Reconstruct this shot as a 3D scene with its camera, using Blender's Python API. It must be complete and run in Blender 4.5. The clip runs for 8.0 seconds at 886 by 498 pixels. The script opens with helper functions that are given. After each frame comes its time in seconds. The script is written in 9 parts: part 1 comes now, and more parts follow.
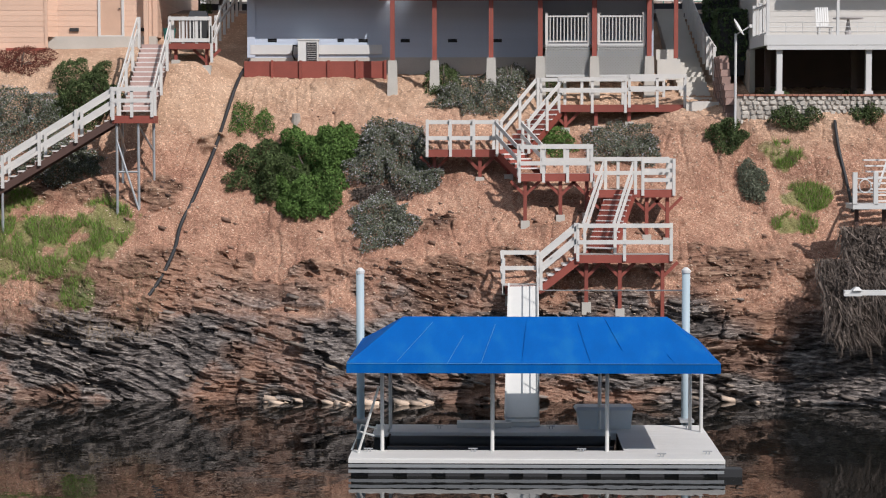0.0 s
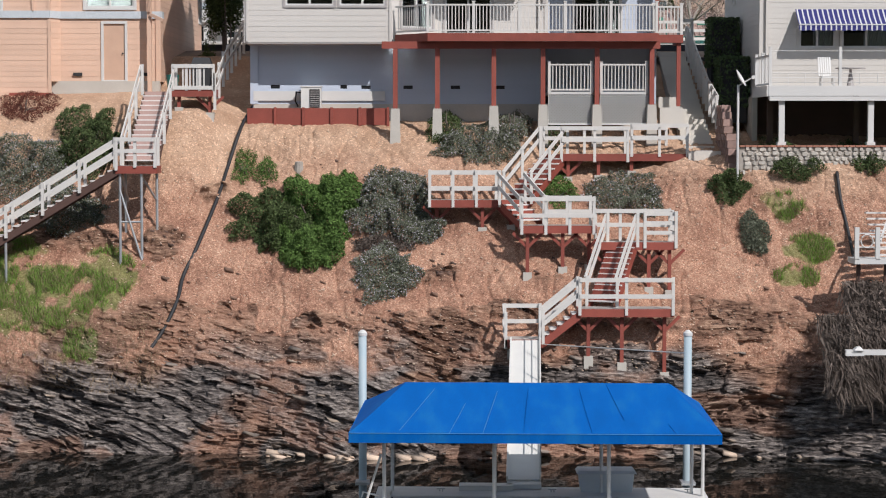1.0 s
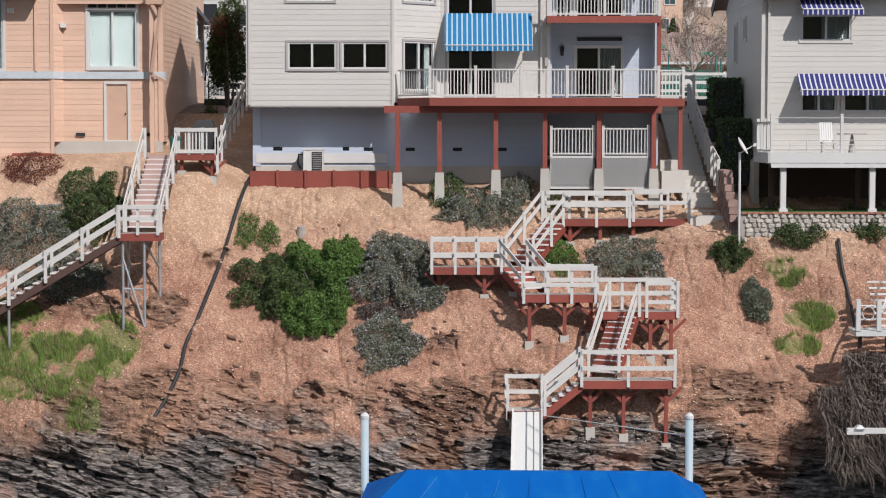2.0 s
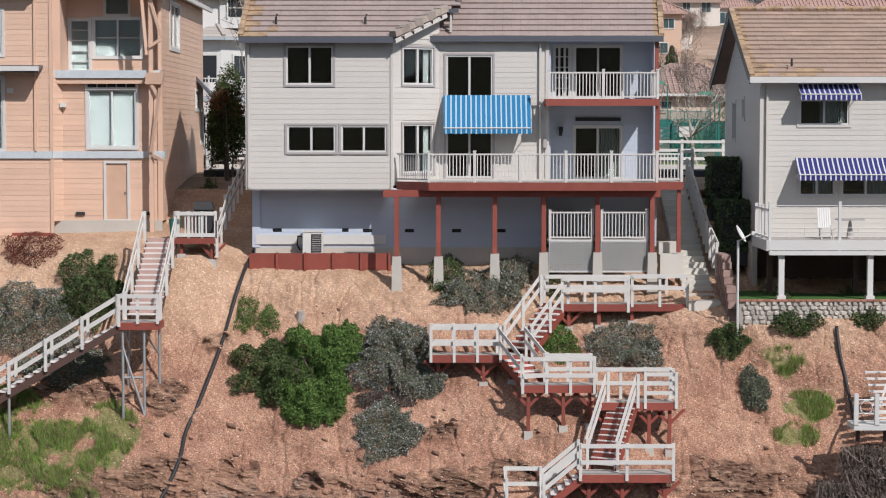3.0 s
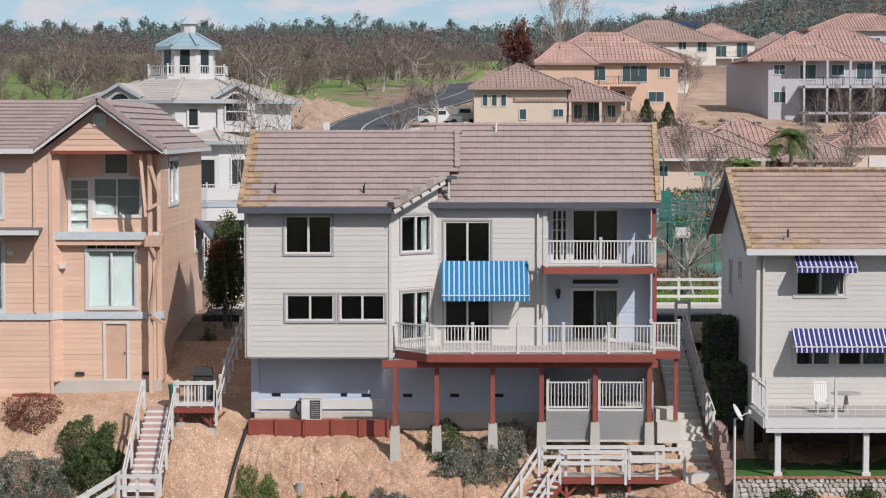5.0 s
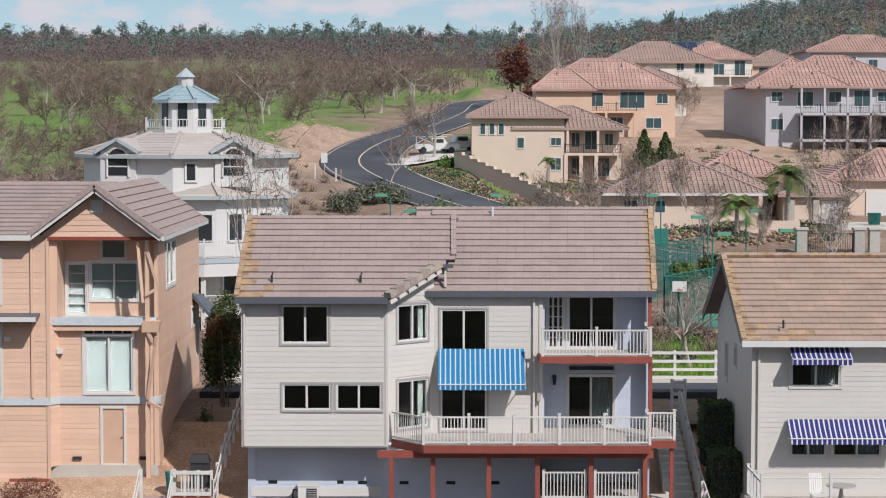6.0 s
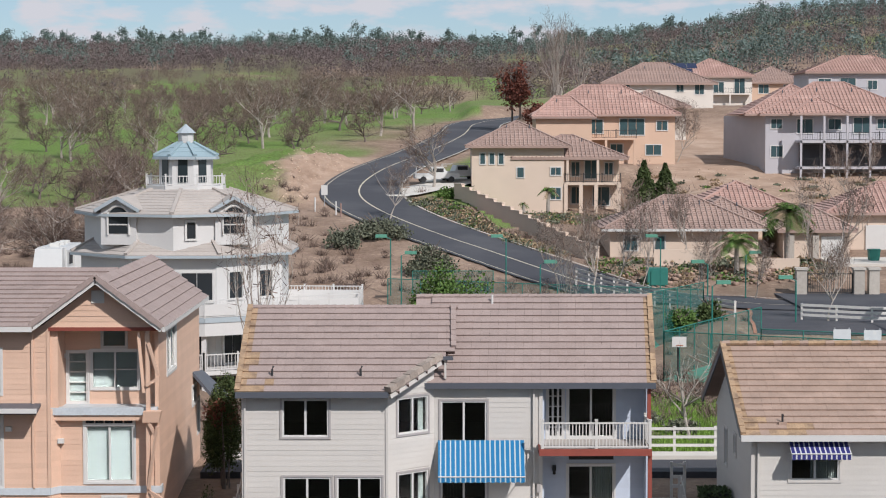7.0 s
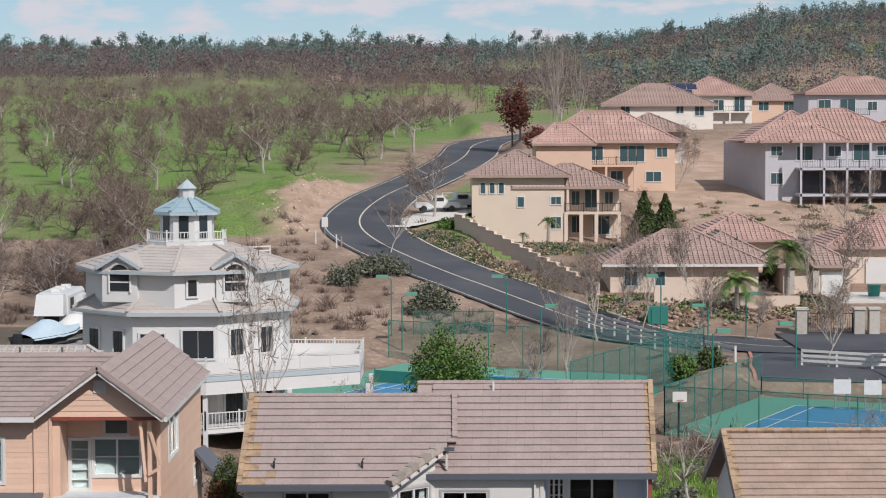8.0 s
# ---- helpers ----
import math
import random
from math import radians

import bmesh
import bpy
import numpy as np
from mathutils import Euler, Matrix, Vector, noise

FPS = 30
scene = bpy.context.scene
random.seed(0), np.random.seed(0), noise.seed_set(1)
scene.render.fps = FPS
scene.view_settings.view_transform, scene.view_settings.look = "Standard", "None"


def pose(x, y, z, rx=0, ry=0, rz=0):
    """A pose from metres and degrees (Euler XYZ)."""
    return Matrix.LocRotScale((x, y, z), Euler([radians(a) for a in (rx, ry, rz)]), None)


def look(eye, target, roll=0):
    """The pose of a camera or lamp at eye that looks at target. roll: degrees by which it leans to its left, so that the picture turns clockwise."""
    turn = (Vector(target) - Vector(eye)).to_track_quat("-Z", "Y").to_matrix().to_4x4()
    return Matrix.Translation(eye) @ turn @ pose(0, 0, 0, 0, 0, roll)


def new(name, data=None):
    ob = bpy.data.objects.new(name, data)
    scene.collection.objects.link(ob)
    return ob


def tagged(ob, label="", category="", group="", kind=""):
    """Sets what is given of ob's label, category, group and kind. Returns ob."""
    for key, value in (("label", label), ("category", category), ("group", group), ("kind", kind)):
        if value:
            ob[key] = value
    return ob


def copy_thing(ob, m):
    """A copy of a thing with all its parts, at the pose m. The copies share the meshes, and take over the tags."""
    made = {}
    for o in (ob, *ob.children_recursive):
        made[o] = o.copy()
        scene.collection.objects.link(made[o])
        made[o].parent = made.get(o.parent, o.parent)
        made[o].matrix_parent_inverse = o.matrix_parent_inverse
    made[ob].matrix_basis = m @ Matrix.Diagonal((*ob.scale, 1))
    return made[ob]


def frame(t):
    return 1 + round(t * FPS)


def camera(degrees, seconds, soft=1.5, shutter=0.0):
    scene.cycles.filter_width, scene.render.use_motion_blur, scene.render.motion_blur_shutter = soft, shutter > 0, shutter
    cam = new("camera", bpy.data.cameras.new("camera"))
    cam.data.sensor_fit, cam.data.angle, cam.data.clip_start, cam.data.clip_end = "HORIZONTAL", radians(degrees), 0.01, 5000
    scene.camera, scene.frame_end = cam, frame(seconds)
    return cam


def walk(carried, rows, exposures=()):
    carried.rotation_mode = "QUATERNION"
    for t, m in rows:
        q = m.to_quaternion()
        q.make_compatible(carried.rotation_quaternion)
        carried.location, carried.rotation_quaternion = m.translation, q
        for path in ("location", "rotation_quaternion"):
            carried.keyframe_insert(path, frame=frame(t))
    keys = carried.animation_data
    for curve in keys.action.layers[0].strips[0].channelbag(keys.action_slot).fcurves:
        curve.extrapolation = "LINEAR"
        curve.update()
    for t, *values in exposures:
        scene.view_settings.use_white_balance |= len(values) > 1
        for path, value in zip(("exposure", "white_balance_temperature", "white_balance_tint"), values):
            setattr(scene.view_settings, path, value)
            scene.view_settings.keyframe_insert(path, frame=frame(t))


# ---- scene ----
EXPO = 0.12
cam = camera(24.57, 8.0, soft=1.1)
EYE, TILT = 8.73, -3.336
# seconds, x, rise, yaw, lean
PATH = [
    (0.0, 0.0, 0.0, -0.005, 0.071), (0.5, -0.005, 0.792, 0.033, 0.024), (1.0, 0.015, 1.766, 0.081, -0.035),
    (1.5, 0.022, 2.823, 0.147, -0.049), (3.0, 0.024, 7.227, 0.123, -0.013), (3.5, -0.016, 8.81, 0.067, -0.03),
    (4.0, -0.04, 10.352, 0.07, -0.01), (4.5, -0.08, 11.927, 0.03, 0.02), (6.0, 0.0, 16.937, -0.044, -0.06),
    (6.5, 0.013, 18.68, -0.05, -0.04), (7.0, 0.02, 20.473, -0.042, 0.05), (7.5, 0.01, 22.224, -0.04, 0.1),
    (8.0, -0.01, 23.987, -0.044, 0.146),
]
walk(cam, [(t, pose(x, 0, EYE + up, 90 + TILT, lean, yaw)) for t, x, up, yaw, lean in PATH], exposures=[(0.0, EXPO, 6150, 13), (8.0, EXPO, 6150, 13)])

# ---- sky and sun ----
TO_SUN = Vector((0.55, -0.80, 0.86)).normalized()
world = bpy.data.worlds.new("sky")
scene.world = world
world.use_nodes = True
nt = world.node_tree
nt.nodes.clear()
sky = nt.nodes.new("ShaderNodeTexSky")
sky.sky_type, sky.sun_disc = "NISHITA", False
sky.sun_elevation, sky.sun_rotation = math.asin(TO_SUN.z), math.atan2(TO_SUN.x, TO_SUN.y)
sky.air_density, sky.dust_density, sky.ozone_density = 0.9, 0.12, 3.0
sky.altitude = 600.0
# broken low clouds towards the horizon
tc = nt.nodes.new("ShaderNodeTexCoord")
mp = nt.nodes.new("ShaderNodeMapping")
mp.inputs["Scale"].default_value = (16.0, 16.0, 52.0)
nz = nt.nodes.new("ShaderNodeTexNoise")
nz.inputs["Scale"].default_value, nz.inputs["Detail"].default_value, nz.inputs["Roughness"].default_value = 1.7, 6.0, 0.55
rmp = nt.nodes.new("ShaderNodeMapRange")
rmp.inputs["From Min"].default_value, rmp.inputs["From Max"].default_value = 0.46, 0.60
mxs = nt.nodes.new("ShaderNodeMix")
mxs.data_type = "RGBA"
mxs.inputs["B"].default_value = (6.6, 6.55, 6.7, 1)
bg = nt.nodes.new("ShaderNodeBackground")
bg.inputs["Strength"].default_value = 0.09
wo = nt.nodes.new("ShaderNodeOutputWorld")
nt.links.new(tc.outputs["Generated"], mp.inputs["Vector"])
nt.links.new(mp.outputs["Vector"], nz.inputs["Vector"])
nt.links.new(nz.outputs["Fac"], rmp.inputs["Value"])
nt.links.new(rmp.outputs["Result"], mxs.inputs["Factor"])
veil = nt.nodes.new("ShaderNodeMix")
veil.data_type = "RGBA"
veil.inputs["Factor"].default_value = 0.5
veil.inputs["B"].default_value = (3.4, 4.6, 5.0, 1)
nt.links.new(sky.outputs["Color"], veil.inputs["A"])
nt.links.new(veil.outputs["Result"], mxs.inputs["A"])
nt.links.new(mxs.outputs["Result"], bg.inputs["Color"])
nt.links.new(bg.outputs["Background"], wo.inputs["Surface"])
sun_data = bpy.data.lights.new("sun", "SUN")
sun_data.energy, sun_data.angle, sun_data.color = 3.9, radians(0.6), (1.0, 0.94, 0.86)
sun = new("sun", sun_data)
sun.matrix_world = look(TO_SUN * 200, (0, 0, 0))

# ---- materials ----
def hexlin(*c):
    return (*c, 1.0)


def material(name, colour, rough=0.7, vary=0.15, scale=3.0, fine=30.0, bump=0.15, metal=0.0, second=None, amount=0.5, stretch=(1, 1, 1), rand=0.0, spec=0.5):
    """Colour with stains and grain at two scales, an optional second colour in patches, a random shade for each loose piece, and relief."""
    m = bpy.data.materials.new(name)
    m.use_nodes = True
    t = m.node_tree
    n, l = t.nodes, t.links
    b = n["Principled BSDF"]
    b.inputs["Roughness"].default_value, b.inputs["Metallic"].default_value = rough, metal
    b.inputs["Specular IOR Level"].default_value = spec
    co = n.new("ShaderNodeNewGeometry")
    mp = n.new("ShaderNodeMapping")
    mp.inputs["Scale"].default_value = stretch
    l.new(co.outputs["Position"], mp.inputs["Vector"])
    a = n.new("ShaderNodeTexNoise")
    a.inputs["Scale"].default_value, a.inputs["Detail"].default_value = scale, 5.0
    g = n.new("ShaderNodeTexNoise")
    g.inputs["Scale"].default_value, g.inputs["Detail"].default_value = fine, 3.0
    l.new(mp.outputs["Vector"], a.inputs["Vector"])
    l.new(mp.outputs["Vector"], g.inputs["Vector"])
    base = n.new("ShaderNodeMix")
    base.data_type = "RGBA"
    base.inputs["A"].default_value = (*colour, 1)
    base.inputs["B"].default_value = (*(second or colour), 1)
    r = n.new("ShaderNodeMapRange")
    r.inputs["From Min"].default_value, r.inputs["From Max"].default_value = 0.62 - 0.3 * amount, 0.78 - 0.3 * amount
    l.new(a.outputs["Fac"], r.inputs["Value"])
    l.new(r.outputs["Result"], base.inputs["Factor"])
    k = n.new("ShaderNodeMath")
    k.operation = "ADD"
    l.new(a.outputs["Fac"], k.inputs[0])
    l.new(g.outputs["Fac"], k.inputs[1])
    v = n.new("ShaderNodeMapRange")
    v.inputs["From Min"].default_value, v.inputs["From Max"].default_value = 0.6, 1.4
    v.inputs["To Min"].default_value, v.inputs["To Max"].default_value = 1 - vary, 1 + vary
    l.new(k.outputs["Value"], v.inputs["Value"])
    last = v.outputs["Result"]
    if rand:
        oi = n.new("ShaderNodeObjectInfo")
        s = n.new("ShaderNodeMath")
        s.operation = "ADD"
        l.new(oi.outputs["Random"], s.inputs[0])
        l.new(co.outputs["Random Per Island"], s.inputs[1])
        w = n.new("ShaderNodeMath")
        w.operation = "FRACT"
        l.new(s.outputs["Value"], w.inputs[0])
        q = n.new("ShaderNodeMapRange")
        q.inputs["To Min"].default_value, q.inputs["To Max"].default_value = 1 - rand, 1 + rand
        l.new(w.outputs["Value"], q.inputs["Value"])
        z = n.new("ShaderNodeMath")
        z.operation = "MULTIPLY"
        l.new(last, z.inputs[0])
        l.new(q.outputs["Result"], z.inputs[1])
        last = z.outputs["Value"]
    mul = n.new("ShaderNodeVectorMath")
    mul.operation = "SCALE"
    l.new(base.outputs["Result"], mul.inputs["Vector"])
    l.new(last, mul.inputs["Scale"])
    l.new(mul.outputs["Vector"], b.inputs["Base Color"])
    if bump:
        bp = n.new("ShaderNodeBump")
        bp.inputs["Strength"].default_value, bp.inputs["Distance"].default_value = bump, 0.02
        l.new(g.outputs["Fac"], bp.inputs["Height"])
        l.new(bp.outputs["Normal"], b.inputs["Normal"])
    return m


def glass_material(name, tint):
    m = bpy.data.materials.new(name)
    m.use_nodes = True
    t = m.node_tree
    b = t.nodes["Principled BSDF"]
    b.inputs["Base Color"].default_value = (*tint, 1)
    b.inputs["Roughness"].default_value, b.inputs["Transmission Weight"].default_value, b.inputs["IOR"].default_value = 0.02, 1.0, 1.45
    return m


def water_material():
    m = bpy.data.materials.new("lake_water")
    m.use_nodes = True
    t = m.node_tree
    n, l = t.nodes, t.links
    b = n["Principled BSDF"]
    b.inputs["Base Color"].default_value = (0.009, 0.009, 0.008, 1)
    b.inputs["Roughness"].default_value, b.inputs["IOR"].default_value = 0.012, 1.33
    g = n.new("ShaderNodeNewGeometry")
    mp = n.new("ShaderNodeMapping")
    mp.inputs["Scale"].default_value = (0.7, 0.4, 1)
    l.new(g.outputs["Position"], mp.inputs["Vector"])
    a = n.new("ShaderNodeTexNoise")
    a.inputs["Scale"].default_value, a.inputs["Detail"].default_value = 2.0, 2.5
    l.new(mp.outputs["Vector"], a.inputs["Vector"])
    bp = n.new("ShaderNodeBump")
    bp.inputs["Strength"].default_value, bp.inputs["Distance"].default_value = 0.28, 0.03
    l.new(a.outputs["Fac"], bp.inputs["Height"])
    l.new(bp.outputs["Normal"], b.inputs["Normal"])
    return m


def striped(name, one, two, period, share, rough=0.8):
    """Cloth with upright stripes along x."""
    m = material(name, one, rough, 0.08, 2.0, 60.0, 0.1)
    t = m.node_tree
    n, l = t.nodes, t.links
    b = n["Principled BSDF"]
    g = n.new("ShaderNodeNewGeometry")
    sx = n.new("ShaderNodeSeparateXYZ")
    l.new(g.outputs["Position"], sx.inputs["Vector"])
    d = n.new("ShaderNodeMath")
    d.operation = "DIVIDE"
    d.inputs[1].default_value = period
    l.new(sx.outputs["X"], d.inputs[0])
    fr = n.new("ShaderNodeMath")
    fr.operation = "FRACT"
    l.new(d.outputs["Value"], fr.inputs[0])
    gt = n.new("ShaderNodeMath")
    gt.operation = "GREATER_THAN"
    gt.inputs[1].default_value = share
    l.new(fr.outputs["Value"], gt.inputs[0])
    mx = n.new("ShaderNodeMix")
    mx.data_type = "RGBA"
    old = b.inputs["Base Color"].links[0].from_socket
    l.new(old, mx.inputs["A"])
    mx.inputs["B"].default_value = (*two, 1)
    l.new(gt.outputs["Value"], mx.inputs["Factor"])
    l.new(mx.outputs["Result"], b.inputs["Base Color"])
    return m


def ground_material(name, layers):
    """Ground whose vertex colour layers r, g, b, a choose between soil, dark rock, grass and gravelled asphalt."""
    m = bpy.data.materials.new(name)
    m.use_nodes = True
    t = m.node_tree
    n, l = t.nodes, t.links
    b = n["Principled BSDF"]
    b.inputs["Roughness"].default_value = 0.92
    b.inputs["Specular IOR Level"].default_value = 0.2
    at = n.new("ShaderNodeAttribute")
    at.attribute_name = "kind"
    sp = n.new("ShaderNodeSeparateColor")
    l.new(at.outputs["Color"], sp.inputs["Color"])
    g = n.new("ShaderNodeNewGeometry")

    def noise_of(scale, detail=5.0, rough=0.6, stretch=None):
        t1 = n.new("ShaderNodeTexNoise")
        t1.inputs["Scale"].default_value, t1.inputs["Detail"].default_value, t1.inputs["Roughness"].default_value = scale, detail, rough
        if stretch:
            mp = n.new("ShaderNodeMapping")
            mp.inputs["Rotation"].default_value, mp.inputs["Scale"].default_value = stretch
            l.new(g.outputs["Position"], mp.inputs["Vector"])
            l.new(mp.outputs["Vector"], t1.inputs["Vector"])
        else:
            l.new(g.outputs["Position"], t1.inputs["Vector"])
        return t1.outputs["Fac"]

    def ramp(fac, stops):
        r = n.new("ShaderNodeValToRGB")
        e = r.color_ramp.elements
        while len(e) < len(stops):
            e.new(0.5)
        for x, (p, c) in zip(e, stops):
            x.position, x.color = p, (*c, 1)
        l.new(fac, r.inputs["Fac"])
        return r.outputs["Color"]

    def mixed(fac, a, c):
        x = n.new("ShaderNodeMix")
        x.data_type = "RGBA"
        l.new(fac, x.inputs["Factor"])
        l.new(a, x.inputs["A"])
        l.new(c, x.inputs["B"])
        return x.outputs["Result"]

    big, small = noise_of(layers["scale"]), noise_of(layers["fine"], 4.0, 0.7)
    soil = mixed(ramp(small, [(0.40, (0, 0, 0)), (0.62, (1, 1, 1))]), ramp(big, layers["soil"]), ramp(big, layers["soil_light"]))
    # pebbles: a share of pale and of dark ones among the grains
    vor = n.new("ShaderNodeTexVoronoi")
    vor.inputs["Scale"].default_value = layers["pebble"]
    l.new(g.outputs["Position"], vor.inputs["Vector"])
    vs = n.new("ShaderNodeSeparateColor")
    l.new(vor.outputs["Color"], vs.inputs["Color"])
    peb = ramp(vs.outputs["Red"], [(0.0, (0.52, 0.50, 0.50)), (0.12, (0.86, 0.85, 0.84)), (0.84, (1.03, 1.02, 1.01)), (0.95, (1.65, 1.68, 1.7))])
    pm = n.new("ShaderNodeMix")
    pm.data_type, pm.blend_type = "RGBA", "MULTIPLY"
    pm.inputs["Factor"].default_value = layers["pebbly"]
    l.new(soil, pm.inputs["A"])
    l.new(peb, pm.inputs["B"])
    soil = pm.outputs["Result"]
    strata = noise_of(layers["strata"], 9.0, 0.68, ((0, radians(-17), 0), (0.8, 0.8, 4.2)))
    plate = n.new("ShaderNodeAttribute")
    plate.attribute_name = "plate"
    ps = n.new("ShaderNodeSeparateColor")
    l.new(plate.outputs["Color"], ps.inputs["Color"])
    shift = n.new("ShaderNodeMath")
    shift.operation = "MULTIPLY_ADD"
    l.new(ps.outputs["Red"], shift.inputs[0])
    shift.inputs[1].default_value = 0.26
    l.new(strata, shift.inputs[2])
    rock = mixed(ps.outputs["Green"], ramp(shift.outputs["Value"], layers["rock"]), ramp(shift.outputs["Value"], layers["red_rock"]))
    grass = ramp(small, layers["grass"])
    c = mixed(sp.outputs["Green"], mixed(sp.outputs["Red"], soil, rock), grass)
    om = n.new("ShaderNodeMix")
    om.data_type, om.blend_type = "RGBA", "MULTIPLY"
    om.inputs["Factor"].default_value = layers["pebbly"]
    l.new(mixed(small, ramp(big, layers["other"]), ramp(big, layers["other_light"])), om.inputs["A"])
    l.new(peb, om.inputs["B"])
    c = mixed(sp.outputs["Blue"], c, om.outputs["Result"])
    l.new(c, b.inputs["Base Color"])
    bp = n.new("ShaderNodeBump")
    bp.inputs["Strength"].default_value, bp.inputs["Distance"].default_value = 0.9, layers["relief"]
    hgt = n.new("ShaderNodeMix")
    l.new(sp.outputs["Red"], hgt.inputs["Factor"])
    l.new(small, hgt.inputs["A"])
    l.new(strata, hgt.inputs["B"])
    b2 = n.new("ShaderNodeMath")
    b2.operation = "MULTIPLY_ADD"
    l.new(sp.outputs["Red"], b2.inputs[0])
    b2.inputs[1].default_value, b2.inputs[2].default_value = 2.0, 1.0
    hm = n.new("ShaderNodeMath")
    hm.operation = "MULTIPLY"
    l.new(hgt.outputs["Result"], hm.inputs[0])
    l.new(b2.outputs["Value"], hm.inputs[1])
    l.new(hm.outputs["Value"], bp.inputs["Height"])
    l.new(bp.outputs["Normal"], b.inputs["Normal"])
    return m


BANK = ground_material("bank_soil", dict(
    scale=0.9, fine=17.0, strata=3.4, relief=0.05, pebble=25.0, pebbly=0.75,
    soil=[(0.3, (0.205, 0.095, 0.065)), (0.5, (0.30, 0.15, 0.10)), (0.7, (0.385, 0.205, 0.135))],
    soil_light=[(0.3, (0.33, 0.185, 0.125)), (0.5, (0.45, 0.275, 0.19)), (0.7, (0.545, 0.36, 0.255))],
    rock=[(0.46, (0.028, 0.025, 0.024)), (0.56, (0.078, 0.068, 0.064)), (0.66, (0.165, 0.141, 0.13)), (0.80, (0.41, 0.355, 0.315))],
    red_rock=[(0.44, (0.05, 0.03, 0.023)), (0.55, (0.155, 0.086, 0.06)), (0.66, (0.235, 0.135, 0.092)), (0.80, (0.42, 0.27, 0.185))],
    grass=[(0.3, (0.05, 0.10, 0.02)), (0.7, (0.14, 0.24, 0.05))],
    other=[(0.3, (0.36, 0.215, 0.132)), (0.7, (0.50, 0.33, 0.22))],
    other_light=[(0.3, (0.50, 0.335, 0.225)), (0.7, (0.64, 0.47, 0.34))]))
LAND = ground_material("land", dict(
    scale=0.22, fine=3.2, strata=0.3, relief=0.15, pebble=2.6, pebbly=0.35,
    soil=[(0.3, (0.175, 0.115, 0.087)), (0.5, (0.25, 0.175, 0.135)), (0.7, (0.33, 0.24, 0.188))],
    soil_light=[(0.3, (0.21, 0.148, 0.105)), (0.7, (0.35, 0.26, 0.19))],
    rock=[(0.3, (0.29, 0.20, 0.145)), (0.5, (0.38, 0.27, 0.20)), (0.7, (0.47, 0.355, 0.275))],
    red_rock=[(0.3, (0.30, 0.20, 0.13)), (0.5, (0.42, 0.30, 0.20)), (0.7, (0.52, 0.40, 0.29))],
    grass=[(0.32, (0.115, 0.115, 0.045)), (0.42, (0.11, 0.165, 0.04)), (0.66, (0.175, 0.29, 0.07))],
    other=[(0.3, (0.10, 0.078, 0.062)), (0.7, (0.14, 0.108, 0.085))],
    other_light=[(0.3, (0.12, 0.10, 0.075)), (0.7, (0.15, 0.13, 0.085))]))
WATER = water_material()
WHITE = material("white_paint", (0.58, 0.57, 0.55), 0.55, 0.05, 1.2, 25, 0.05)
RAILW = material("white_rail_paint", (0.575, 0.555, 0.525), 0.6, 0.08, 2.5, 30, 0.08, second=(0.62, 0.58, 0.52), amount=0.15)
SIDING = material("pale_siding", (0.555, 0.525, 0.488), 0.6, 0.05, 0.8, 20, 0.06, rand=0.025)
# the pale siding again, bluer and darker in colour for walls in shade
SIDING_SHADED = material("shade_blue_siding", (0.46, 0.51, 0.60), 0.6, 0.05, 0.8, 20, 0.06, rand=0.025)
PEACH = material("peach_siding", (0.635, 0.43, 0.318), 0.7, 0.08, 0.9, 22, 0.06, rand=0.05)
RWHITE = material("cream_siding", (0.545, 0.517, 0.478), 0.6, 0.05, 0.8, 20, 0.06, rand=0.02)
TAUPE = material("taupe_trim", (0.37, 0.345, 0.335), 0.6, 0.05)
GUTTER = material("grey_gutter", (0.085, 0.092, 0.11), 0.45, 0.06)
ROOF = material("grey_brown_tile", (0.32, 0.252, 0.23), 0.85, 0.2, 0.7, 14, 0.25, second=(0.27, 0.21, 0.19), amount=0.3, rand=0.03)
ROOFD = material("weathered_rake_tile", (0.33, 0.275, 0.235), 0.9, 0.25, 3.0, 18, 0.25, second=(0.24, 0.20, 0.17), amount=0.4, rand=0.2)
ROOFY = material("lichen_tile", (0.385, 0.265, 0.165), 0.9, 0.3, 2.0, 18, 0.25, second=(0.22, 0.15, 0.10), amount=0.5, rand=0.12)
ROOFR = material("pinkish_tile", (0.34, 0.245, 0.195), 0.85, 0.18, 0.9, 16, 0.25, second=(0.36, 0.26, 0.21), amount=0.2, rand=0.03)
REDWOOD = material("red_stained_wood", (0.24, 0.056, 0.038), 0.6, 0.2, 2.0, 40, 0.15, stretch=(1, 1, 1), rand=0.12)
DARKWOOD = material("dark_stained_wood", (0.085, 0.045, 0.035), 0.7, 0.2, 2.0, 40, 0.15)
DECKWOOD = material("worn_deck_board", (0.40, 0.36, 0.33), 0.8, 0.12, 2.0, 30, 0.1, rand=0.08)
PINKWOOD = material("faded_red_board", (0.40, 0.27, 0.24), 0.8, 0.12, 2.0, 30, 0.1, rand=0.06)
HEDGE = material("hedge_leaf", (0.07, 0.105, 0.045), 0.75, 0.2, 2, 20, 0.0, rand=0.35, spec=0.2)
TREAD = material("stair_tread", (0.62, 0.58, 0.55), 0.75, 0.1, 2.0, 30, 0.1, rand=0.05)
CONCRETE = material("concrete", (0.46, 0.43, 0.385), 0.9, 0.12, 1.2, 35, 0.2)
PAVING = material("pale_concrete", (0.56, 0.53, 0.48), 0.9, 0.1, 0.8, 30, 0.15)
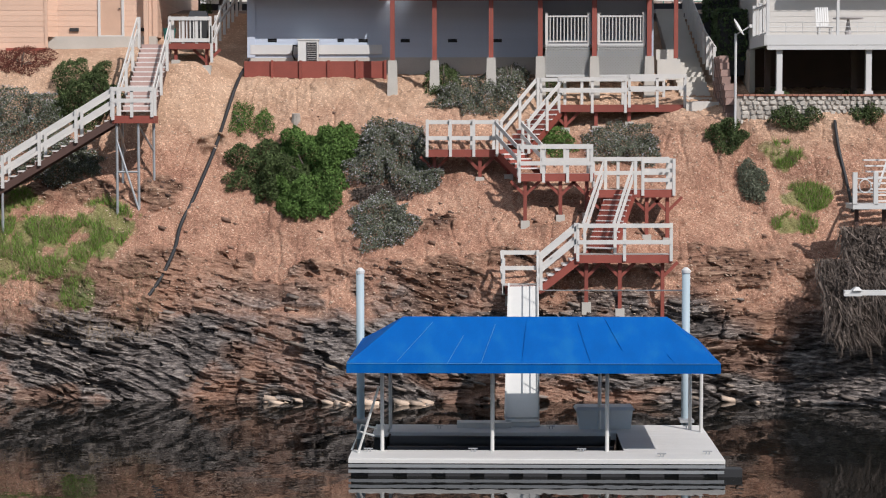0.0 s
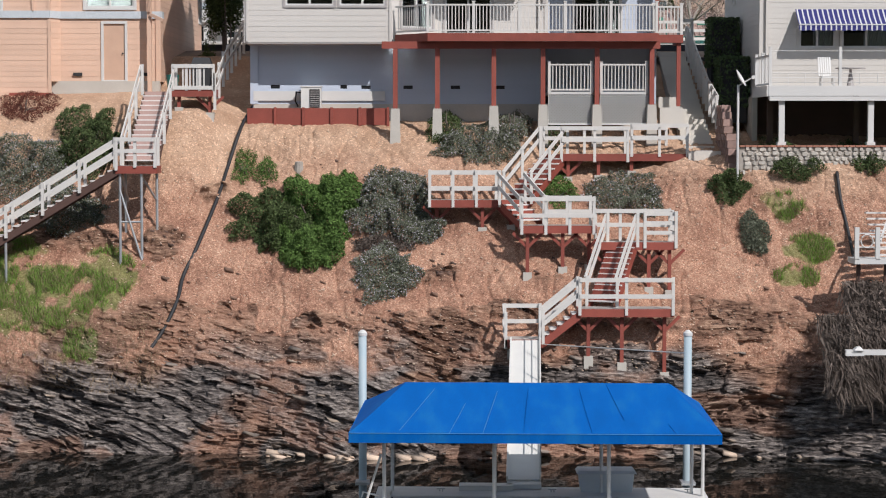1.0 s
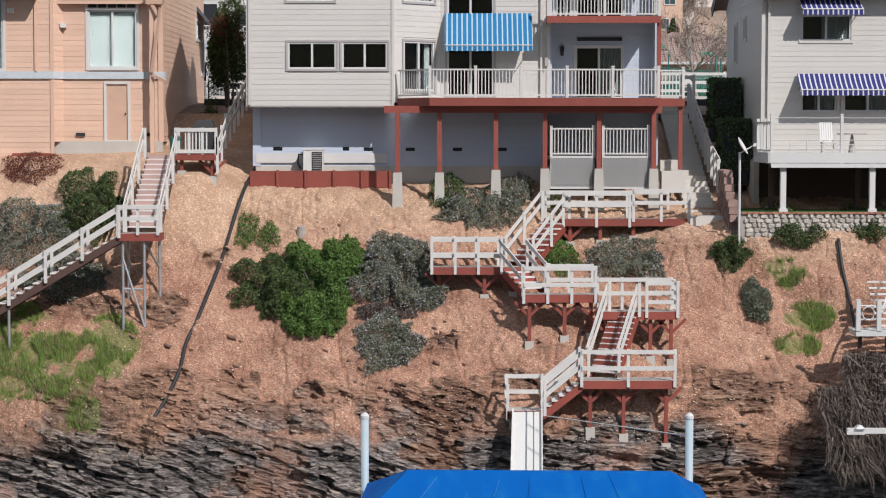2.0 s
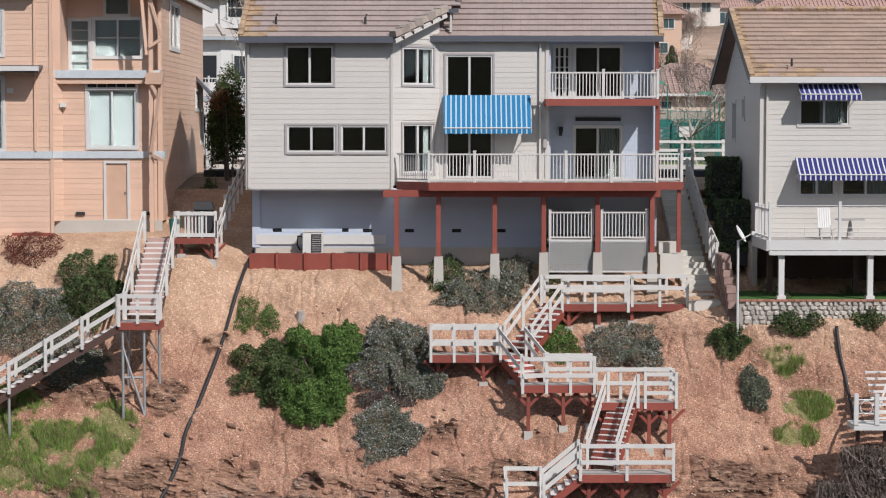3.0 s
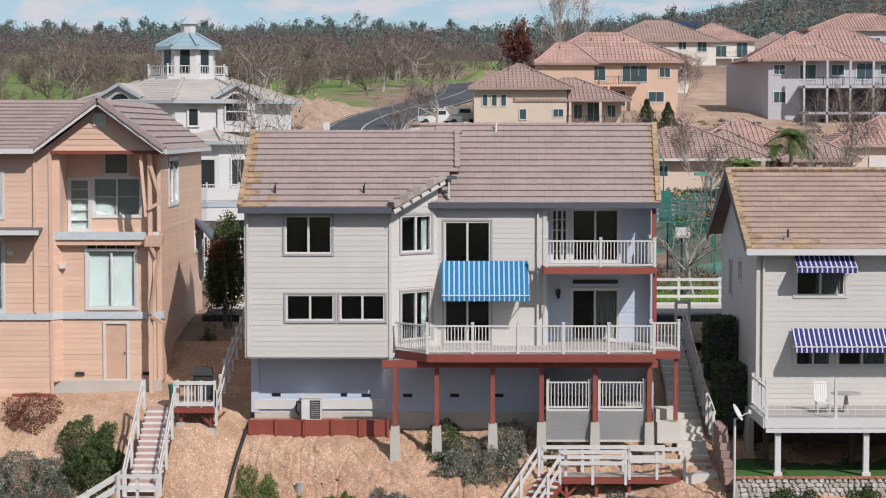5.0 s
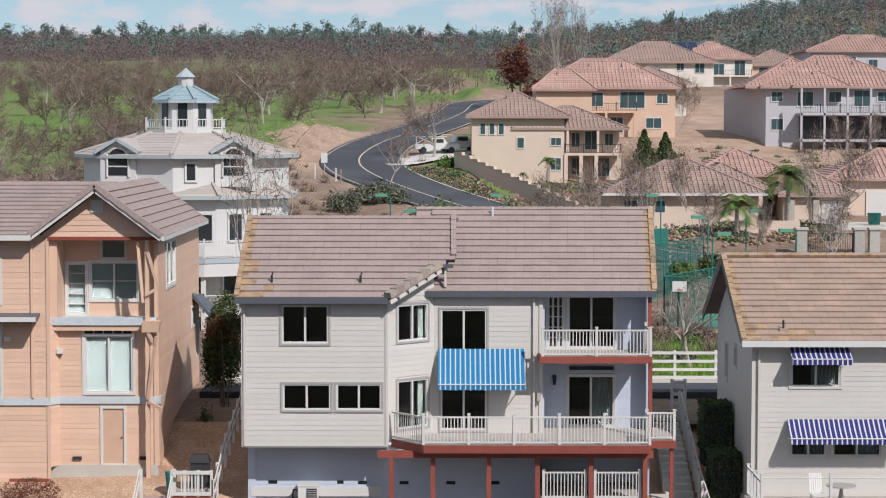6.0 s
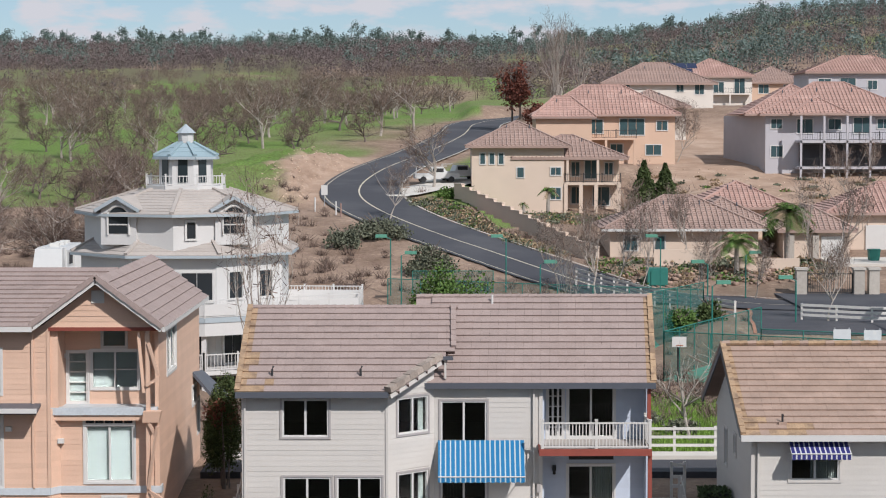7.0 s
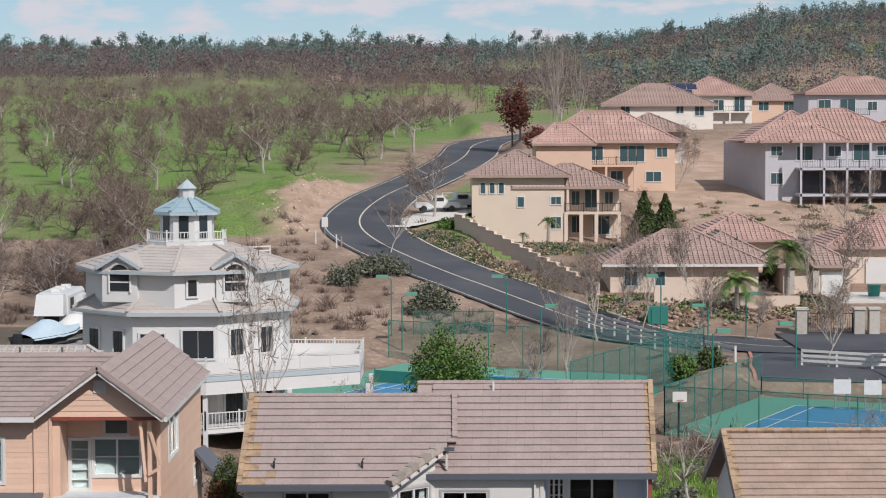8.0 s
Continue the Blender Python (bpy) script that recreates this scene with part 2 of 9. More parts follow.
GALV = material("galvanised_steel", (0.42, 0.43, 0.44), 0.45, 0.1, 4, 40, 0.05, metal=0.6)
PILE = material("pale_blue_pile", (0.34, 0.42, 0.46), 0.55, 0.08, 1.5, 30, 0.05, second=(0.36, 0.42, 0.45), amount=0.3)
BLACK = material("black_rubber", (0.02, 0.02, 0.022), 0.6, 0.2)
CANVAS = material("blue_canvas", (0.0005, 0.095, 0.37), 0.8, 0.2, 1.1, 40, 0.06, second=(0.006, 0.11, 0.345), amount=0.35, stretch=(1.6, 0.5, 0.5), spec=0.12)
CANVASW = material("faded_canvas_seam", (0.05, 0.20, 0.45), 0.8, 0.3, 6, 40, 0.1)
DOCKW = material("white_dock_deck", (0.60, 0.585, 0.56), 0.6, 0.06, 1.5, 25, 0.06, rand=0.03)
DOCKB = material("dock_bin", (0.52, 0.56, 0.58), 0.5, 0.05)
DARK = material("dark_interior", (0.03, 0.03, 0.032), 0.9, 0.1)
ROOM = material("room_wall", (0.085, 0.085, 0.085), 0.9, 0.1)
CURTAIN = material("grey_curtain", (0.34, 0.37, 0.36), 0.9, 0.05)
BLIND = material("white_blind", (0.47, 0.52, 0.51), 0.8, 0.04)
PLASTIC = material("pale_plastic", (0.62, 0.61, 0.58), 0.5, 0.05)
GLASS = glass_material("window_glass", (0.75, 0.8, 0.8))
STONE = material("pale_wall_stone", (0.46, 0.42, 0.37), 0.9, 0.18, 4, 30, 0.4, rand=0.22)
MORTAR = material("mortar", (0.36, 0.32, 0.28), 0.95, 0.1, 6, 40, 0.3)
BLOCK = material("reddish_block", (0.30, 0.20, 0.17), 0.95, 0.2, 5, 30, 0.4, rand=0.2)
BRICK = material("red_brick_cap", (0.33, 0.15, 0.10), 0.9, 0.2, 5, 30, 0.3, rand=0.2)
WRAP = material("weather_wrap", (0.50, 0.54, 0.57), 0.5, 0.12, 2, 12, 0.2)
GREYBLUE = material("grey_blue_trim", (0.36, 0.41, 0.44), 0.6, 0.06)
BARK = material("bark", (0.15, 0.122, 0.105), 0.95, 0.25, 5, 40, 0.4)
PALEBARK = material("pale_bark", (0.36, 0.32, 0.28), 0.95, 0.25, 5, 40, 0.4)
TWIG = material("bare_twig", (0.165, 0.118, 0.096), 0.95, 0.25, 2, 20, 0.0, rand=0.3)
LEAF = material("dark_leaf", (0.072, 0.098, 0.038), 0.8, 0.3, 2.0, 20, 0.0, rand=0.55, spec=0.12)
LEAFB = material("bright_leaf", (0.092, 0.155, 0.040), 0.75, 0.3, 1.6, 20, 0.0, rand=0.5, spec=0.12)
LEAFG = material("grey_green_leaf", (0.138, 0.148, 0.105), 0.8, 0.3, 2.0, 20, 0.0, rand=0.5, spec=0.12)
FLOWER = material("pale_violet_bloom", (0.38, 0.36, 0.38), 0.8, 0.2, 3, 20, 0.0, rand=0.3)
# far woods: distance haze is mixed into these two base colours
PINE = material("hazed_pine_needle", (0.125, 0.165, 0.15), 0.8, 0.2, 0.05, 3, 0.0, rand=0.14, spec=0.1)
OAKS = material("hazed_winter_wood", (0.15, 0.12, 0.117), 0.95, 0.2, 0.02, 3, 0.0, rand=0.14, spec=0.1)
RUSSET = material("russet_leaf", (0.14, 0.05, 0.035), 0.8, 0.25, 1, 10, 0.0, rand=0.4, spec=0.2)
GRASSM = material("grass_blade", (0.19, 0.31, 0.06), 0.8, 0.25, 0.8, 10, 0.0, rand=0.35, spec=0.2)
DRY = material("dry_stalk", (0.30, 0.22, 0.14), 0.9, 0.25, 0.8, 10, 0.0, rand=0.35, spec=0.2)
# brush colour lowered throughout to take in the thicket's underside shadow
BRUSH = material("grey_brush", (0.125, 0.10, 0.085), 0.95, 0.25, 0.8, 10, 0.0, rand=0.45, spec=0.1)
BLUEAWN = striped("blue_striped_canvas", (0.006, 0.15, 0.34), (0.38, 0.47, 0.50), 0.19, 0.72)
NAVYAWN = striped("navy_striped_canvas", (0.02, 0.022, 0.14), (0.52, 0.52, 0.54), 0.185, 0.70)
STUCCO_O = material("apricot_stucco", (0.58, 0.41, 0.305), 0.9, 0.08, 0.5, 20, 0.1)
STUCCO_B = material("cream_stucco", (0.60, 0.485, 0.395), 0.9, 0.06, 0.5, 20, 0.1)
STUCCO_P = material("lavender_grey_stucco", (0.44, 0.43, 0.455), 0.9, 0.06, 0.5, 20, 0.1)
STUCCO_W = material("pale_stucco", (0.66, 0.61, 0.55), 0.9, 0.06, 0.5, 20, 0.1)
PANTILE = material("pink_clay_tile", (0.41, 0.265, 0.225), 0.9, 0.16, 0.4, 6, 0.2, second=(0.46, 0.31, 0.265), amount=0.25, rand=0.10)
BROWNTILE = material("brown_clay_tile", (0.335, 0.24, 0.205), 0.9, 0.15, 0.4, 6, 0.2, second=(0.35, 0.25, 0.21), amount=0.25, rand=0.10)
ORANGETILE = material("orange_clay_tile", (0.55, 0.18, 0.09), 0.9, 0.15, 0.4, 6, 0.2, rand=0.08)
OCTROOF = material("pale_grey_tile", (0.40, 0.36, 0.33), 0.9, 0.12, 0.6, 8, 0.2, rand=0.08)
OCTBLUE = material("blue_grey_metal_roof", (0.27, 0.36, 0.40), 0.5, 0.08, 0.6, 8, 0.05)
OCTW = material("white_siding", (0.57, 0.56, 0.545), 0.6, 0.05, 0.5, 12, 0.05)
ASPHALT = material("asphalt", (0.05, 0.052, 0.062), 0.9, 0.18, 0.15, 6, 0.15, second=(0.065, 0.066, 0.074), amount=0.5)
LINE = material("worn_road_line", (0.50, 0.46, 0.36), 0.9, 0.2, 2, 12, 0.0)
COURTG = material("green_court", (0.10, 0.28, 0.20), 0.85, 0.08, 0.2, 4, 0.05)
COURTB = material("blue_court", (0.045, 0.19, 0.34), 0.85, 0.08, 0.2, 4, 0.05)
TEAL = material("green_mesh", (0.02, 0.16, 0.13), 0.6, 0.1, 1, 10, 0.0)
NAVY = material("solar_cell", (0.012, 0.02, 0.06), 0.25, 0.1)
LAWN = material("lawn", (0.045, 0.12, 0.018), 0.9, 0.25, 0.7, 18, 0.3)
VEHW = material("white_coachwork", (0.56, 0.56, 0.55), 0.35, 0.04)
COVER = material("boat_cover", (0.40, 0.49, 0.55), 0.7, 0.1)
IRON = material("dark_iron", (0.03, 0.03, 0.032), 0.5, 0.1)

# ---- building helpers ----
class Shape:
    """Collects boxes, tubes and prisms into one mesh."""

    def __init__(self):
        self.v, self.f = [], []

    def add(self, verts, faces, m=None):
        k = len(self.v)
        self.v += [tuple(m @ Vector(p)) for p in verts] if m else [tuple(p) for p in verts]
        self.f += [tuple(i + k for i in f) for f in faces]
        return self

    def box(self, x0, x1, y0, y1, z0, z1, m=None):
        v = [(x0, y0, z0), (x1, y0, z0), (x1, y1, z0), (x0, y1, z0), (x0, y0, z1), (x1, y0, z1), (x1, y1, z1), (x0, y1, z1)]
        return self.add(v, [(0, 3, 2, 1), (4, 5, 6, 7), (0, 1, 5, 4), (1, 2, 6, 5), (2, 3, 7, 6), (3, 0, 4, 7)], m)

    def beam(self, a, b, w, h, up=(0, 0, 1)):
        """A straight bar from a to b, w wide and h high."""
        a, b = Vector(a), Vector(b)
        d = (b - a).normalized()
        s = d.cross(Vector(up))
        s = s.normalized() if s.length > 1e-4 else Vector((1, 0, 0))
        u = s.cross(d).normalized()
        s, u = s * (w / 2), u * (h / 2)
        v = [a - s - u, a + s - u, a + s + u, a - s + u, b - s - u, b + s - u, b + s + u, b - s + u]
        return self.add(v, [(0, 1, 2, 3), (4, 7, 6, 5), (0, 4, 5, 1), (1, 5, 6, 2), (2, 6, 7, 3), (3, 7, 4, 0)])

    def tube(self, pts, radii, n=8):
        pts = [Vector(p) for p in pts]
        if not hasattr(radii, "__len__"):
            radii = [radii] * len(pts)
        rings = []
        for i, p in enumerate(pts):
            d = (pts[min(i + 1, len(pts) - 1)] - pts[max(i - 1, 0)]).normalized()
            s = d.cross(Vector((0, 0, 1)) if abs(d.z) < 0.9 else Vector((1, 0, 0))).normalized()
            u = s.cross(d)
            rings.append([p + (s * math.cos(a) + u * math.sin(a)) * radii[i] for a in (2 * math.pi * k / n for k in range(n))])
        v = [q for r in rings for q in r]
        f = [(i * n + k, i * n + (k + 1) % n, (i + 1) * n + (k + 1) % n, (i + 1) * n + k) for i in range(len(pts) - 1) for k in range(n)]
        f += [tuple(range(n - 1, -1, -1)), tuple((len(pts) - 1) * n + k for k in range(n))]
        return self.add(v, f)

    def prism(self, ring, z0, z1, top=None, m=None):
        """A polygon ring [(x, y)] raised from z0 to z1, with another ring at the top if given."""
        n = len(ring)
        top = top or ring
        v = [(x, y, z0) for x, y in ring] + [(x, y, z1) for x, y in top]
        return self.add(v, [(i, (i + 1) % n, n + (i + 1) % n, n + i) for i in range(n)] + [tuple(range(n - 1, -1, -1)), tuple(range(n, 2 * n))], m)

    def slab(self, corners, t):
        """A plate of any four corners, t thick downwards along its normal."""
        c = [Vector(p) for p in corners]
        nrm = (c[1] - c[0]).cross(c[3] - c[0]).normalized()
        v = c + [p - nrm * t for p in c]
        n = len(c)
        return self.add(v, [tuple(range(n)), tuple(range(2 * n - 1, n - 1, -1))] + [(i, n + i, n + (i + 1) % n, (i + 1) % n) for i in range(n)])

    def mesh(self, name, mat, smooth=False):
        me = bpy.data.meshes.new(name)
        me.from_pydata(self.v, [], self.f)
        me.materials.append(mat)
        if smooth:
            me.polygons.foreach_set("use_smooth", [True] * len(me.polygons))
        return me


def part(name, shape, mat, parent=None, label="", smooth=False):
    ob = new(name, shape.mesh(name, mat, smooth) if isinstance(shape, Shape) else shape)
    if parent:
        ob.parent = parent
        ob.matrix_parent_inverse = parent.matrix_world.inverted() if parent.type != "EMPTY" else Matrix.Translation(-parent.location)
    if label:
        ob["label"] = label
    return ob


def thing(name, at, label, category, group="", kind=""):
    e = new(name)
    e.empty_display_size = 0.3
    e.location = at
    return tagged(e, label, category, group, kind)


def single(name, shape, mat, label, category="", group="", kind="", smooth=False):
    return tagged(part(name, shape, mat, None, "", smooth), label, category, group, kind)


def bulk(name, v, f, mat, smooth=False):
    """An object from numpy arrays of vertices and equal-sided faces."""
    me = bpy.data.meshes.new(name)
    v, f = np.asarray(v, np.float32), np.asarray(f, np.int32)
    n, k = f.shape
    me.vertices.add(len(v))
    me.vertices.foreach_set("co", v.ravel())
    me.loops.add(n * k)
    me.loops.foreach_set("vertex_index", f.ravel())
    me.polygons.add(n)
    me.polygons.foreach_set("loop_start", np.arange(n, dtype=np.int32) * k)
    me.polygons.foreach_set("loop_total", np.full(n, k, np.int32))
    if smooth:
        me.polygons.foreach_set("use_smooth", np.ones(n, bool))
    me.update(calc_edges=True)
    me.materials.append(mat)
    return new(name, me)


def lattice(x, y, seed=0):
    """Smooth value noise, -1 to 1, on arrays."""
    xi, yi = np.floor(x).astype(np.int64), np.floor(y).astype(np.int64)
    xf, yf = x - xi, y - yi
    xf, yf = xf * xf * (3 - 2 * xf), yf * yf * (3 - 2 * yf)

    def h(a, b):
        q = (a * 374761393 + b * 668265263 + seed * 1442695041) & 0x7FFFFFFF
        q = ((q ^ (q >> 13)) * 1274126177) & 0x7FFFFFFF
        return ((q ^ (q >> 16)) & 0xFFFF) / 32767.5 - 1
    return (h(xi, yi) * (1 - xf) + h(xi + 1, yi) * xf) * (1 - yf) + (h(xi, yi + 1) * (1 - xf) + h(xi + 1, yi + 1) * xf) * yf


def fbm(x, y, octaves=4, seed=0, gain=0.5):
    s, a = 0, 1.0
    for o in range(octaves):
        s = s + a * lattice(x * 2 ** o + 17.3 * o, y * 2 ** o - 9.1 * o, seed + o)
        a *= gain
    return s


def step01(x, a, b):
    t = np.clip((x - a) / (b - a), 0, 1)
    return t * t * (3 - 2 * t)


# ---- the bank: rock at the waterline, stony soil above ----
KNOTS = np.array([0, 4.5, 6, 7.5, 9.5, 12, 14.5, 17, 19.3, 21.5, 25, 31, 34], float)
PROFILE = {
    -16: [(60, -2.6), (65.9, -0.3), (66.9, 0.8), (68.0, 2.2), (69.2, 3.6), (70.9, 5.5), (72.6, 7.3), (74.3, 9.0), (76.6, 10.9), (78.6, 11.7), (80.5, 12.0), (84, 13.55), (86, 13.4)],
    -9.3: [(60, -2.6), (65.4, -0.3), (66.2, 0.8), (67.1, 2.2), (68.5, 3.7), (70.6, 5.5), (72.3, 7.3), (74.0, 9.4), (75.5, 11.2), (78.3, 11.9), (80.5, 12.1), (84, 13.55), (86, 13.4)],
    -7.7: [(60, -2.6), (65.4, -0.3), (66.2, 0.8), (67.1, 2.2), (68.5, 3.7), (70.6, 5.5), (72.3, 7.3), (74.2, 9.1), (76.2, 10.62), (78.3, 11.3), (80.5, 12.1), (84, 13.55), (86, 13.4)],
    -1: [(60, -2.6), (64.2, -0.3), (65.0, 0.8), (66.0, 2.2), (67.4, 3.7), (69.3, 5.5), (71.3, 7.3), (73.2, 8.9), (75.2, 10.25), (77.3, 10.8), (80.5, 11.5), (84, 13.55), (86, 13.4)],
    5: [(60, -2.6), (64.5, -0.3), (65.1, 0.9), (65.8, 2.5), (67.0, 4.0), (69.0, 5.9), (70.9, 7.1), (73.2, 8.6), (74.9, 9.5), (75.9, 10.6), (80.5, 11.3), (84, 13.55), (86, 13.4)],
    10: [(60, -2.6), (64.5, -0.3), (65.3, 0.8), (66.2, 2.2), (67.4, 3.7), (69.3, 5.6), (70.7, 7.4), (71.7, 9.05), (73.6, 9.4), (75.6, 9.75), (80.5, 11.3), (84, 13.1), (86, 13.4)],
    16: [(60, -2.6), (63.0, -0.3), (64.2, 0.8), (65.6, 2.3), (67.0, 3.8), (69.0, 5.6), (70.3, 7.4), (71.6, 9.2), (72.6, 9.6), (75.6, 9.95), (80.5, 10.6), (84, 13.55), (86, 13.4)],
}


def bank_point(x, s):
    """The bank's smooth face at x and at the way s up it (arrays)."""
    xs = sorted(PROFILE)
    cols = np.array([PROFILE[k] for k in xs], float)
    yk = np.stack([np.interp(s, KNOTS, c[:, 0]) for c in cols])
    zk = np.stack([np.interp(s, KNOTS, c[:, 1]) for c in cols])
    i = np.clip(np.searchsorted(xs, x) - 1, 0, len(xs) - 2)
    xa = np.array(xs, float)
    w = np.clip((x - xa[i]) / (xa[i + 1] - xa[i]), 0, 1)
    w = w * w * (3 - 2 * w)
    k = np.arange(len(x))
    return yk[i, k] * (1 - w) + yk[i + 1, k] * w, zk[i, k] * (1 - w) + zk[i + 1, k] * w


# places where ledges of red-brown rock break out of the soil: x, height, half width, half height
LEDGES = [(-8.2, 8.4, 0.6, 0.35), (-9.6, 4.0, 1.7, 0.7), (-7.2, 3.9, 0.7, 0.95), (-0.6, 3.7, 2.1, 0.85), (-0.2, 5.8, 0.75, 0.38), (2.2, 4.6, 1.3, 0.3),
          (9.6, 4.2, 2.6, 0.75), (5.2, 3.0, 2.2, 0.9), (-10.0, 6.5, 0.85, 0.6), (-13.0, 6.7, 2.1, 0.4), (3.6, 5.6, 0.6, 0.3), (-4.2, 4.1, 1.0, 0.35)]


def cell(a, b, seed=0):
    """A random value, 0 to 1, for each pair of whole numbers."""
    q = (a.astype(np.int64) * 374761393 + b.astype(np.int64) * 668265263 + seed * 1442695041) & 0x7FFFFFFF
    q = ((q ^ (q >> 13)) * 1274126177) & 0x7FFFFFFF
    return ((q ^ (q >> 16)) & 0xFFFF) / 65535.0


def plates(x, q, thick, length, seed):
    """Beds of layered rock, each broken across into plates that stand out by different amounts."""
    t = q / thick + 0.55 * fbm(x * 0.6, q * 0.8, 2, seed)
    bed = np.floor(t)
    seg = np.floor(x / length * (0.6 + 0.8 * cell(bed, bed * 0, seed + 1)) + 9 * cell(bed, bed * 0, seed + 2) + 0.3 * fbm(x * 2, q * 3, 2, seed + 3))
    r = cell(bed, seg, seed + 4)
    return r, t - bed


def bank_face(x, s):
    """The bank with its ledges, hollows and stones."""
    x, s = np.asarray(x, float), np.asarray(s, float)
    y, z = bank_point(x, s)
    rocky = 1 - step01(z + 0.9 * fbm(x * 0.35, s * 0.35, 3, 5), 2.3, 3.5)
    led = np.zeros_like(x)
    for cx, cz, rx, rz in LEDGES:
        d = ((x - cx) / rx) ** 2 + ((z - cz) / rz) ** 2 + 0.7 * fbm(x * 1.4, z * 2.2, 3, 63)
        led = np.maximum(led, 1 - step01(d, 0.45, 1.15))
    mid = np.maximum(led, 0.8 * (1 - step01(z, 3.8, 5.2)) * step01(fbm(x * 0.4, s * 0.9, 4, 8), 0.05, 0.4))
    mid = mid * (1 - rocky)
    dip = 0.23 * x - 0.21 * np.log1p(np.exp(np.clip((x - 3.0) / 2.0, -30, 30))) * 2.0
    q = z + dip + 0.22 * fbm(x * 0.35, z * 0.35, 3, 21)
    beds, tb = plates(x, q, 0.46, 1.5, 300)
    thin, tt = plates(x, q, 0.135, 0.62, 320)
    leaf, tl = plates(x, q, 0.055, 0.33, 340)
    low = fbm(x * 0.16, s * 0.2, 3, 3)
    out = 0.44 * low * (1 - step01(z, 9.5, 11.0)) * step01(z, -0.6, 0.6)
    hollow = step01(fbm(x * 0.45, q * 0.8, 3, 47), 0.25, 0.8)
    layer = 0.52 * (beds - 0.5) + 0.30 * (thin - 0.5) + 0.09 * (leaf - 0.5) + 0.12 * tb + 0.05 * tt - 0.36 * hollow
    out = out + rocky * layer + mid * (0.62 * layer + 0.06)
    soft = (1 - rocky) * (1 - step01(z, 10.2, 11.6))
    rill = np.abs(fbm(x * 0.9, s * 0.28, 3, 12))
    out = out + soft * (0.075 * fbm(x * 1.1, s * 1.1, 4, 13, 0.55) + 0.028 * fbm(x * 6, s * 6, 3, 14, 0.7) - 0.06 * step01(0.14 - rill, 0, 0.14))
    face = np.clip(rocky + mid, 0, 1)
    ny, nz = -0.72 - 0.24 * face, 0.69 - 0.55 * face
    return y + out * ny, z + out * nz + 0.012 * fbm(x * 7, s * 7, 2, 15), np.clip(rocky + mid, 0, 1)


def bank_plates(x, s):
    """Tone of each plate, paler the further it stands out, and how red the rock is."""
    y, z = bank_point(x, s)
    dip = 0.23 * x - 0.21 * np.log1p(np.exp(np.clip((x - 3.0) / 2.0, -30, 30))) * 2.0
    q = z + dip + 0.22 * fbm(x * 0.35, z * 0.35, 3, 21)
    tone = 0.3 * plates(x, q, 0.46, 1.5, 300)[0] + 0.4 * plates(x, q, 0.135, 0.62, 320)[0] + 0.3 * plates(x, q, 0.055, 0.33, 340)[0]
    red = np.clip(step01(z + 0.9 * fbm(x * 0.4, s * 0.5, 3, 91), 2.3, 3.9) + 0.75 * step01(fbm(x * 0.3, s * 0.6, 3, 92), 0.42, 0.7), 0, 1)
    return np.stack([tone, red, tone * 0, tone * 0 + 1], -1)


def bank_at(x, y):
    """Height of the bank at a plan place."""
    s = np.linspace(0, 34, 700)
    yy, zz, _ = bank_face(np.full_like(s, x), s)
    return float(np.interp(y, np.maximum.accumulate(yy), zz))


def bank_on(x, z):
    """Depth of the bank at a height."""
    s = np.linspace(0, 34, 700)
    yy, zz, _ = bank_face(np.full_like(s, x), s)
    return float(np.interp(z, np.maximum.accumulate(zz), yy))


def grid_faces(nx, ns):
    i, j = np.meshgrid(np.arange(nx - 1), np.arange(ns - 1), indexing="ij")
    a = i * ns + j
    return np.stack([a, a + ns, a + ns + 1, a + 1], -1).reshape(-1, 4)


def kinds(ob, cols):
    at = ob.data.color_attributes.new("kind", "FLOAT_COLOR", "POINT")
    at.data.foreach_set("color", np.asarray(cols, np.float32).ravel())


# plan places of grass on the bank: x, height, half width, half height
TURF = [(-14.2, 4.7, 2.3, 1.0), (-11.8, 5.4, 1.0, 0.9), (-15.5, 6.2, 1.0, 0.6), (12.0, 5.5, 0.75, 0.35), (12.6, 6.4, 0.8, 0.45), (11.9, 7.9, 0.6, 0.5), (-12.3, 3.3, 0.6, 0.5)]


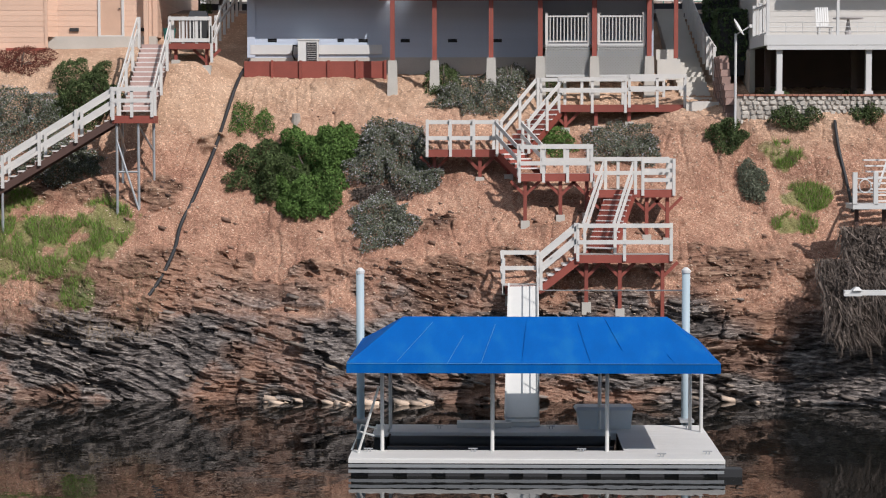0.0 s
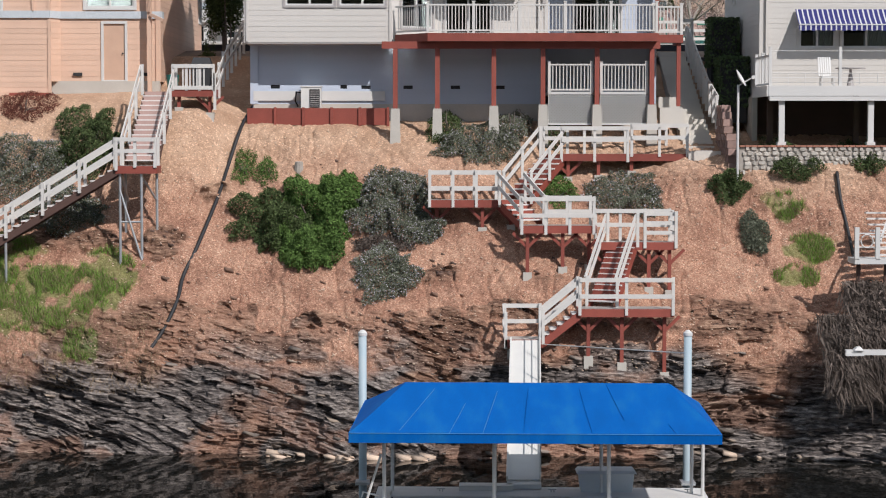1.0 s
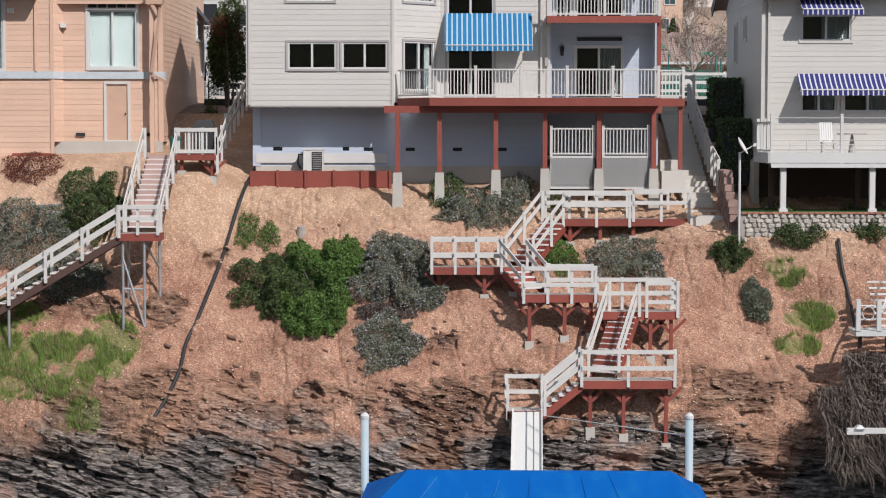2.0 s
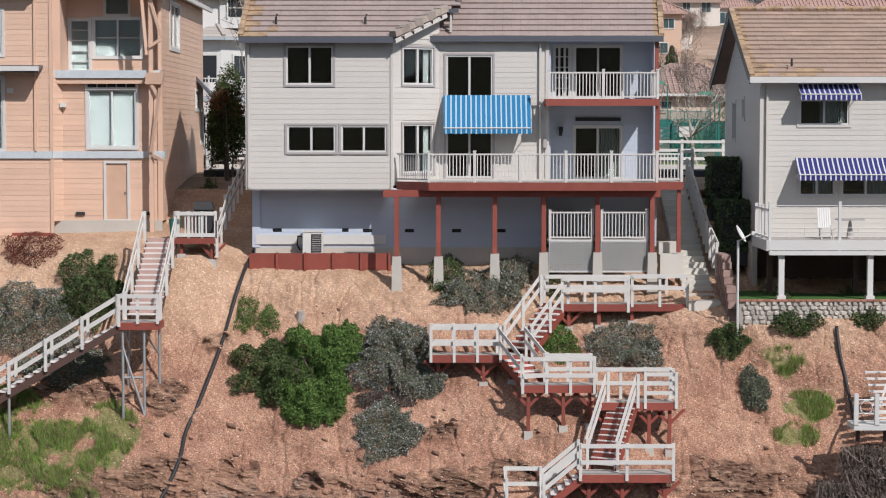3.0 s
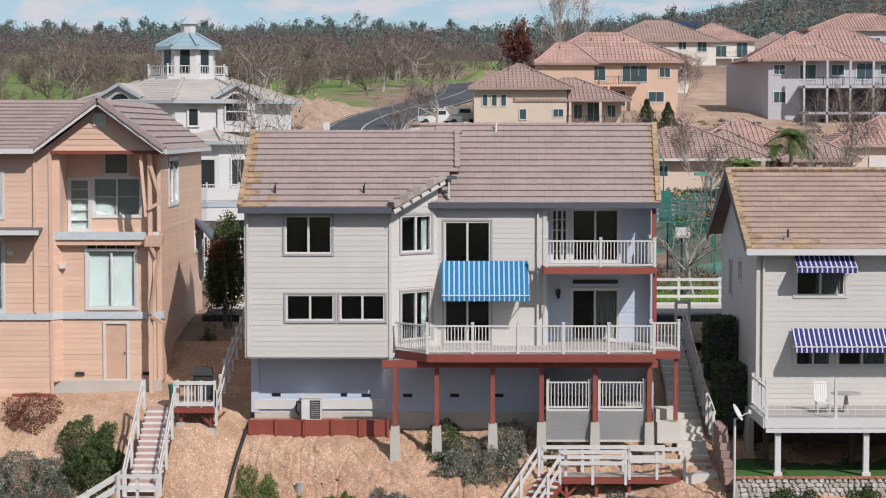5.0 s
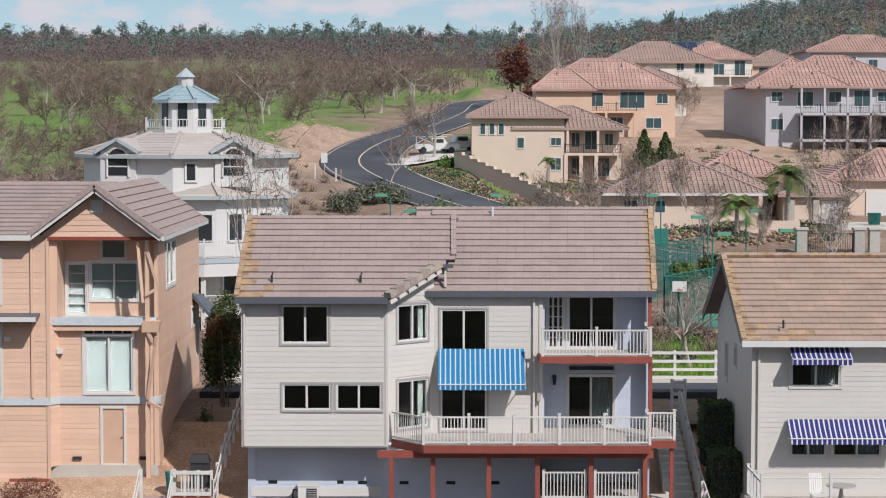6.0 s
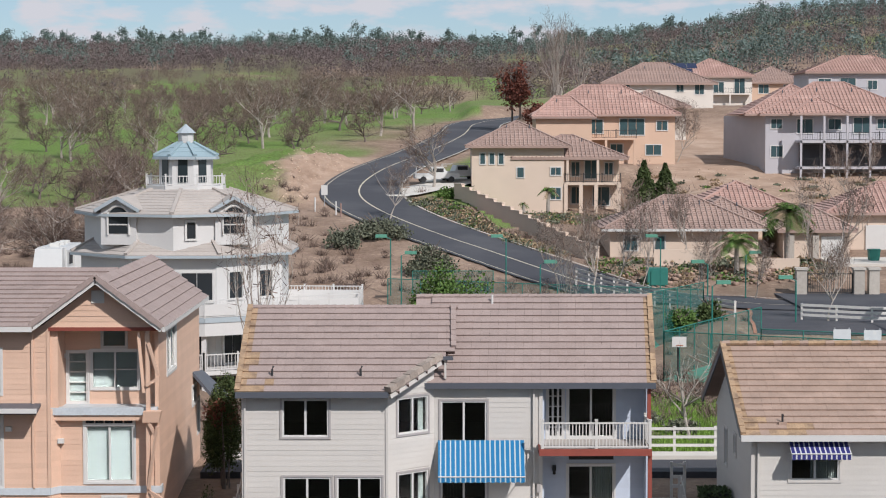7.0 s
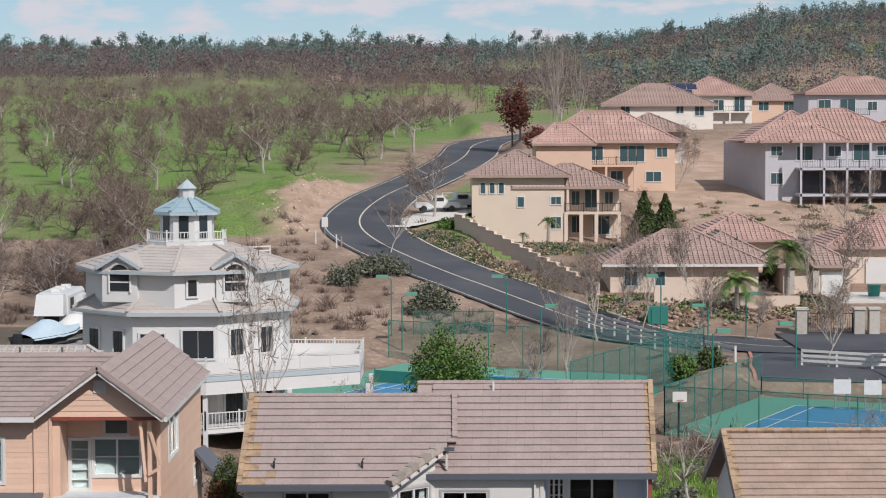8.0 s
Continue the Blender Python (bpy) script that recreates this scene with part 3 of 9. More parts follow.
def build_bank():
    xs = np.concatenate([np.linspace(-34, -18, 60, endpoint=False), np.linspace(-18, 18, 900, endpoint=False), np.linspace(18, 34, 60)])
    ss = np.concatenate([np.linspace(0, 4, 10, endpoint=False), np.linspace(4, 11.5, 330, endpoint=False), np.linspace(11.5, 22, 190, endpoint=False), np.linspace(22, 34, 40)])
    x, s = [a.ravel() for a in np.meshgrid(xs, ss, indexing="ij")]
    y, z, rock = bank_face(x, s)
    turf = np.zeros_like(x)
    for cx, cz, rx, rz in TURF:
        d = ((x - cx) / rx) ** 2 + ((z - cz) / rz) ** 2 + 1.1 * fbm(x * 2.2, z * 2.2, 4, 60)
        turf = np.maximum(turf, 1 - step01(d, 0.5, 1.2))
    pale = step01(z + 0.7 * fbm(x * 0.5, s * 0.5, 3, 50), 7.6, 10.2) * 0.55
    ob = bulk("bank", np.stack([x, y, z], -1), grid_faces(len(xs), len(ss)), BANK, False)
    rock = rock * (1 - 0.45 * step01(fbm(x * 0.55, s * 0.7, 4, 88), 0.2, 0.6))
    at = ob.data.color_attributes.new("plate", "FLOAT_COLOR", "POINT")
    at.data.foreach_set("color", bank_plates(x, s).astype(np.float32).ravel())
    kinds(ob, np.stack([rock, turf * 0.6, pale * 1.5, np.ones_like(x)], -1))
    tagged(ob, "steep reddish stony bank with layered grey rock at the waterline", "bank", kind="structure")


build_bank()

# ---- the land behind the houses ----
BACK_Y = np.array([84, 88, 92, 98, 106, 118, 168, 176, 195, 215, 240, 290, 340, 400, 520, 700, 1000, 1300, 1600, 1800, 2400, 4000], float)
BACK_Z = np.array([13.5, 13.9, 14.1, 13.9, 13.5, 13.2, 13.2, 14.9, 17.8, 20.0, 22.3, 26.2, 29.8, 32.0, 34.5, 39.0, 56.0, 76.0, 92.0, 94.0, 60.0, 40.0], float)


def land_height(x, y):
    x, y = np.asarray(x, float), np.asarray(y, float)
    z = np.interp(y, BACK_Y, BACK_Z)
    left = step01(-x - 0.02 * y, 10, 18) * step01(y, 100, 130) * (1 - step01(y, 180, 240))
    z = z + left * np.clip(16.8 - z, -1, 4)
    shelf = step01(x, 15, 21) * step01(y, 145.9, 150) * (1 - step01(y, 174, 186))
    z = z + shelf * np.clip(14.85 - z, 0, 3)
    # the hill with the tiled houses
    hz = np.interp(y, [176, 200, 228, 242, 250, 262, 290, 330, 400, 520, 700], [15.2, 16.7, 18.6, 19.4, 20.5, 24.6, 26.5, 33.0, 34.0, 36.0, 40.0])
    hz = hz + step01(x, 24, 34) * step01(y, 214, 238) * (1 - step01(y, 246, 262)) * 2.2
    hill = step01(x, 3.0, 7.0) * step01(y, 176, 200) * (1 - step01(y, 540, 700))
    z = z * (1 - hill) + hz * hill
    right = step01(x / np.maximum(y, 1), 0.03, 0.22) * step01(y, 500, 1150)
    z = z + right * 26 * (1 - step01(y, 1500, 2200))
    rough = step01(y, 180, 420)
    z = z + rough * (2.0 * fbm(x * 0.011, y * 0.011, 3, 71)) * step01(y, 420, 700) * 1.6 + rough * 0.5 * fbm(x * 0.05, y * 0.05, 2, 72)
    return z


# the road: plan points along its middle line
ROAD = [(60, 160), (38, 166), (26, 168), (16, 176), (7.5, 189), (0.5, 202), (-6.5, 220), (-9.5, 238), (-7.5, 262), (-1.5, 290), (3.5, 320), (6, 350), (11, 374), (26, 396)]


def smooth_line(pts, n=14):
    p = [Vector((*q, 0)) if len(q) == 2 else Vector(q) for q in pts]
    out = []
    for i in range(len(p) - 1):
        a, b, c, d = p[max(i - 1, 0)], p[i], p[i + 1], p[min(i + 2, len(p) - 1)]
        for k in range(n):
            t = k / n
            out.append(0.5 * (2 * b + (c - a) * t + (2 * a - 5 * b + 4 * c - d) * t * t + (3 * b - a - 3 * c + d) * t ** 3))
    return out + [p[-1]]


ROADLINE = smooth_line(ROAD)
ROADXY = np.array([(p.x, p.y) for p in ROADLINE])
ROADZ = np.interp(ROADXY[:, 1], BACK_Y, BACK_Z) + 0.1 + 1.5 * step01(ROADXY[:, 0], 15, 25)
for _ in range(6):
    ROADZ[1:-1] = (ROADZ[:-2] + ROADZ[1:-1] * 2 + ROADZ[2:]) / 4


def road_distance(x, y):
    d, z = np.full(x.shape, 1e9), np.zeros(x.shape)
    for (px, py), pz in zip(ROADXY, ROADZ):
        q = np.hypot(x - px, y - py)
        z = np.where(q < d, pz, z)
        d = np.minimum(d, q)
    return d, z


def land_level(x, y):
    x, y = np.atleast_1d(np.asarray(x, float)), np.atleast_1d(np.asarray(y, float))
    d, zr = road_distance(x, y)
    z = land_height(x, y)
    w = 1 - step01(d, 5.0, 11.0)
    # the cut bank outside the bend
    cut = step01(d, 6.0, 8.2) * (1 - step01(d, 11, 26)) * step01(y, 222, 234) * (1 - step01(y, 262, 284)) * (x < -4)
    return z * (1 - w) + (zr - 0.12) * w + cut * (2.2 + 0.75 * fbm(x * 0.42, y * 0.42, 5, 66))


def build_land():
    ys = np.concatenate([np.linspace(84, 180, 120, endpoint=False), np.linspace(180, 420, 190, endpoint=False), np.linspace(420, 4200, 120) ** 1.0])
    us = np.linspace(-1, 1, 300)
    u, y = [a.ravel() for a in np.meshgrid(us, ys, indexing="ij")]
    x = u * (34 + (y - 84) * 0.42)
    z = land_level(x, y)
    d, _ = road_distance(x, y)
    n1 = fbm(x * 0.02, y * 0.012, 4, 90)
    green = np.where(y > 225, step01(n1 + 0.3 * step01(-x / y, -0.05, 0.15), -0.62, 0.05), 0.0) * step01(d, 6.2, 9)
    green = green * np.where(x > 8, (y > 420), 1.0) * (1 - 0.35 * step01(y + 120 * n1, 900, 1150))
    green = green * (0.78 + 0.22 * step01(fbm(x * 0.07, y * 0.05, 3, 95), -0.4, 0.3))
    green = np.maximum(green, step01(fbm(x * 0.3, y * 0.3, 3, 93), -0.8, -0.1) * (y > 93) * (y < 121) * (x > 3) * 1.0)
    bare = (1 - step01(d + 3 * fbm(x * 0.1, y * 0.1, 3, 67), 8.2, 11.5)) * step01(y, 216, 230) * (1 - step01(y, 272, 290)) * (x < -4)
    bare = np.maximum(bare, step01(x, 22, 30) * step01(y, 206, 214) * (1 - step01(y, 300, 330)))
    green = green * (1 - bare)
    litter = 0.75 * step01(y + 150 * n1, 820, 1000) * step01(fbm(x * 0.03, y * 0.012, 3, 96), -0.5, 0.2)
    litter = np.maximum(litter, 0.75 * step01(fbm(x * 0.09, y * 0.07, 3, 97), 0.0, 0.5) * (y > 96) * (y < 222) * step01(d, 6, 9))
    lot = ((x < -22) & (y > 125) & (y < 165)) * 1.0
    ob = bulk("ground", np.stack([x, y, z], -1), grid_faces(len(us), len(ys)), LAND, True)
    kinds(ob, np.stack([bare, green, np.maximum(lot, litter), np.ones_like(x)], -1))
    tagged(ob, "rolling land with green grass, bare soil and cut banks", "ground", kind="structure")


build_land()

w = Shape()
w.add([(-900, -300, 0), (900, -300, 0), (900, 67.5, 0), (-900, 67.5, 0)], [(0, 1, 2, 3)])
single("water", w, WATER, "dark still lake water with small ripples", "water", kind="structure")

# unseen wooded hills across the lake, added behind the viewer to darken window reflections
hx, hy = [a.ravel() for a in np.meshgrid(np.linspace(-1600, 1600, 160), np.linspace(-900, -290, 30), indexing="ij")]
hz = -1 + 95 * step01(-hy, 290, 560) * (1 + 0.35 * fbm(hx * 0.004, hy * 0.004, 4, 5)) * (1 - 0.5 * step01(-hy, 600, 900))
fs = bulk("unseen_far_shore", np.stack([hx, hy, hz], -1), grid_faces(160, 30), LAND, True)
kinds(fs, np.stack([hx * 0, hx * 0 + 0.45, hx * 0 + 0.55, hx * 0 + 1], -1))
tagged(fs, "unseen dark wooded hills behind the viewer, added to darken reflections", "hills", kind="structure")

# ---- walls, windows, roofs, rails ----
def front(y):
    return Matrix.Translation((0, y, 0))


def facing_right(x, y0):
    return Matrix.Translation((x, y0, 0)) @ Matrix.Rotation(radians(90), 4, "Z")


def facing_left(x, y1):
    return Matrix.Translation((x, y1, 0)) @ Matrix.Rotation(radians(-90), 4, "Z")


def turned(x, y, deg):
    return Matrix.Translation((x, y, 0)) @ Matrix.Rotation(radians(deg), 4, "Z")


def spans(u0, u1, v0, v1, holes):
    """The stretches of a course between v0 and v1 that no hole cuts."""
    out = [(u0, u1)]
    for a, b, c, d in holes:
        if d <= v0 + 0.02 or c >= v1 - 0.02:
            continue
        out = [p for s, e in out for p in ((s, min(e, a)), (max(s, b), e)) if p[1] - p[0] > 0.02]
    return out


def wall(parent, m, u0, u1, v0, v1, holes, mat, lap=0.2, thick=0.14, name="wall", slope=None):
    """A wall with openings right through it, and lapped boards on its face. slope(v): the board's end cuts under a gable."""
    zs = sorted({v0, v1, *[min(max(h[2], v0), v1) for h in holes], *[min(max(h[3], v0), v1) for h in holes]})
    xs = sorted({u0, u1, *[min(max(h[0], u0), u1) for h in holes], *[min(max(h[1], u0), u1) for h in holes]})
    nx, nz = len(xs), len(zs)
    full = {(i, j): not any(h[0] < (xs[i] + xs[i + 1]) / 2 < h[1] and h[2] < (zs[j] + zs[j + 1]) / 2 < h[3] for h in holes) for i in range(nx - 1) for j in range(nz - 1)}
    at = lambda i, j, k: (i * nz + j) * 2 + k
    vs = [(x, k * thick, z) for x in xs for z in zs for k in (0, 1)]
    fs = []
    for (i, j), on in full.items():
        if not on:
            continue
        fs += [(at(i, j, 0), at(i + 1, j, 0), at(i + 1, j + 1, 0), at(i, j + 1, 0)), (at(i, j, 1), at(i, j + 1, 1), at(i + 1, j + 1, 1), at(i + 1, j, 1))]
        for di, dj, p, q in ((-1, 0, (i, j + 1), (i, j)), (1, 0, (i + 1, j), (i + 1, j + 1)), (0, -1, (i, j), (i + 1, j)), (0, 1, (i + 1, j + 1), (i, j + 1))):
            if not full.get((i + di, j + dj), False):
                fs.append((at(*q, 0), at(*p, 0), at(*p, 1), at(*q, 1)))
    used = sorted({k for f in fs for k in f})
    back = {k: n for n, k in enumerate(used)}
    sh = Shape().add([vs[k] for k in used], [tuple(back[k] for k in f) for f in fs], m)
    body = part(name, sh, mat, parent)
    if lap:
        n = max(1, round((v1 - v0) / lap))
        h = (v1 - v0) / n
        for i in range(n):
            a, b = v0 + i * h, v0 + (i + 1) * h
            for s, e in spans(u0, u1, a, b, holes):
                q = Shape()
                v = [(s, -0.021, a), (e, -0.021, a), (e, -0.002, a), (s, -0.002, a), (s, -0.012, b + 0.006), (e, -0.012, b + 0.006), (e, -0.002, b + 0.006), (s, -0.002, b + 0.006)]
                q.add(v, [(0, 3, 2, 1), (4, 5, 6, 7), (0, 1, 5, 4), (1, 2, 6, 5), (2, 3, 7, 6), (3, 0, 4, 7)], m)
                part("siding_board", q, mat, body)
    return body


def gable(parent, m, u0, u1, v0, peak_u, peak_v, mat, lap=0.2):
    sh = Shape()
    sh.add([(u0, 0, v0), (u1, 0, v0), (peak_u, 0, peak_v), (u0, 0.14, v0), (u1, 0.14, v0), (peak_u, 0.14, peak_v)], [(0, 1, 2), (3, 5, 4), (0, 3, 4, 1), (1, 4, 5, 2), (2, 5, 3, 0)], m)
    body = part("gable_wall", sh, mat, parent)
    n = max(1, round((peak_v - v0) / lap))
    for i in range(n):
        a, b = v0 + (peak_v - v0) * i / n, v0 + (peak_v - v0) * (i + 1) / n
        k, k2 = (a - v0) / (peak_v - v0), (b - v0) / (peak_v - v0)
        s, e, s2, e2 = u0 + (peak_u - u0) * k, u1 + (peak_u - u1) * k, u0 + (peak_u - u0) * k2, u1 + (peak_u - u1) * k2
        q = Shape().add([(s, -0.034, a), (e, -0.034, a), (e, -0.002, a), (s, -0.002, a), (s2, -0.012, b), (e2, -0.012, b), (e2, -0.002, b), (s2, -0.002, b)],
                        [(0, 3, 2, 1), (4, 5, 6, 7), (0, 1, 5, 4), (1, 2, 6, 5), (2, 3, 7, 6), (3, 0, 4, 7)], m)
        part("siding_board", q, mat, body)
    return body


def border(sh, u0, u1, v0, v1, t, d0, d1, m):
    sh.box(u0, u1, d0, d1, v0, v0 + t, m).box(u0, u1, d0, d1, v1 - t, v1, m)
    return sh.box(u0, u0 + t, d0, d1, v0 + t, v1 - t, m).box(u1 - t, u1, d0, d1, v0 + t, v1 - t, m)


def window(parent, m, u0, u1, v0, v1, panes=2, trim=TAUPE, tw=0.08, blind=None, cross=0, name="window", frame_mat=None, curtain=0.0):
    """A window in its opening: casing, frame with posts, panes, and blinds where they show."""
    frame_mat = frame_mat or WHITE
    casing = part(name, border(Shape(), u0 - tw, u1 + tw, v0 - tw, v1 + tw, tw, -0.055, 0.02, m), trim, parent)
    fr = border(Shape(), u0 - 0.004, u1 + 0.004, v0 - 0.004, v1 + 0.004, 0.07, -0.02, 0.09, m)
    w = (u1 - u0) / panes
    for i in range(1, panes):
        fr.box(u0 + i * w - 0.04, u0 + i * w + 0.04, -0.015, 0.08, v0 + 0.07, v1 - 0.07, m)
    for k in range(cross):
        z = v0 + (v1 - v0) * (k + 1) / (cross + 1)
        fr.box(u0 + 0.05, u1 - 0.05, 0.0, 0.07, z - 0.018, z + 0.018, m)
    part("window_frame", fr, frame_mat, casing)
    for i in range(panes):
        p = part("pane", Shape().box(u0 + i * w + 0.03, u0 + (i + 1) * w - 0.03, 0.04, 0.052, v0 + 0.03, v1 - 0.03, m), GLASS, casing)
        p.visible_shadow = False
    if blind:
        lo = v0 + 0.04
        part("blind", Shape().box(u0 + 0.05, u1 - 0.05, 0.12, 0.13, lo, v1 - 0.04, m), blind, casing)
    if curtain:
        q = Shape()
        n = max(3, int((u1 - u0) * curtain / 0.09))
        for i in range(n):
            a = u1 - 0.06 - (i + 1) * 0.09
            q.add([(a, 0.2, v0), (a + 0.045, 0.15, v0), (a + 0.09, 0.2, v0), (a, 0.2, v1), (a + 0.045, 0.15, v1), (a + 0.09, 0.2, v1)], [(0, 1, 4, 3), (1, 2, 5, 4)], m)
        part("curtain", q, CURTAIN, casing)
    return casing


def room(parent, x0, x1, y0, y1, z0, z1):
    """A closed room behind the windows, open to the front; its dark wall colour stands for indoor shade."""
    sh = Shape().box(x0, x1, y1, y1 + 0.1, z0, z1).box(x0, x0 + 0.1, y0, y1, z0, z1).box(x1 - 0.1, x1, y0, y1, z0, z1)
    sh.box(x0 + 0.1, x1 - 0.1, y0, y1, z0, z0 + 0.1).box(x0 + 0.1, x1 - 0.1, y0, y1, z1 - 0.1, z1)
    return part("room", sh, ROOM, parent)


TILE = {}


def tile_roof(parent, origin, along, upward, width, length, mat, inside=None, tile=0.34, course=0.42, count=300, edge_mat=None, edge=None, thick=0.075):
    """A tiled slope: a deck below, then courses of overlapping tiles, each one tilted on the next."""
    o, a, u = Vector(origin), Vector(along).normalized(), Vector(upward).normalized()
    n = a.cross(u).normalized()
    if n.z < 0:
        n = -n
    rows, cols = max(1, round(length / course)), max(1, round(width / tile))
    ch, cw = length / rows, width / cols
    key = (round(cw, 3), round(ch, 3), thick, mat.name)
    base = Shape()
    basis = Matrix((a, u, n)).transposed().to_4x4()
    rnd = random.Random(int(width * 100) + rows)
    joined, joined_edge = Shape(), Shape()
    made = 0
    tv = [(0.002, -0.035, 0.03), (cw - 0.002, -0.035, 0.03), (cw - 0.002, ch, 0.0), (0.002, ch, 0.0)]
    tv = tv + [(x, y, z + thick * (0.75 if y < 0 else 0.3)) for x, y, z in tv]
    tf = [(0, 3, 2, 1), (4, 5, 6, 7), (0, 1, 5, 4), (1, 2, 6, 5), (2, 3, 7, 6), (3, 0, 4, 7)]
    if key not in TILE:
        TILE[key] = Shape().add(tv, tf).mesh("tile", mat)
        if edge_mat:
            TILE[key + (1,)] = Shape().add(tv, tf).mesh("tile", edge_mat)
    spots = []
    for r in range(rows):
        for c in range(-1, cols + 1):
            off = 0.0
            x0 = c * cw + off
            if x0 < -cw * 0.6 or x0 + cw > width + cw * 0.6:
                continue
            if inside and not inside(x0 + cw / 2, r * ch + ch / 2):
                continue
            spots.append((x0, r * ch))
    deck = Shape()
    for r in range(rows):
        xs = [x for x, y in spots if abs(y - r * ch) < 1e-6]
        if xs:
            deck.box(max(min(xs), 0), min(max(xs) + cw, width), r * ch, r * ch + ch, -0.09, 0.0, Matrix.Translation(o) @ basis)
    body = part("roof", deck, DARKWOOD if thick > 0.03 else mat, parent)
    for x0, y0 in spots:
        m = Matrix.Translation(o + a * x0 + u * y0 + n * rnd.uniform(0, 0.006)) @ basis
        yellow = edge_mat and edge(x0 + cw / 2, y0, rnd)
        if made < count:
            t = new("tile", TILE[key + (1,)] if yellow else TILE[key])
            t.parent = body
            t.matrix_world = m
            made += 1
        else:
            (joined_edge if yellow else joined).add(tv, tf, m)
    if joined.v:
        part("tiles", joined, mat, body)["kind"] = "stuff"
    if joined_edge.v:
        part("tiles", joined_edge, edge_mat, body)["kind"] = "stuff"
    return body


def rake(parent, a, b, mat, size=0.16, n=12, cap=None):
    """A run of barge tiles along a sloping roof edge."""
    a, b = Vector(a), Vector(b)
    for i in range(n):
        p, q = a.lerp(b, i / n), a.lerp(b, (i + 1.15) / n)
        part("edge_tile", Shape().beam(p + Vector((0, 0, 0.02)), q, size * (1 + 0.05 * (i % 2)), size * (0.66 + 0.07 * (i % 2))), mat, parent)


def baluster_rail(parent, a, b, h, mat, post_every=1.67, gap=0.125, name="rail", ends=(True, True)):
    """A rail with thin upright bars, capped posts and two beams."""
    a, b = Vector(a), Vector(b)
    d = b - a
    L = d.length
    n = max(1, round(L / post_every))
    up = Vector((0, 0, 1))
    r = part(name, Shape().beam(a + up * h, b + up * h, 0.07, 0.06), mat, parent)
    part("bottom_rail", Shape().beam(a + up * 0.1, b + up * 0.1, 0.05, 0.06), mat, r)
    for i in range(n + 1):
        if (i == 0 and not ends[0]) or (i == n and not ends[1]):
            continue
        p = a.lerp(b, i / n)
        part("post", Shape().box(p.x - 0.05, p.x + 0.05, p.y - 0.05, p.y + 0.05, p.z - 0.02, p.z + h + 0.1).box(p.x - 0.065, p.x + 0.065, p.y - 0.065, p.y + 0.065, p.z + h + 0.1, p.z + h + 0.14), mat, r)
    k = int(L / gap)
    for i in range(1, k):
        p = a.lerp(b, i / k)
        part("baluster", Shape().beam(p + up * 0.12, p + up * (h - 0.02), 0.035, 0.035, (1, 0, 0)), mat, r)
    return r


def board_fence(parent, pts, h, mat, rails=(0.92, 0.5), post=0.1, every=1.3, bw=0.14, foot=0.15, side=0.0):
    """Square posts with flat boards along a line that may climb."""
    up = Vector((0, 0, 1))
    for a, b in zip(pts, pts[1:]):
        a, b = Vector(a), Vector(b)
        flat = Vector((b.x - a.x, b.y - a.y, 0))
        n = max(1, round(flat.length / every))
        nrm = flat.cross(up).normalized() * (post / 2 + 0.018)
        for i in range(n + 1):
            if i == 0 and a != Vector(pts[0]):
                continue
            p = a.lerp(b, i / n)
            part("post", Shape().box(p.x - post / 2, p.x + post / 2, p.y - post / 2, p.y + post / 2, p.z - foot, p.z + h), mat, parent)
        for k in rails:
            part("board", Shape().beam(a + up * (h * k) + nrm, b + up * (h * k) + nrm, 0.036, bw), mat, parent)


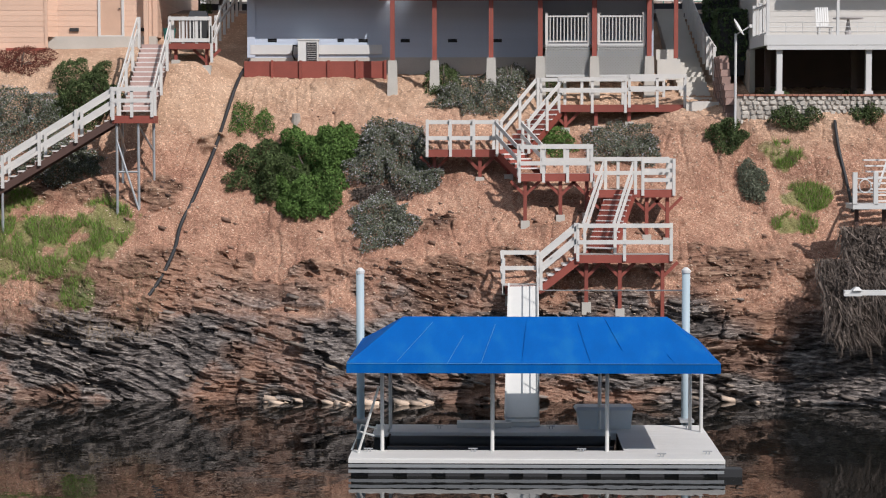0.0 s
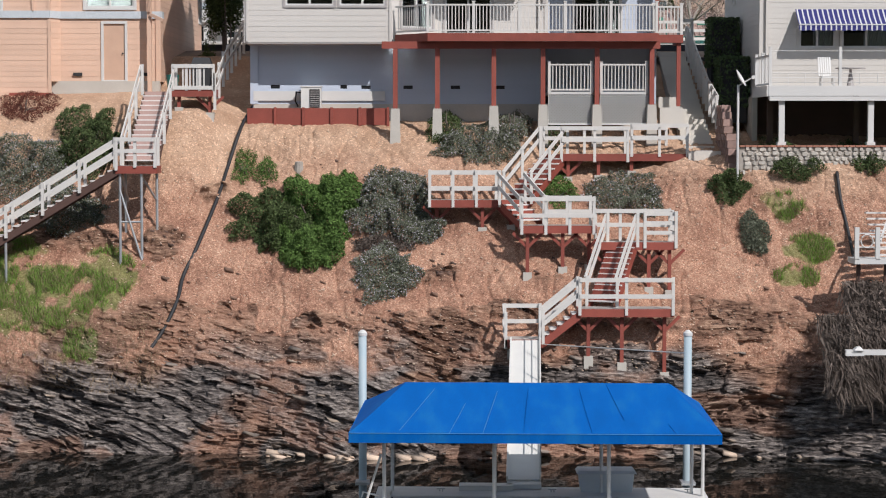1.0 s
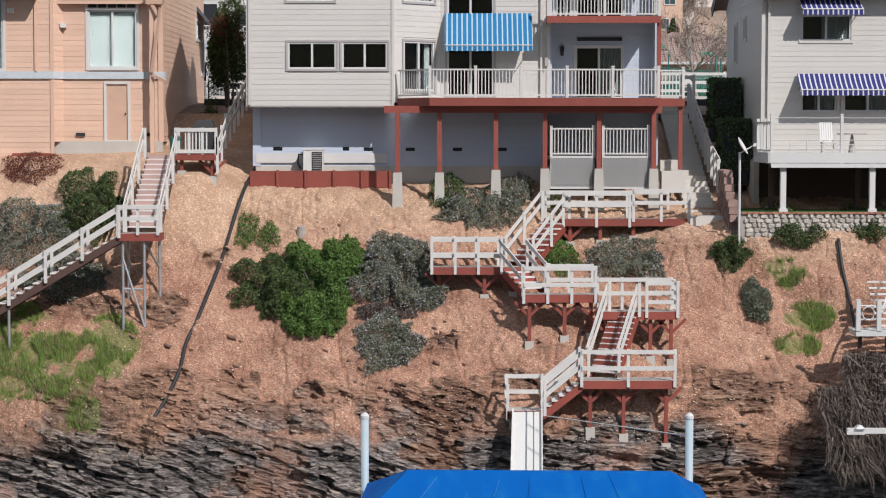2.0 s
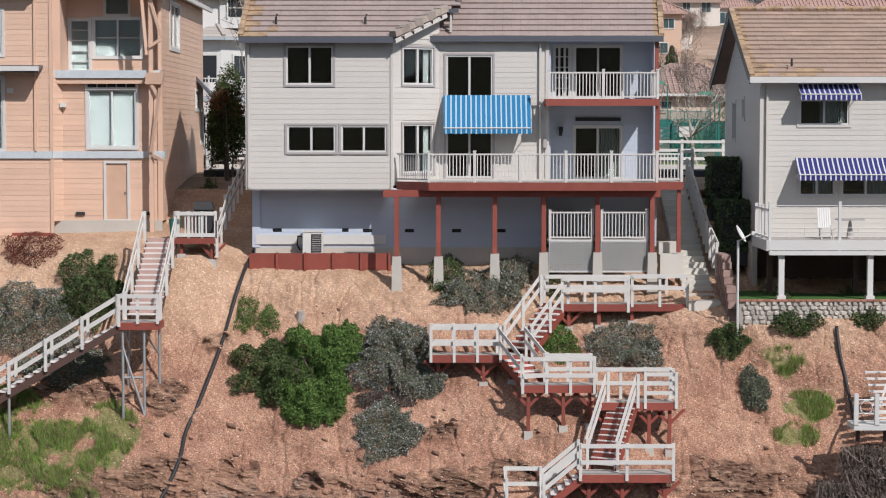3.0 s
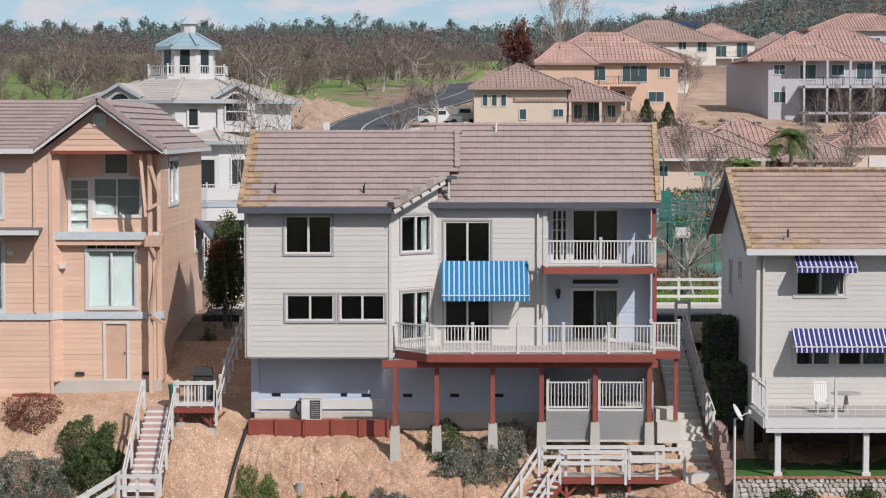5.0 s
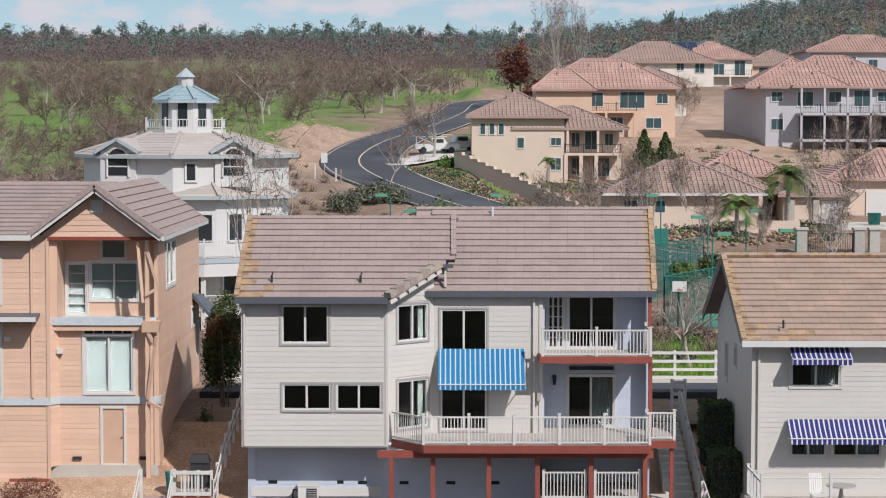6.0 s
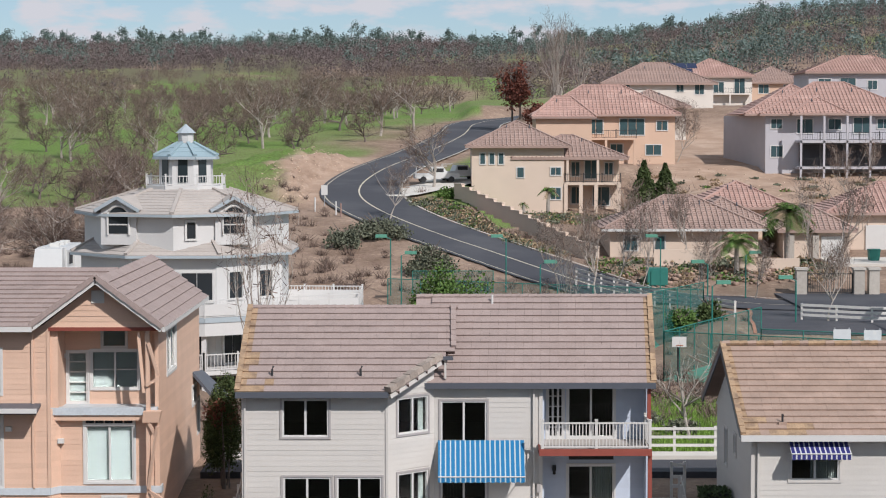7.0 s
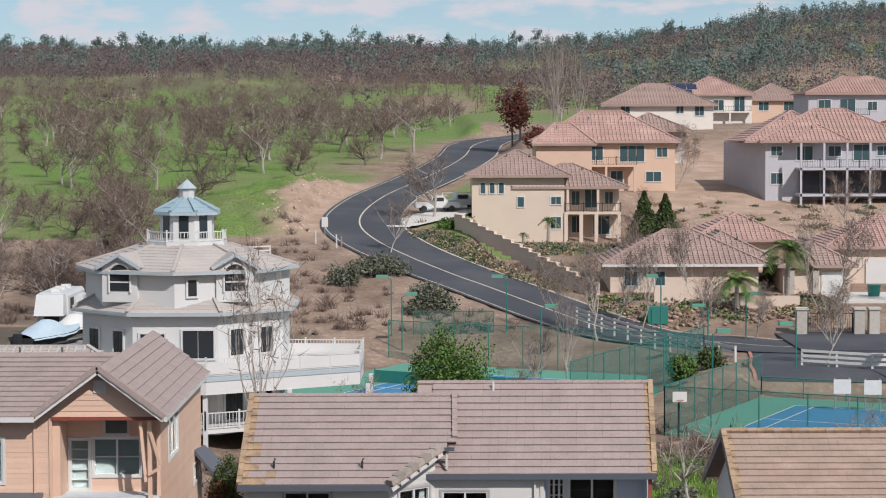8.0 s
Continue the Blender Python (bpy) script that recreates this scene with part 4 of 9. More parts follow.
# ---- the pale house in the middle ----
def main_house():
    H = thing("house", (0, 78, 11.4), "pale grey lap-sided house on a slope with tiled roof and decks", "house")
    f = front(76.2)
    wins = [(-6.0, -4.24, 17.66, 19.1), (-5.97, -4.16, 15.14, 16.14), (-3.95, -2.25, 15.14, 16.14)]
    wall(H, f, -7.48, -2.04, 13.77, 19.35, wins, SIDING)
    for i, q in enumerate(wins):
        window(H, f, *q, 2, TAUPE)
    part("corner_board", Shape().box(-7.52, -7.4, 76.15, 76.3, 13.74, 19.35), SIDING, H)
    part("corner_board", Shape().box(-2.1, -2.0, 76.14, 76.22, 13.74, 19.35), SIDING, H)
    part("soffit", Shape().box(-7.48, -2.04, 76.2, 77.7, 13.72, 13.77), TAUPE, H)
    part("wall", Shape().box(-7.48, -7.34, 76.34, 86, 13.77, 19.6), SIDING, H)
    # angled bay
    ang = math.degrees(math.atan2(1.6, 1.75))
    mb = turned(-2.04, 76.2, ang)
    L = math.hypot(1.6, 1.75)
    bw = [(0.5, 2.05, 17.68, 19.08), (0.5, 2.05, 14.35, 16.2)]
    wall(H, mb, 0.02, L, 13.9, 19.4, bw, SIDING)
    gable(H, mb, 0.02, L, 19.4, L, 20.45, SIDING)
    for q in bw:
        window(H, mb, *q, 2, TAUPE, curtain=0.2)
    # recessed middle wall
    f2 = front(77.8)
    w2 = [(-0.02, 1.75, 17.2, 18.82), (-0.02, 1.75, 14.15, 16.15)]
    wall(H, f2, -0.29, 3.83, 14.0, 19.55, w2, SIDING)
    for q in w2:
        window(H, f2, *q, 2, TAUPE)
    part("corner_board", Shape().box(3.76, 3.9, 77.74, 77.9, 14.0, 19.55), SIDING, H)
    part("downspout", Shape().box(3.52, 3.6, 77.66, 77.74, 14.05, 19.4), SIDING, H)
    # balcony recess
    f3 = front(79.2)
    w3 = [(4.95, 6.78, 17.18, 19.22), (4.16, 4.78, 17.18, 19.22), (4.95, 6.78, 14.1, 16.1)]
    # recess walls take the siding colour with shade mixed in
    wall(H, f3, 3.9, 8.05, 14.0, 19.55, w3, SIDING_SHADED)
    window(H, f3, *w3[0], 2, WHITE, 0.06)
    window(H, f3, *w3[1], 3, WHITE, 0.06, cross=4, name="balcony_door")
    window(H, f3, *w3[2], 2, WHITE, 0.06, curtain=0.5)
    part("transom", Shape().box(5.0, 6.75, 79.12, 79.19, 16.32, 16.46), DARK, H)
    part("wall", Shape().box(3.83, 3.97, 77.9, 79.2, 14.0, 19.55), SIDING_SHADED, H)
    part("wall", Shape().box(7.95, 8.09, 78.4, 86, 11.5, 19.6), SIDING_SHADED, H)
    part("balcony_floor", Shape().box(3.8, 7.98, 76.55, 79.2, 16.98, 17.12), DECKWOOD, H)
    part("balcony_beam", Shape().box(3.78, 7.98, 76.5, 76.56, 16.88, 17.14).box(3.72, 3.78, 76.5, 79.2, 16.88, 17.14), REDWOOD, H)
    baluster_rail(H, (3.84, 76.6, 17.12), (7.92, 76.6, 17.12), 1.0, RAILW, 2.04)
    baluster_rail(H, (7.92, 76.6, 17.12), (7.92, 78.4, 17.12), 1.0, RAILW, 1.8, ends=(False, True))
    part("post", Shape().box(7.85, 8.0, 76.62, 76.77, 14.05, 17.0), REDWOOD, H)
    part("post", Shape().box(7.92, 8.06, 77.66, 77.8, 17.12, 19.42), REDWOOD, H)
    part("wall_lamp", Shape().box(4.35, 4.5, 79.0, 79.16, 15.9, 16.1).tube([(4.42, 79.05, 15.75), (4.42, 79.05, 15.92)], 0.06), DARK, H)
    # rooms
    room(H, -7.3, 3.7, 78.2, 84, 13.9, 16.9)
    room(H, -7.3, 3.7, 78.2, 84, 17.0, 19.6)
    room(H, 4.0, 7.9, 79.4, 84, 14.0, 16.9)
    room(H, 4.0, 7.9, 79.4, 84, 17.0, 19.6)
    part("back_wall", Shape().box(-7.34, 7.95, 86, 86.2, 13.0, 19.6), SIDING, H)
    # lower storey
    f4 = front(77.62)
    vents = [(-6.65, -6.3, 12.08, 12.22), (-4.0, -3.75, 12.08, 12.22), (-3.2, -2.85, 12.06, 12.2), (-1.6, -1.25, 12.06, 12.2), (0.2, 0.55, 12.06, 12.2), (1.9, 2.25, 12.06, 12.2)]
    # under-deck wall, its bluish shade put into the colour
    wall(H, f4, -7.36, 3.7, 11.5, 13.75, vents, SIDING_SHADED, 0.19)
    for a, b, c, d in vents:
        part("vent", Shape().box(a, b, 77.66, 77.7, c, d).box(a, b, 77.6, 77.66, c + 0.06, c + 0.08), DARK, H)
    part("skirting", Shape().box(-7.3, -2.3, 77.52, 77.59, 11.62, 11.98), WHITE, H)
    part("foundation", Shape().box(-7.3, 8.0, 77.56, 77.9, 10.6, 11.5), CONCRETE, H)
    part("corner_board", Shape().box(-7.42, -7.12, 77.54, 77.6, 11.5, 13.74), SIDING_SHADED, H)
    part("wall", Shape().box(-7.36, -7.2, 77.76, 86, 10.9, 13.75), SIDING_SHADED, H)
    part("wall", Shape().box(3.7, 8.0, 79.3, 79.4, 10.9, 14.0), SIDING_SHADED, H)
    # roofs
    yel = lambda x, y, r: x < 0.45 or (y < 2.6 and r.random() < 1.0 - x / 1.9 - y * 0.18)
    s1 = Vector((0.1, 4.55, 2.78))
    cut = lambda x, y: x < 5.85 + max(0, y) * 0.93 * 0.95 or y > 2.35
    tile_roof(H, (-7.68, 75.85, 19.4), (1, 0, 0), s1, 8.16, s1.length, ROOF, cut, count=150, edge_mat=ROOFY, edge=yel)
    s2 = Vector((0.26, 4.4, 2.98))
    yel2 = lambda x, y, r: x > 8.5
    tile_roof(H, (-0.62, 77.6, 19.5), (1, 0, 0), s2, 8.85, s2.length, ROOF, None, count=150, edge_mat=ROOFY, edge=yel2)
    part("roof", Shape().slab([(0.48, 80.4, 22.16), (-7.58, 80.4, 22.16), (-7.5, 86.4, 19.2), (0.48, 86.4, 19.2)], 0.1), ROOF, H)
    part("roof", Shape().slab([(8.46, 82.0, 22.46), (-1.0, 82.0, 22.46), (-1.0, 87.0, 19.3), (8.46, 87.0, 19.3)], 0.1), ROOF, H)
    part("roof", Shape().slab([(-1.0, 80.4, 21.38), (0.6, 80.4, 21.38), (0.6, 82.0, 22.46), (-1.0, 82.0, 22.46)], 0.1), ROOF, H)
    rake(H, (-7.66, 75.85, 19.46), (-7.56, 80.4, 22.24), ROOFY, 0.2, 14)
    rake(H, (8.16, 77.6, 19.56), (8.42, 82.0, 22.54), ROOFY, 0.2, 13)
    rake(H, (0.48, 78.1, 20.86), (0.48, 80.4, 22.26), ROOF, 0.2, 8)
    rake(H, (-2.0, 75.66, 19.5), (-0.1, 77.58, 20.56), ROOFD, 0.34, 8)
    part("fascia", Shape().beam((-1.9, 75.62, 19.26), (0.0, 77.54, 20.32), 0.05, 0.16), SIDING, H)
    for i in range(24):
        part("ridge_tile", Shape().tube([(-7.6 + i * 0.345, 80.4, 22.2), (-7.26 + i * 0.345, 80.4, 22.22)], 0.11, 6), ROOF, H)
    for i in range(27):
        part("ridge_tile", Shape().tube([(-1.0 + i * 0.349, 82.0, 22.5), (-0.66 + i * 0.349, 82.0, 22.52)], 0.11, 6), ROOF, H)
    part("gutter", Shape().box(-7.72, -1.98, 75.68, 75.84, 19.2, 19.42).box(-7.72, -1.98, 75.84, 76.19, 19.28, 19.32), GUTTER, H)
    part("gutter", Shape().box(-0.64, 8.22, 77.44, 77.6, 19.32, 19.54).box(-0.64, 8.22, 77.6, 77.85, 19.38, 19.42), GUTTER, H)
    part("gutter", Shape().box(-0.5, 0.45, 77.5, 77.64, 20.42, 20.56), GUTTER, H)
    part("ceiling", Shape().box(3.83, 8.09, 77.64, 79.3, 19.43, 19.49), SIDING_SHADED, H)
    part("downspout", Shape().box(0.12, 0.2, 77.6, 77.68, 19.7, 20.42).box(-7.44, -7.36, 76.08, 76.14, 13.8, 19.3), SIDING, H)
    for x in (-6.4, -3.05):
        v = part("roof_vent", Shape().box(x - 0.16, x + 0.16, 76.5, 76.9, 19.72, 19.92), ROOF, H)
        part("pipe", Shape().tube([(x, 76.6, 19.85), (x, 76.6, 20.18), (x + 0.05, 76.55, 20.3)], 0.045), DARK, v)
    part("pipe", Shape().tube([(2.05, 81.6, 22.1), (2.05, 81.6, 22.6)], 0.05), WHITE, H)
    part("conduit", Shape().box(3.68, 3.82, 77.55, 77.7, 15.3, 15.62), TAUPE, H)
    # deck
    D = part("deck", Shape().prism([(-1.86, 76.2), (-0.65, 74.67), (7.72, 74.67), (7.72, 75.9), (8.78, 75.9), (8.78, 79.2), (-0.29, 79.2), (-0.29, 77.8)], 13.93, 14.05), DECKWOOD, H)
    for a, b in [((-1.86, 76.15), (-0.65, 74.63)), ((-0.65, 74.63), (7.74, 74.63)), ((7.74, 74.63), (7.74, 75.86)), ((7.74, 75.86), (8.8, 75.86)), ((8.8, 75.86), (8.8, 79))]:
        part("fascia", Shape().beam((*a, 13.9), (*b, 13.9), 0.05, 0.3), REDWOOD, D)
    part("beam", Shape().box(-2.35, 7.9, 75.1, 75.3, 13.5, 13.76), REDWOOD, D)
    baluster_rail(H, (-1.84, 76.1, 14.05), (-0.65, 74.72, 14.05), 1.03, RAILW, 2.0, ends=(False, True))
    baluster_rail(H, (-0.65, 74.72, 14.05), (7.72, 74.72, 14.05), 1.03, RAILW, 1.67, ends=(False, True))
    baluster_rail(H, (7.72, 74.72, 14.05), (7.72, 75.92, 14.05), 1.03, RAILW, 2.0, ends=(False, True))
    baluster_rail(H, (7.72, 75.92, 14.05), (8.76, 75.92, 14.05), 1.03, RAILW, 2.0, ends=(False, True))
    for x, zb, zp in [(-1.85, 11.3, 10.2), (-0.3, 11.3, 10.2), (1.78, 11.4, 10.3), (3.59, 11.45, 10.3), (5.58, 11.45, 10.3), (7.6, 11.45, 10.3)]:
        p = part("post", Shape().box(x - 0.085, x + 0.085, 75.11, 75.29, zb, 13.5), REDWOOD, D)
        part("pier", Shape().prism([(x - 0.2, 75.0), (x + 0.2, 75.0), (x + 0.2, 75.4), (x - 0.2, 75.4)], zp - 0.4, zb, [(x - 0.16, 75.04), (x + 0.16, 75.04), (x + 0.16, 75.36), (x - 0.16, 75.36)]), CONCRETE, p)
    part("post", Shape().box(8.6, 8.75, 75.95, 76.1, 11.4, 13.75), REDWOOD, D)
    # lattice-faced bay below the deck
    for a, b in ((3.8, 5.42), (5.72, 7.45)):
        la = Shape()
        for i in range(int((b - a + 1.1) / 0.12)):
            for s in (1, -1):
                x0 = a - 1.1 + i * 0.12 if s > 0 else a + i * 0.12
                t0, t1 = max(0, (a - x0) * s) if s > 0 else max(0, x0 - b), min(1.1, (b - x0)) if s > 0 else min(1.1, x0 - a)
                if t1 > t0:
                    la.beam((x0 + s * t0, 75.3, 10.74 + t0), (x0 + s * t1, 75.3, 10.74 + t1), 0.058, 0.012, (0, 1, 0))
        part("lattice_panel", la.box(a, b, 75.28, 75.33, 11.84, 11.92).box(a, b, 75.28, 75.33, 10.7, 10.76), WHITE, H)
        baluster_rail(H, (a + 0.03, 75.34, 11.9), (b - 0.03, 75.34, 11.9), 1.02, RAILW, 2.5)
    part("landing", Shape().box(3.75, 7.5, 75.36, 79.2, 11.8, 11.9), DECKWOOD, H)
    return H


main_house()

# retaining planks, condenser and awning at the house
P = thing("retaining_wall", (-4.8, 77.0, 10.9), "low retaining wall of red-stained planks holding pale soil", "retaining wall")
for i in range(5):
    part("plank", Shape().box(-7.45 + i * 1.06, -6.41 + i * 1.06, 76.62, 76.68, 10.7, 11.33), REDWOOD, P)
    part("stake", Shape().box(-7.45 + i * 1.06 + 1.0, -7.45 + i * 1.06 + 1.1, 76.54, 76.62, 10.5, 11.36), REDWOOD, P)
part("soil", Shape().box(-7.45, -2.2, 76.68, 77.56, 10.6, 11.27), BANK, P)
AC = thing("air_conditioner", (-5.05, 77.15, 11.27), "pale outdoor air conditioner on the planter soil", "air conditioner")
part("casing", Shape().prism([(-5.45, 76.85), (-4.7, 76.85), (-4.7, 77.45), (-5.45, 77.45)], 11.3, 12.12), PLASTIC, AC)
part("grille", Shape().box(-5.12, -4.74, 76.82, 76.86, 11.36, 12.04), DARK, AC)
for i in range(9):
    part("slat", Shape().box(-5.1, -4.76, 76.8, 76.83, 11.4 + i * 0.07, 11.42 + i * 0.07), TAUPE, AC)
part("lid", Shape().prism([(-5.48, 76.82), (-4.67, 76.82), (-4.67, 77.48), (-5.48, 77.48)], 12.12, 12.17), PLASTIC, AC)
part("hose", Shape().tube([(-5.4, 77.1, 11.9), (-5.65, 77.2, 11.95), (-5.7, 77.4, 11.6), (-5.6, 77.5, 11.4)], 0.03), DARK, AC)


def awning(x0, x1, ztop, zbot, ytop, ybot, mat, label, arms=True):
    A = thing("awning", (x0, ytop, zbot), label, "awning")
    n = 24
    v = []
    for i in range(n + 1):
        x = x0 + (x1 - x0) * i / n
        for k in range(5):
            t = k / 4
            v.append((x, ytop + (ybot - ytop) * t, ztop + (zbot - ztop) * t - 0.05 * math.sin(math.pi * t)))
    sh = Shape().add(v, [(i * 5 + k, i * 5 + k + 1, (i + 1) * 5 + k + 1, (i + 1) * 5 + k) for i in range(n) for k in range(4)])
    part("canopy", sh, mat, A)
    vv = []
    for i in range(n + 1):
        x = x0 + (x1 - x0) * i / n
        vv += [(x, ybot, zbot), (x, ybot - 0.01, zbot - 0.2 - 0.03 * (i % 2))]
    part("valance", Shape().add(vv, [(2 * i, 2 * i + 1, 2 * i + 3, 2 * i + 2) for i in range(n)]), mat, A)
    part("front_bar", Shape().tube([(x0, ybot, zbot), (x1, ybot, zbot)], 0.025, 6), WHITE, A)
    for x in (x0 + 0.05, x1 - 0.05):
        part("arm", Shape().tube([(x, ytop, zbot - 0.1), (x, ybot, zbot)], 0.02, 6), WHITE, A)
    return A


awning(-0.12, 3.2, 17.3, 16.05, 77.72, 76.7, BLUEAWN, "blue and white striped canvas awning over a sliding door")


# ---- the peach house ----
def peach_house():
    H = thing("house", (-14, 82, 11.7), "peach lap-sided three-storey house with balconies torn off", "house")
    fa = front(79.6)
    wa = [(-18.7, -17.33, 15.2, 18.0), (-18.7, -17.33, 18.9, 20.6)]
    wall(H, fa, -24, -15.42, 11.75, 21.55, wa, PEACH, 0.21)
    for q in wa:
        window(H, fa, *q, 2, WHITE, 0.1, BLIND)
    mb = turned(-15.42, 79.6, math.degrees(math.atan2(0.5, 0.32)))
    wall(H, mb, 0.01, 0.59, 12.4, 18.25, [], PEACH, 0.21)
    fb = front(80.1)
    wb = [(-14.1, -12.2, 15.3, 17.55), (-13.42, -12.55, 12.44, 14.68)]
    wall(H, fb, -15.1, -11.2, 12.4, 18.25, wb, PEACH, 0.21)
    window(H, fb, *wb[0], 2, WHITE, 0.1, BLIND)
    tr_ = part("transom", border(Shape(), -14.2, -12.1, 17.55, 17.95, 0.09, 80.0, 80.08, None), WHITE, H)
    for i in range(5):
        part("pane", Shape().box(-14.08 + i * 0.38, -13.76 + i * 0.38, 80.04, 80.07, 17.64, 17.86), DARK, tr_)
    d = part("door", border(Shape(), -13.5, -12.47, 12.36, 14.76, 0.1, 80.03, 80.2, None), WHITE, H)
    part("door_leaf", Shape().box(-13.4, -12.57, 80.1, 80.16, 12.46, 14.66), material("tan_door", (0.54, 0.355, 0.255), 0.7, 0.08), d)
    part("door_handle", Shape().tube([(-12.66, 80.04, 13.5), (-12.66, 80.1, 13.5)], 0.03), DARK, d)
    fc = front(81.3)
    wc = [(-14.05, -12.15, 18.86, 20.4), (-13.62, -12.62, 20.52, 21.4), (-15.0, -14.2, 18.3, 20.35)]
    wall(H, fc, -15.1, -11.2, 18.25, 21.5, wc, PEACH, 0.21)
    window(H, fc, *wc[0], 2, WHITE, 0.07, BLIND, cross=1)
    window(H, fc, *wc[1], 1, WHITE, 0.045, CURTAIN)
    window(H, fc, *wc[2], 1, WHITE, 0.07, BLIND, name="balcony_door", cross=4)
    part("wall", Shape().box(-15.42, -15.1, 79.75, 81.3, 18.25, 21.5), PEACH, H)
    part("balcony_floor", Shape().box(-15.42, -11.2, 80.0, 81.3, 18.12, 18.25), WRAP, H)
    g = gable(H, fa, -15.75, -11.15, 21.5, -13.47, 23.25, PEACH, 0.21)
    part("gable_vent", border(Shape(), -13.72, -13.22, 22.45, 22.95, 0.07, 79.52, 79.6, None).box(-13.65, -13.29, 79.55, 79.57, 22.52, 22.88), WHITE, H)
    part("header", Shape().box(-15.42, -11.1, 79.52, 79.75, 21.36, 21.5), REDWOOD, H)
    part("soffit", Shape().box(-15.4, -11.15, 79.75, 81.3, 21.44, 21.5), PEACH, H)
    # side
    fr = facing_right(-11.2, 80.1)
    wr = [(2.4, 5.2, 19.3, 21.1), (10.6, 12.0, 16.9, 17.7), (12.4, 13.3, 15.4, 16.9)]
    wall(H, fr, 0.02, 13.5, 12.4, 21.5, wr, PEACH, 0.21)
    window(H, fr, *wr[0], 2, WHITE, 0.12, cross=0)
    window(H, fr, *wr[1], 2, WHITE, 0.1)
    window(H, fr, *wr[2], 1, WHITE, 0.1)
    part("wall", Shape().box(-24, -11.35, 93.5, 93.7, 12, 21.5).box(-24.1, -24, 79.6, 93.5, 11.7, 21.5), PEACH, H)
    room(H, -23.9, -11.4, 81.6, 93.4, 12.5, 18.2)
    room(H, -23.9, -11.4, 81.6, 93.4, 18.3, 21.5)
    part("corner_board", Shape().box(-11.36, -11.16, 80.03, 80.2, 12.4, 18.2).box(-15.5, -15.38, 79.54, 79.64, 11.75, 21.5), PEACH, H)
    part("foundation", Shape().box(-15.45, -11.2, 79.95, 80.3, 11.2, 12.42).box(-24, -15.4, 79.55, 79.9, 10.9, 11.78), CONCRETE, H)
    part("plank", Shape().box(-17.0, -15.45, 79.45, 79.54, 11.6, 11.95), REDWOOD, H)
    part("house_wrap", Shape().box(-24, -15.42, 79.5, 79.56, 14.86, 15.14), WRAP, H)
    part("house_wrap", Shape().box(-15.1, -11.15, 80.0, 80.06, 14.86, 15.14).box(-11.16, -11.1, 80.0, 80.6, 14.86, 15.14), WRAP, H)
    part("house_wrap", Shape().beam((-15.42, 79.53, 15.0), (-15.1, 80.03, 15.0), 0.06, 0.28), WRAP, H)
    part("ledge", Shape().box(-15.55, -11.2, 79.72, 80.06, 18.0, 18.3), WRAP, H)
    part("ledge_beam", Shape().box(-15.4, -11.2, 79.8, 80.06, 17.78, 18.0), PEACH, H)
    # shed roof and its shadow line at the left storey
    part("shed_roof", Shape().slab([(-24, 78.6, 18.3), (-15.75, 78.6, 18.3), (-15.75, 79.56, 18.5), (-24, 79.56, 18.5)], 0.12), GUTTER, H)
    part("shed_gutter", Shape().box(-24, -15.72, 78.5, 78.6, 18.24, 18.42), WHITE, H)
    # column and broken timbers of the lost balconies
    part("post", Shape().box(-11.62, -11.46, 79.55, 79.71, 11.6, 21.4), PEACH, H)
    for a, b in [((-11.54, 79.5, 15.1), (-11.15, 79.3, 17.6)), ((-11.9, 79.6, 21.3), (-11.7, 79.6, 18.9)), ((-11.5, 79.5, 20.9), (-11.1, 79.4, 19.6)),
                 ((-11.5, 79.5, 15.0), (-10.95, 79.2, 14.75)), ((-11.6, 79.5, 19.2), (-11.1, 79.4, 19.5)), ((-11.6, 79.5, 17.9), (-11.2, 79.4, 17.2))]:
        part("timber", Shape().beam(a, b, 0.07, 0.12), PEACH, H)
    part("bracket", Shape().prism([(-11.75, 79.4), (-11.1, 79.4), (-11.1, 79.8), (-11.75, 79.8)], 17.75, 18.2, [(-11.7, 79.3), (-11.0, 79.3), (-11.0, 79.8), (-11.7, 79.8)]), PEACH, H)
    part("downspout", Shape().box(-16.1, -16.02, 79.5, 79.57, 15.1, 21.3), PEACH, H)
    for p in [(-15.05, 79.95, 16.95), (-15.2, 81.2, 20.2), (-17.0, 79.45, 17.5)]:
        part("wall_lamp", Shape().box(p[0] - 0.12, p[0] + 0.12, p[1] - 0.1, p[1] + 0.08, p[2] - 0.09, p[2] + 0.09), PLASTIC, H)
    part("vent", Shape().box(-14.6, -14.25, 80.0, 80.06, 12.62, 12.75), DARK, H)
    part("vent", Shape().box(-11.95, -11.6, 80.0, 80.06, 12.62, 12.75), DARK, H)
    # roofs
    r = Vector((-2.53, 0, 1.92))
    tile_roof(H, (-10.85, 79.05, 21.5), (0, 1, 0), r, 15.1, math.hypot(2.62, 1.95), ROOF, count=120)
    l = Vector((2.53, 0, 1.92))
    tile_roof(H, (-16.0, 79.05, 21.55), (0, 1, 0), l, 4.5, math.hypot(2.53, 1.9), ROOF, count=60)
    s = Vector((0, 5.3, 1.95))
    tile_roof(H, (-24.2, 78.95, 21.55), (1, 0, 0), s, 10.7, s.length, ROOF, lambda x, y: x < 8.2 + y * 0.5, count=120)
    part("roof", Shape().slab([(-13.4, 84.2, 23.45), (-24.2, 84.2, 23.45), (-24.2, 94, 21.4), (-13.4, 94, 21.4)], 0.1), ROOF, H)
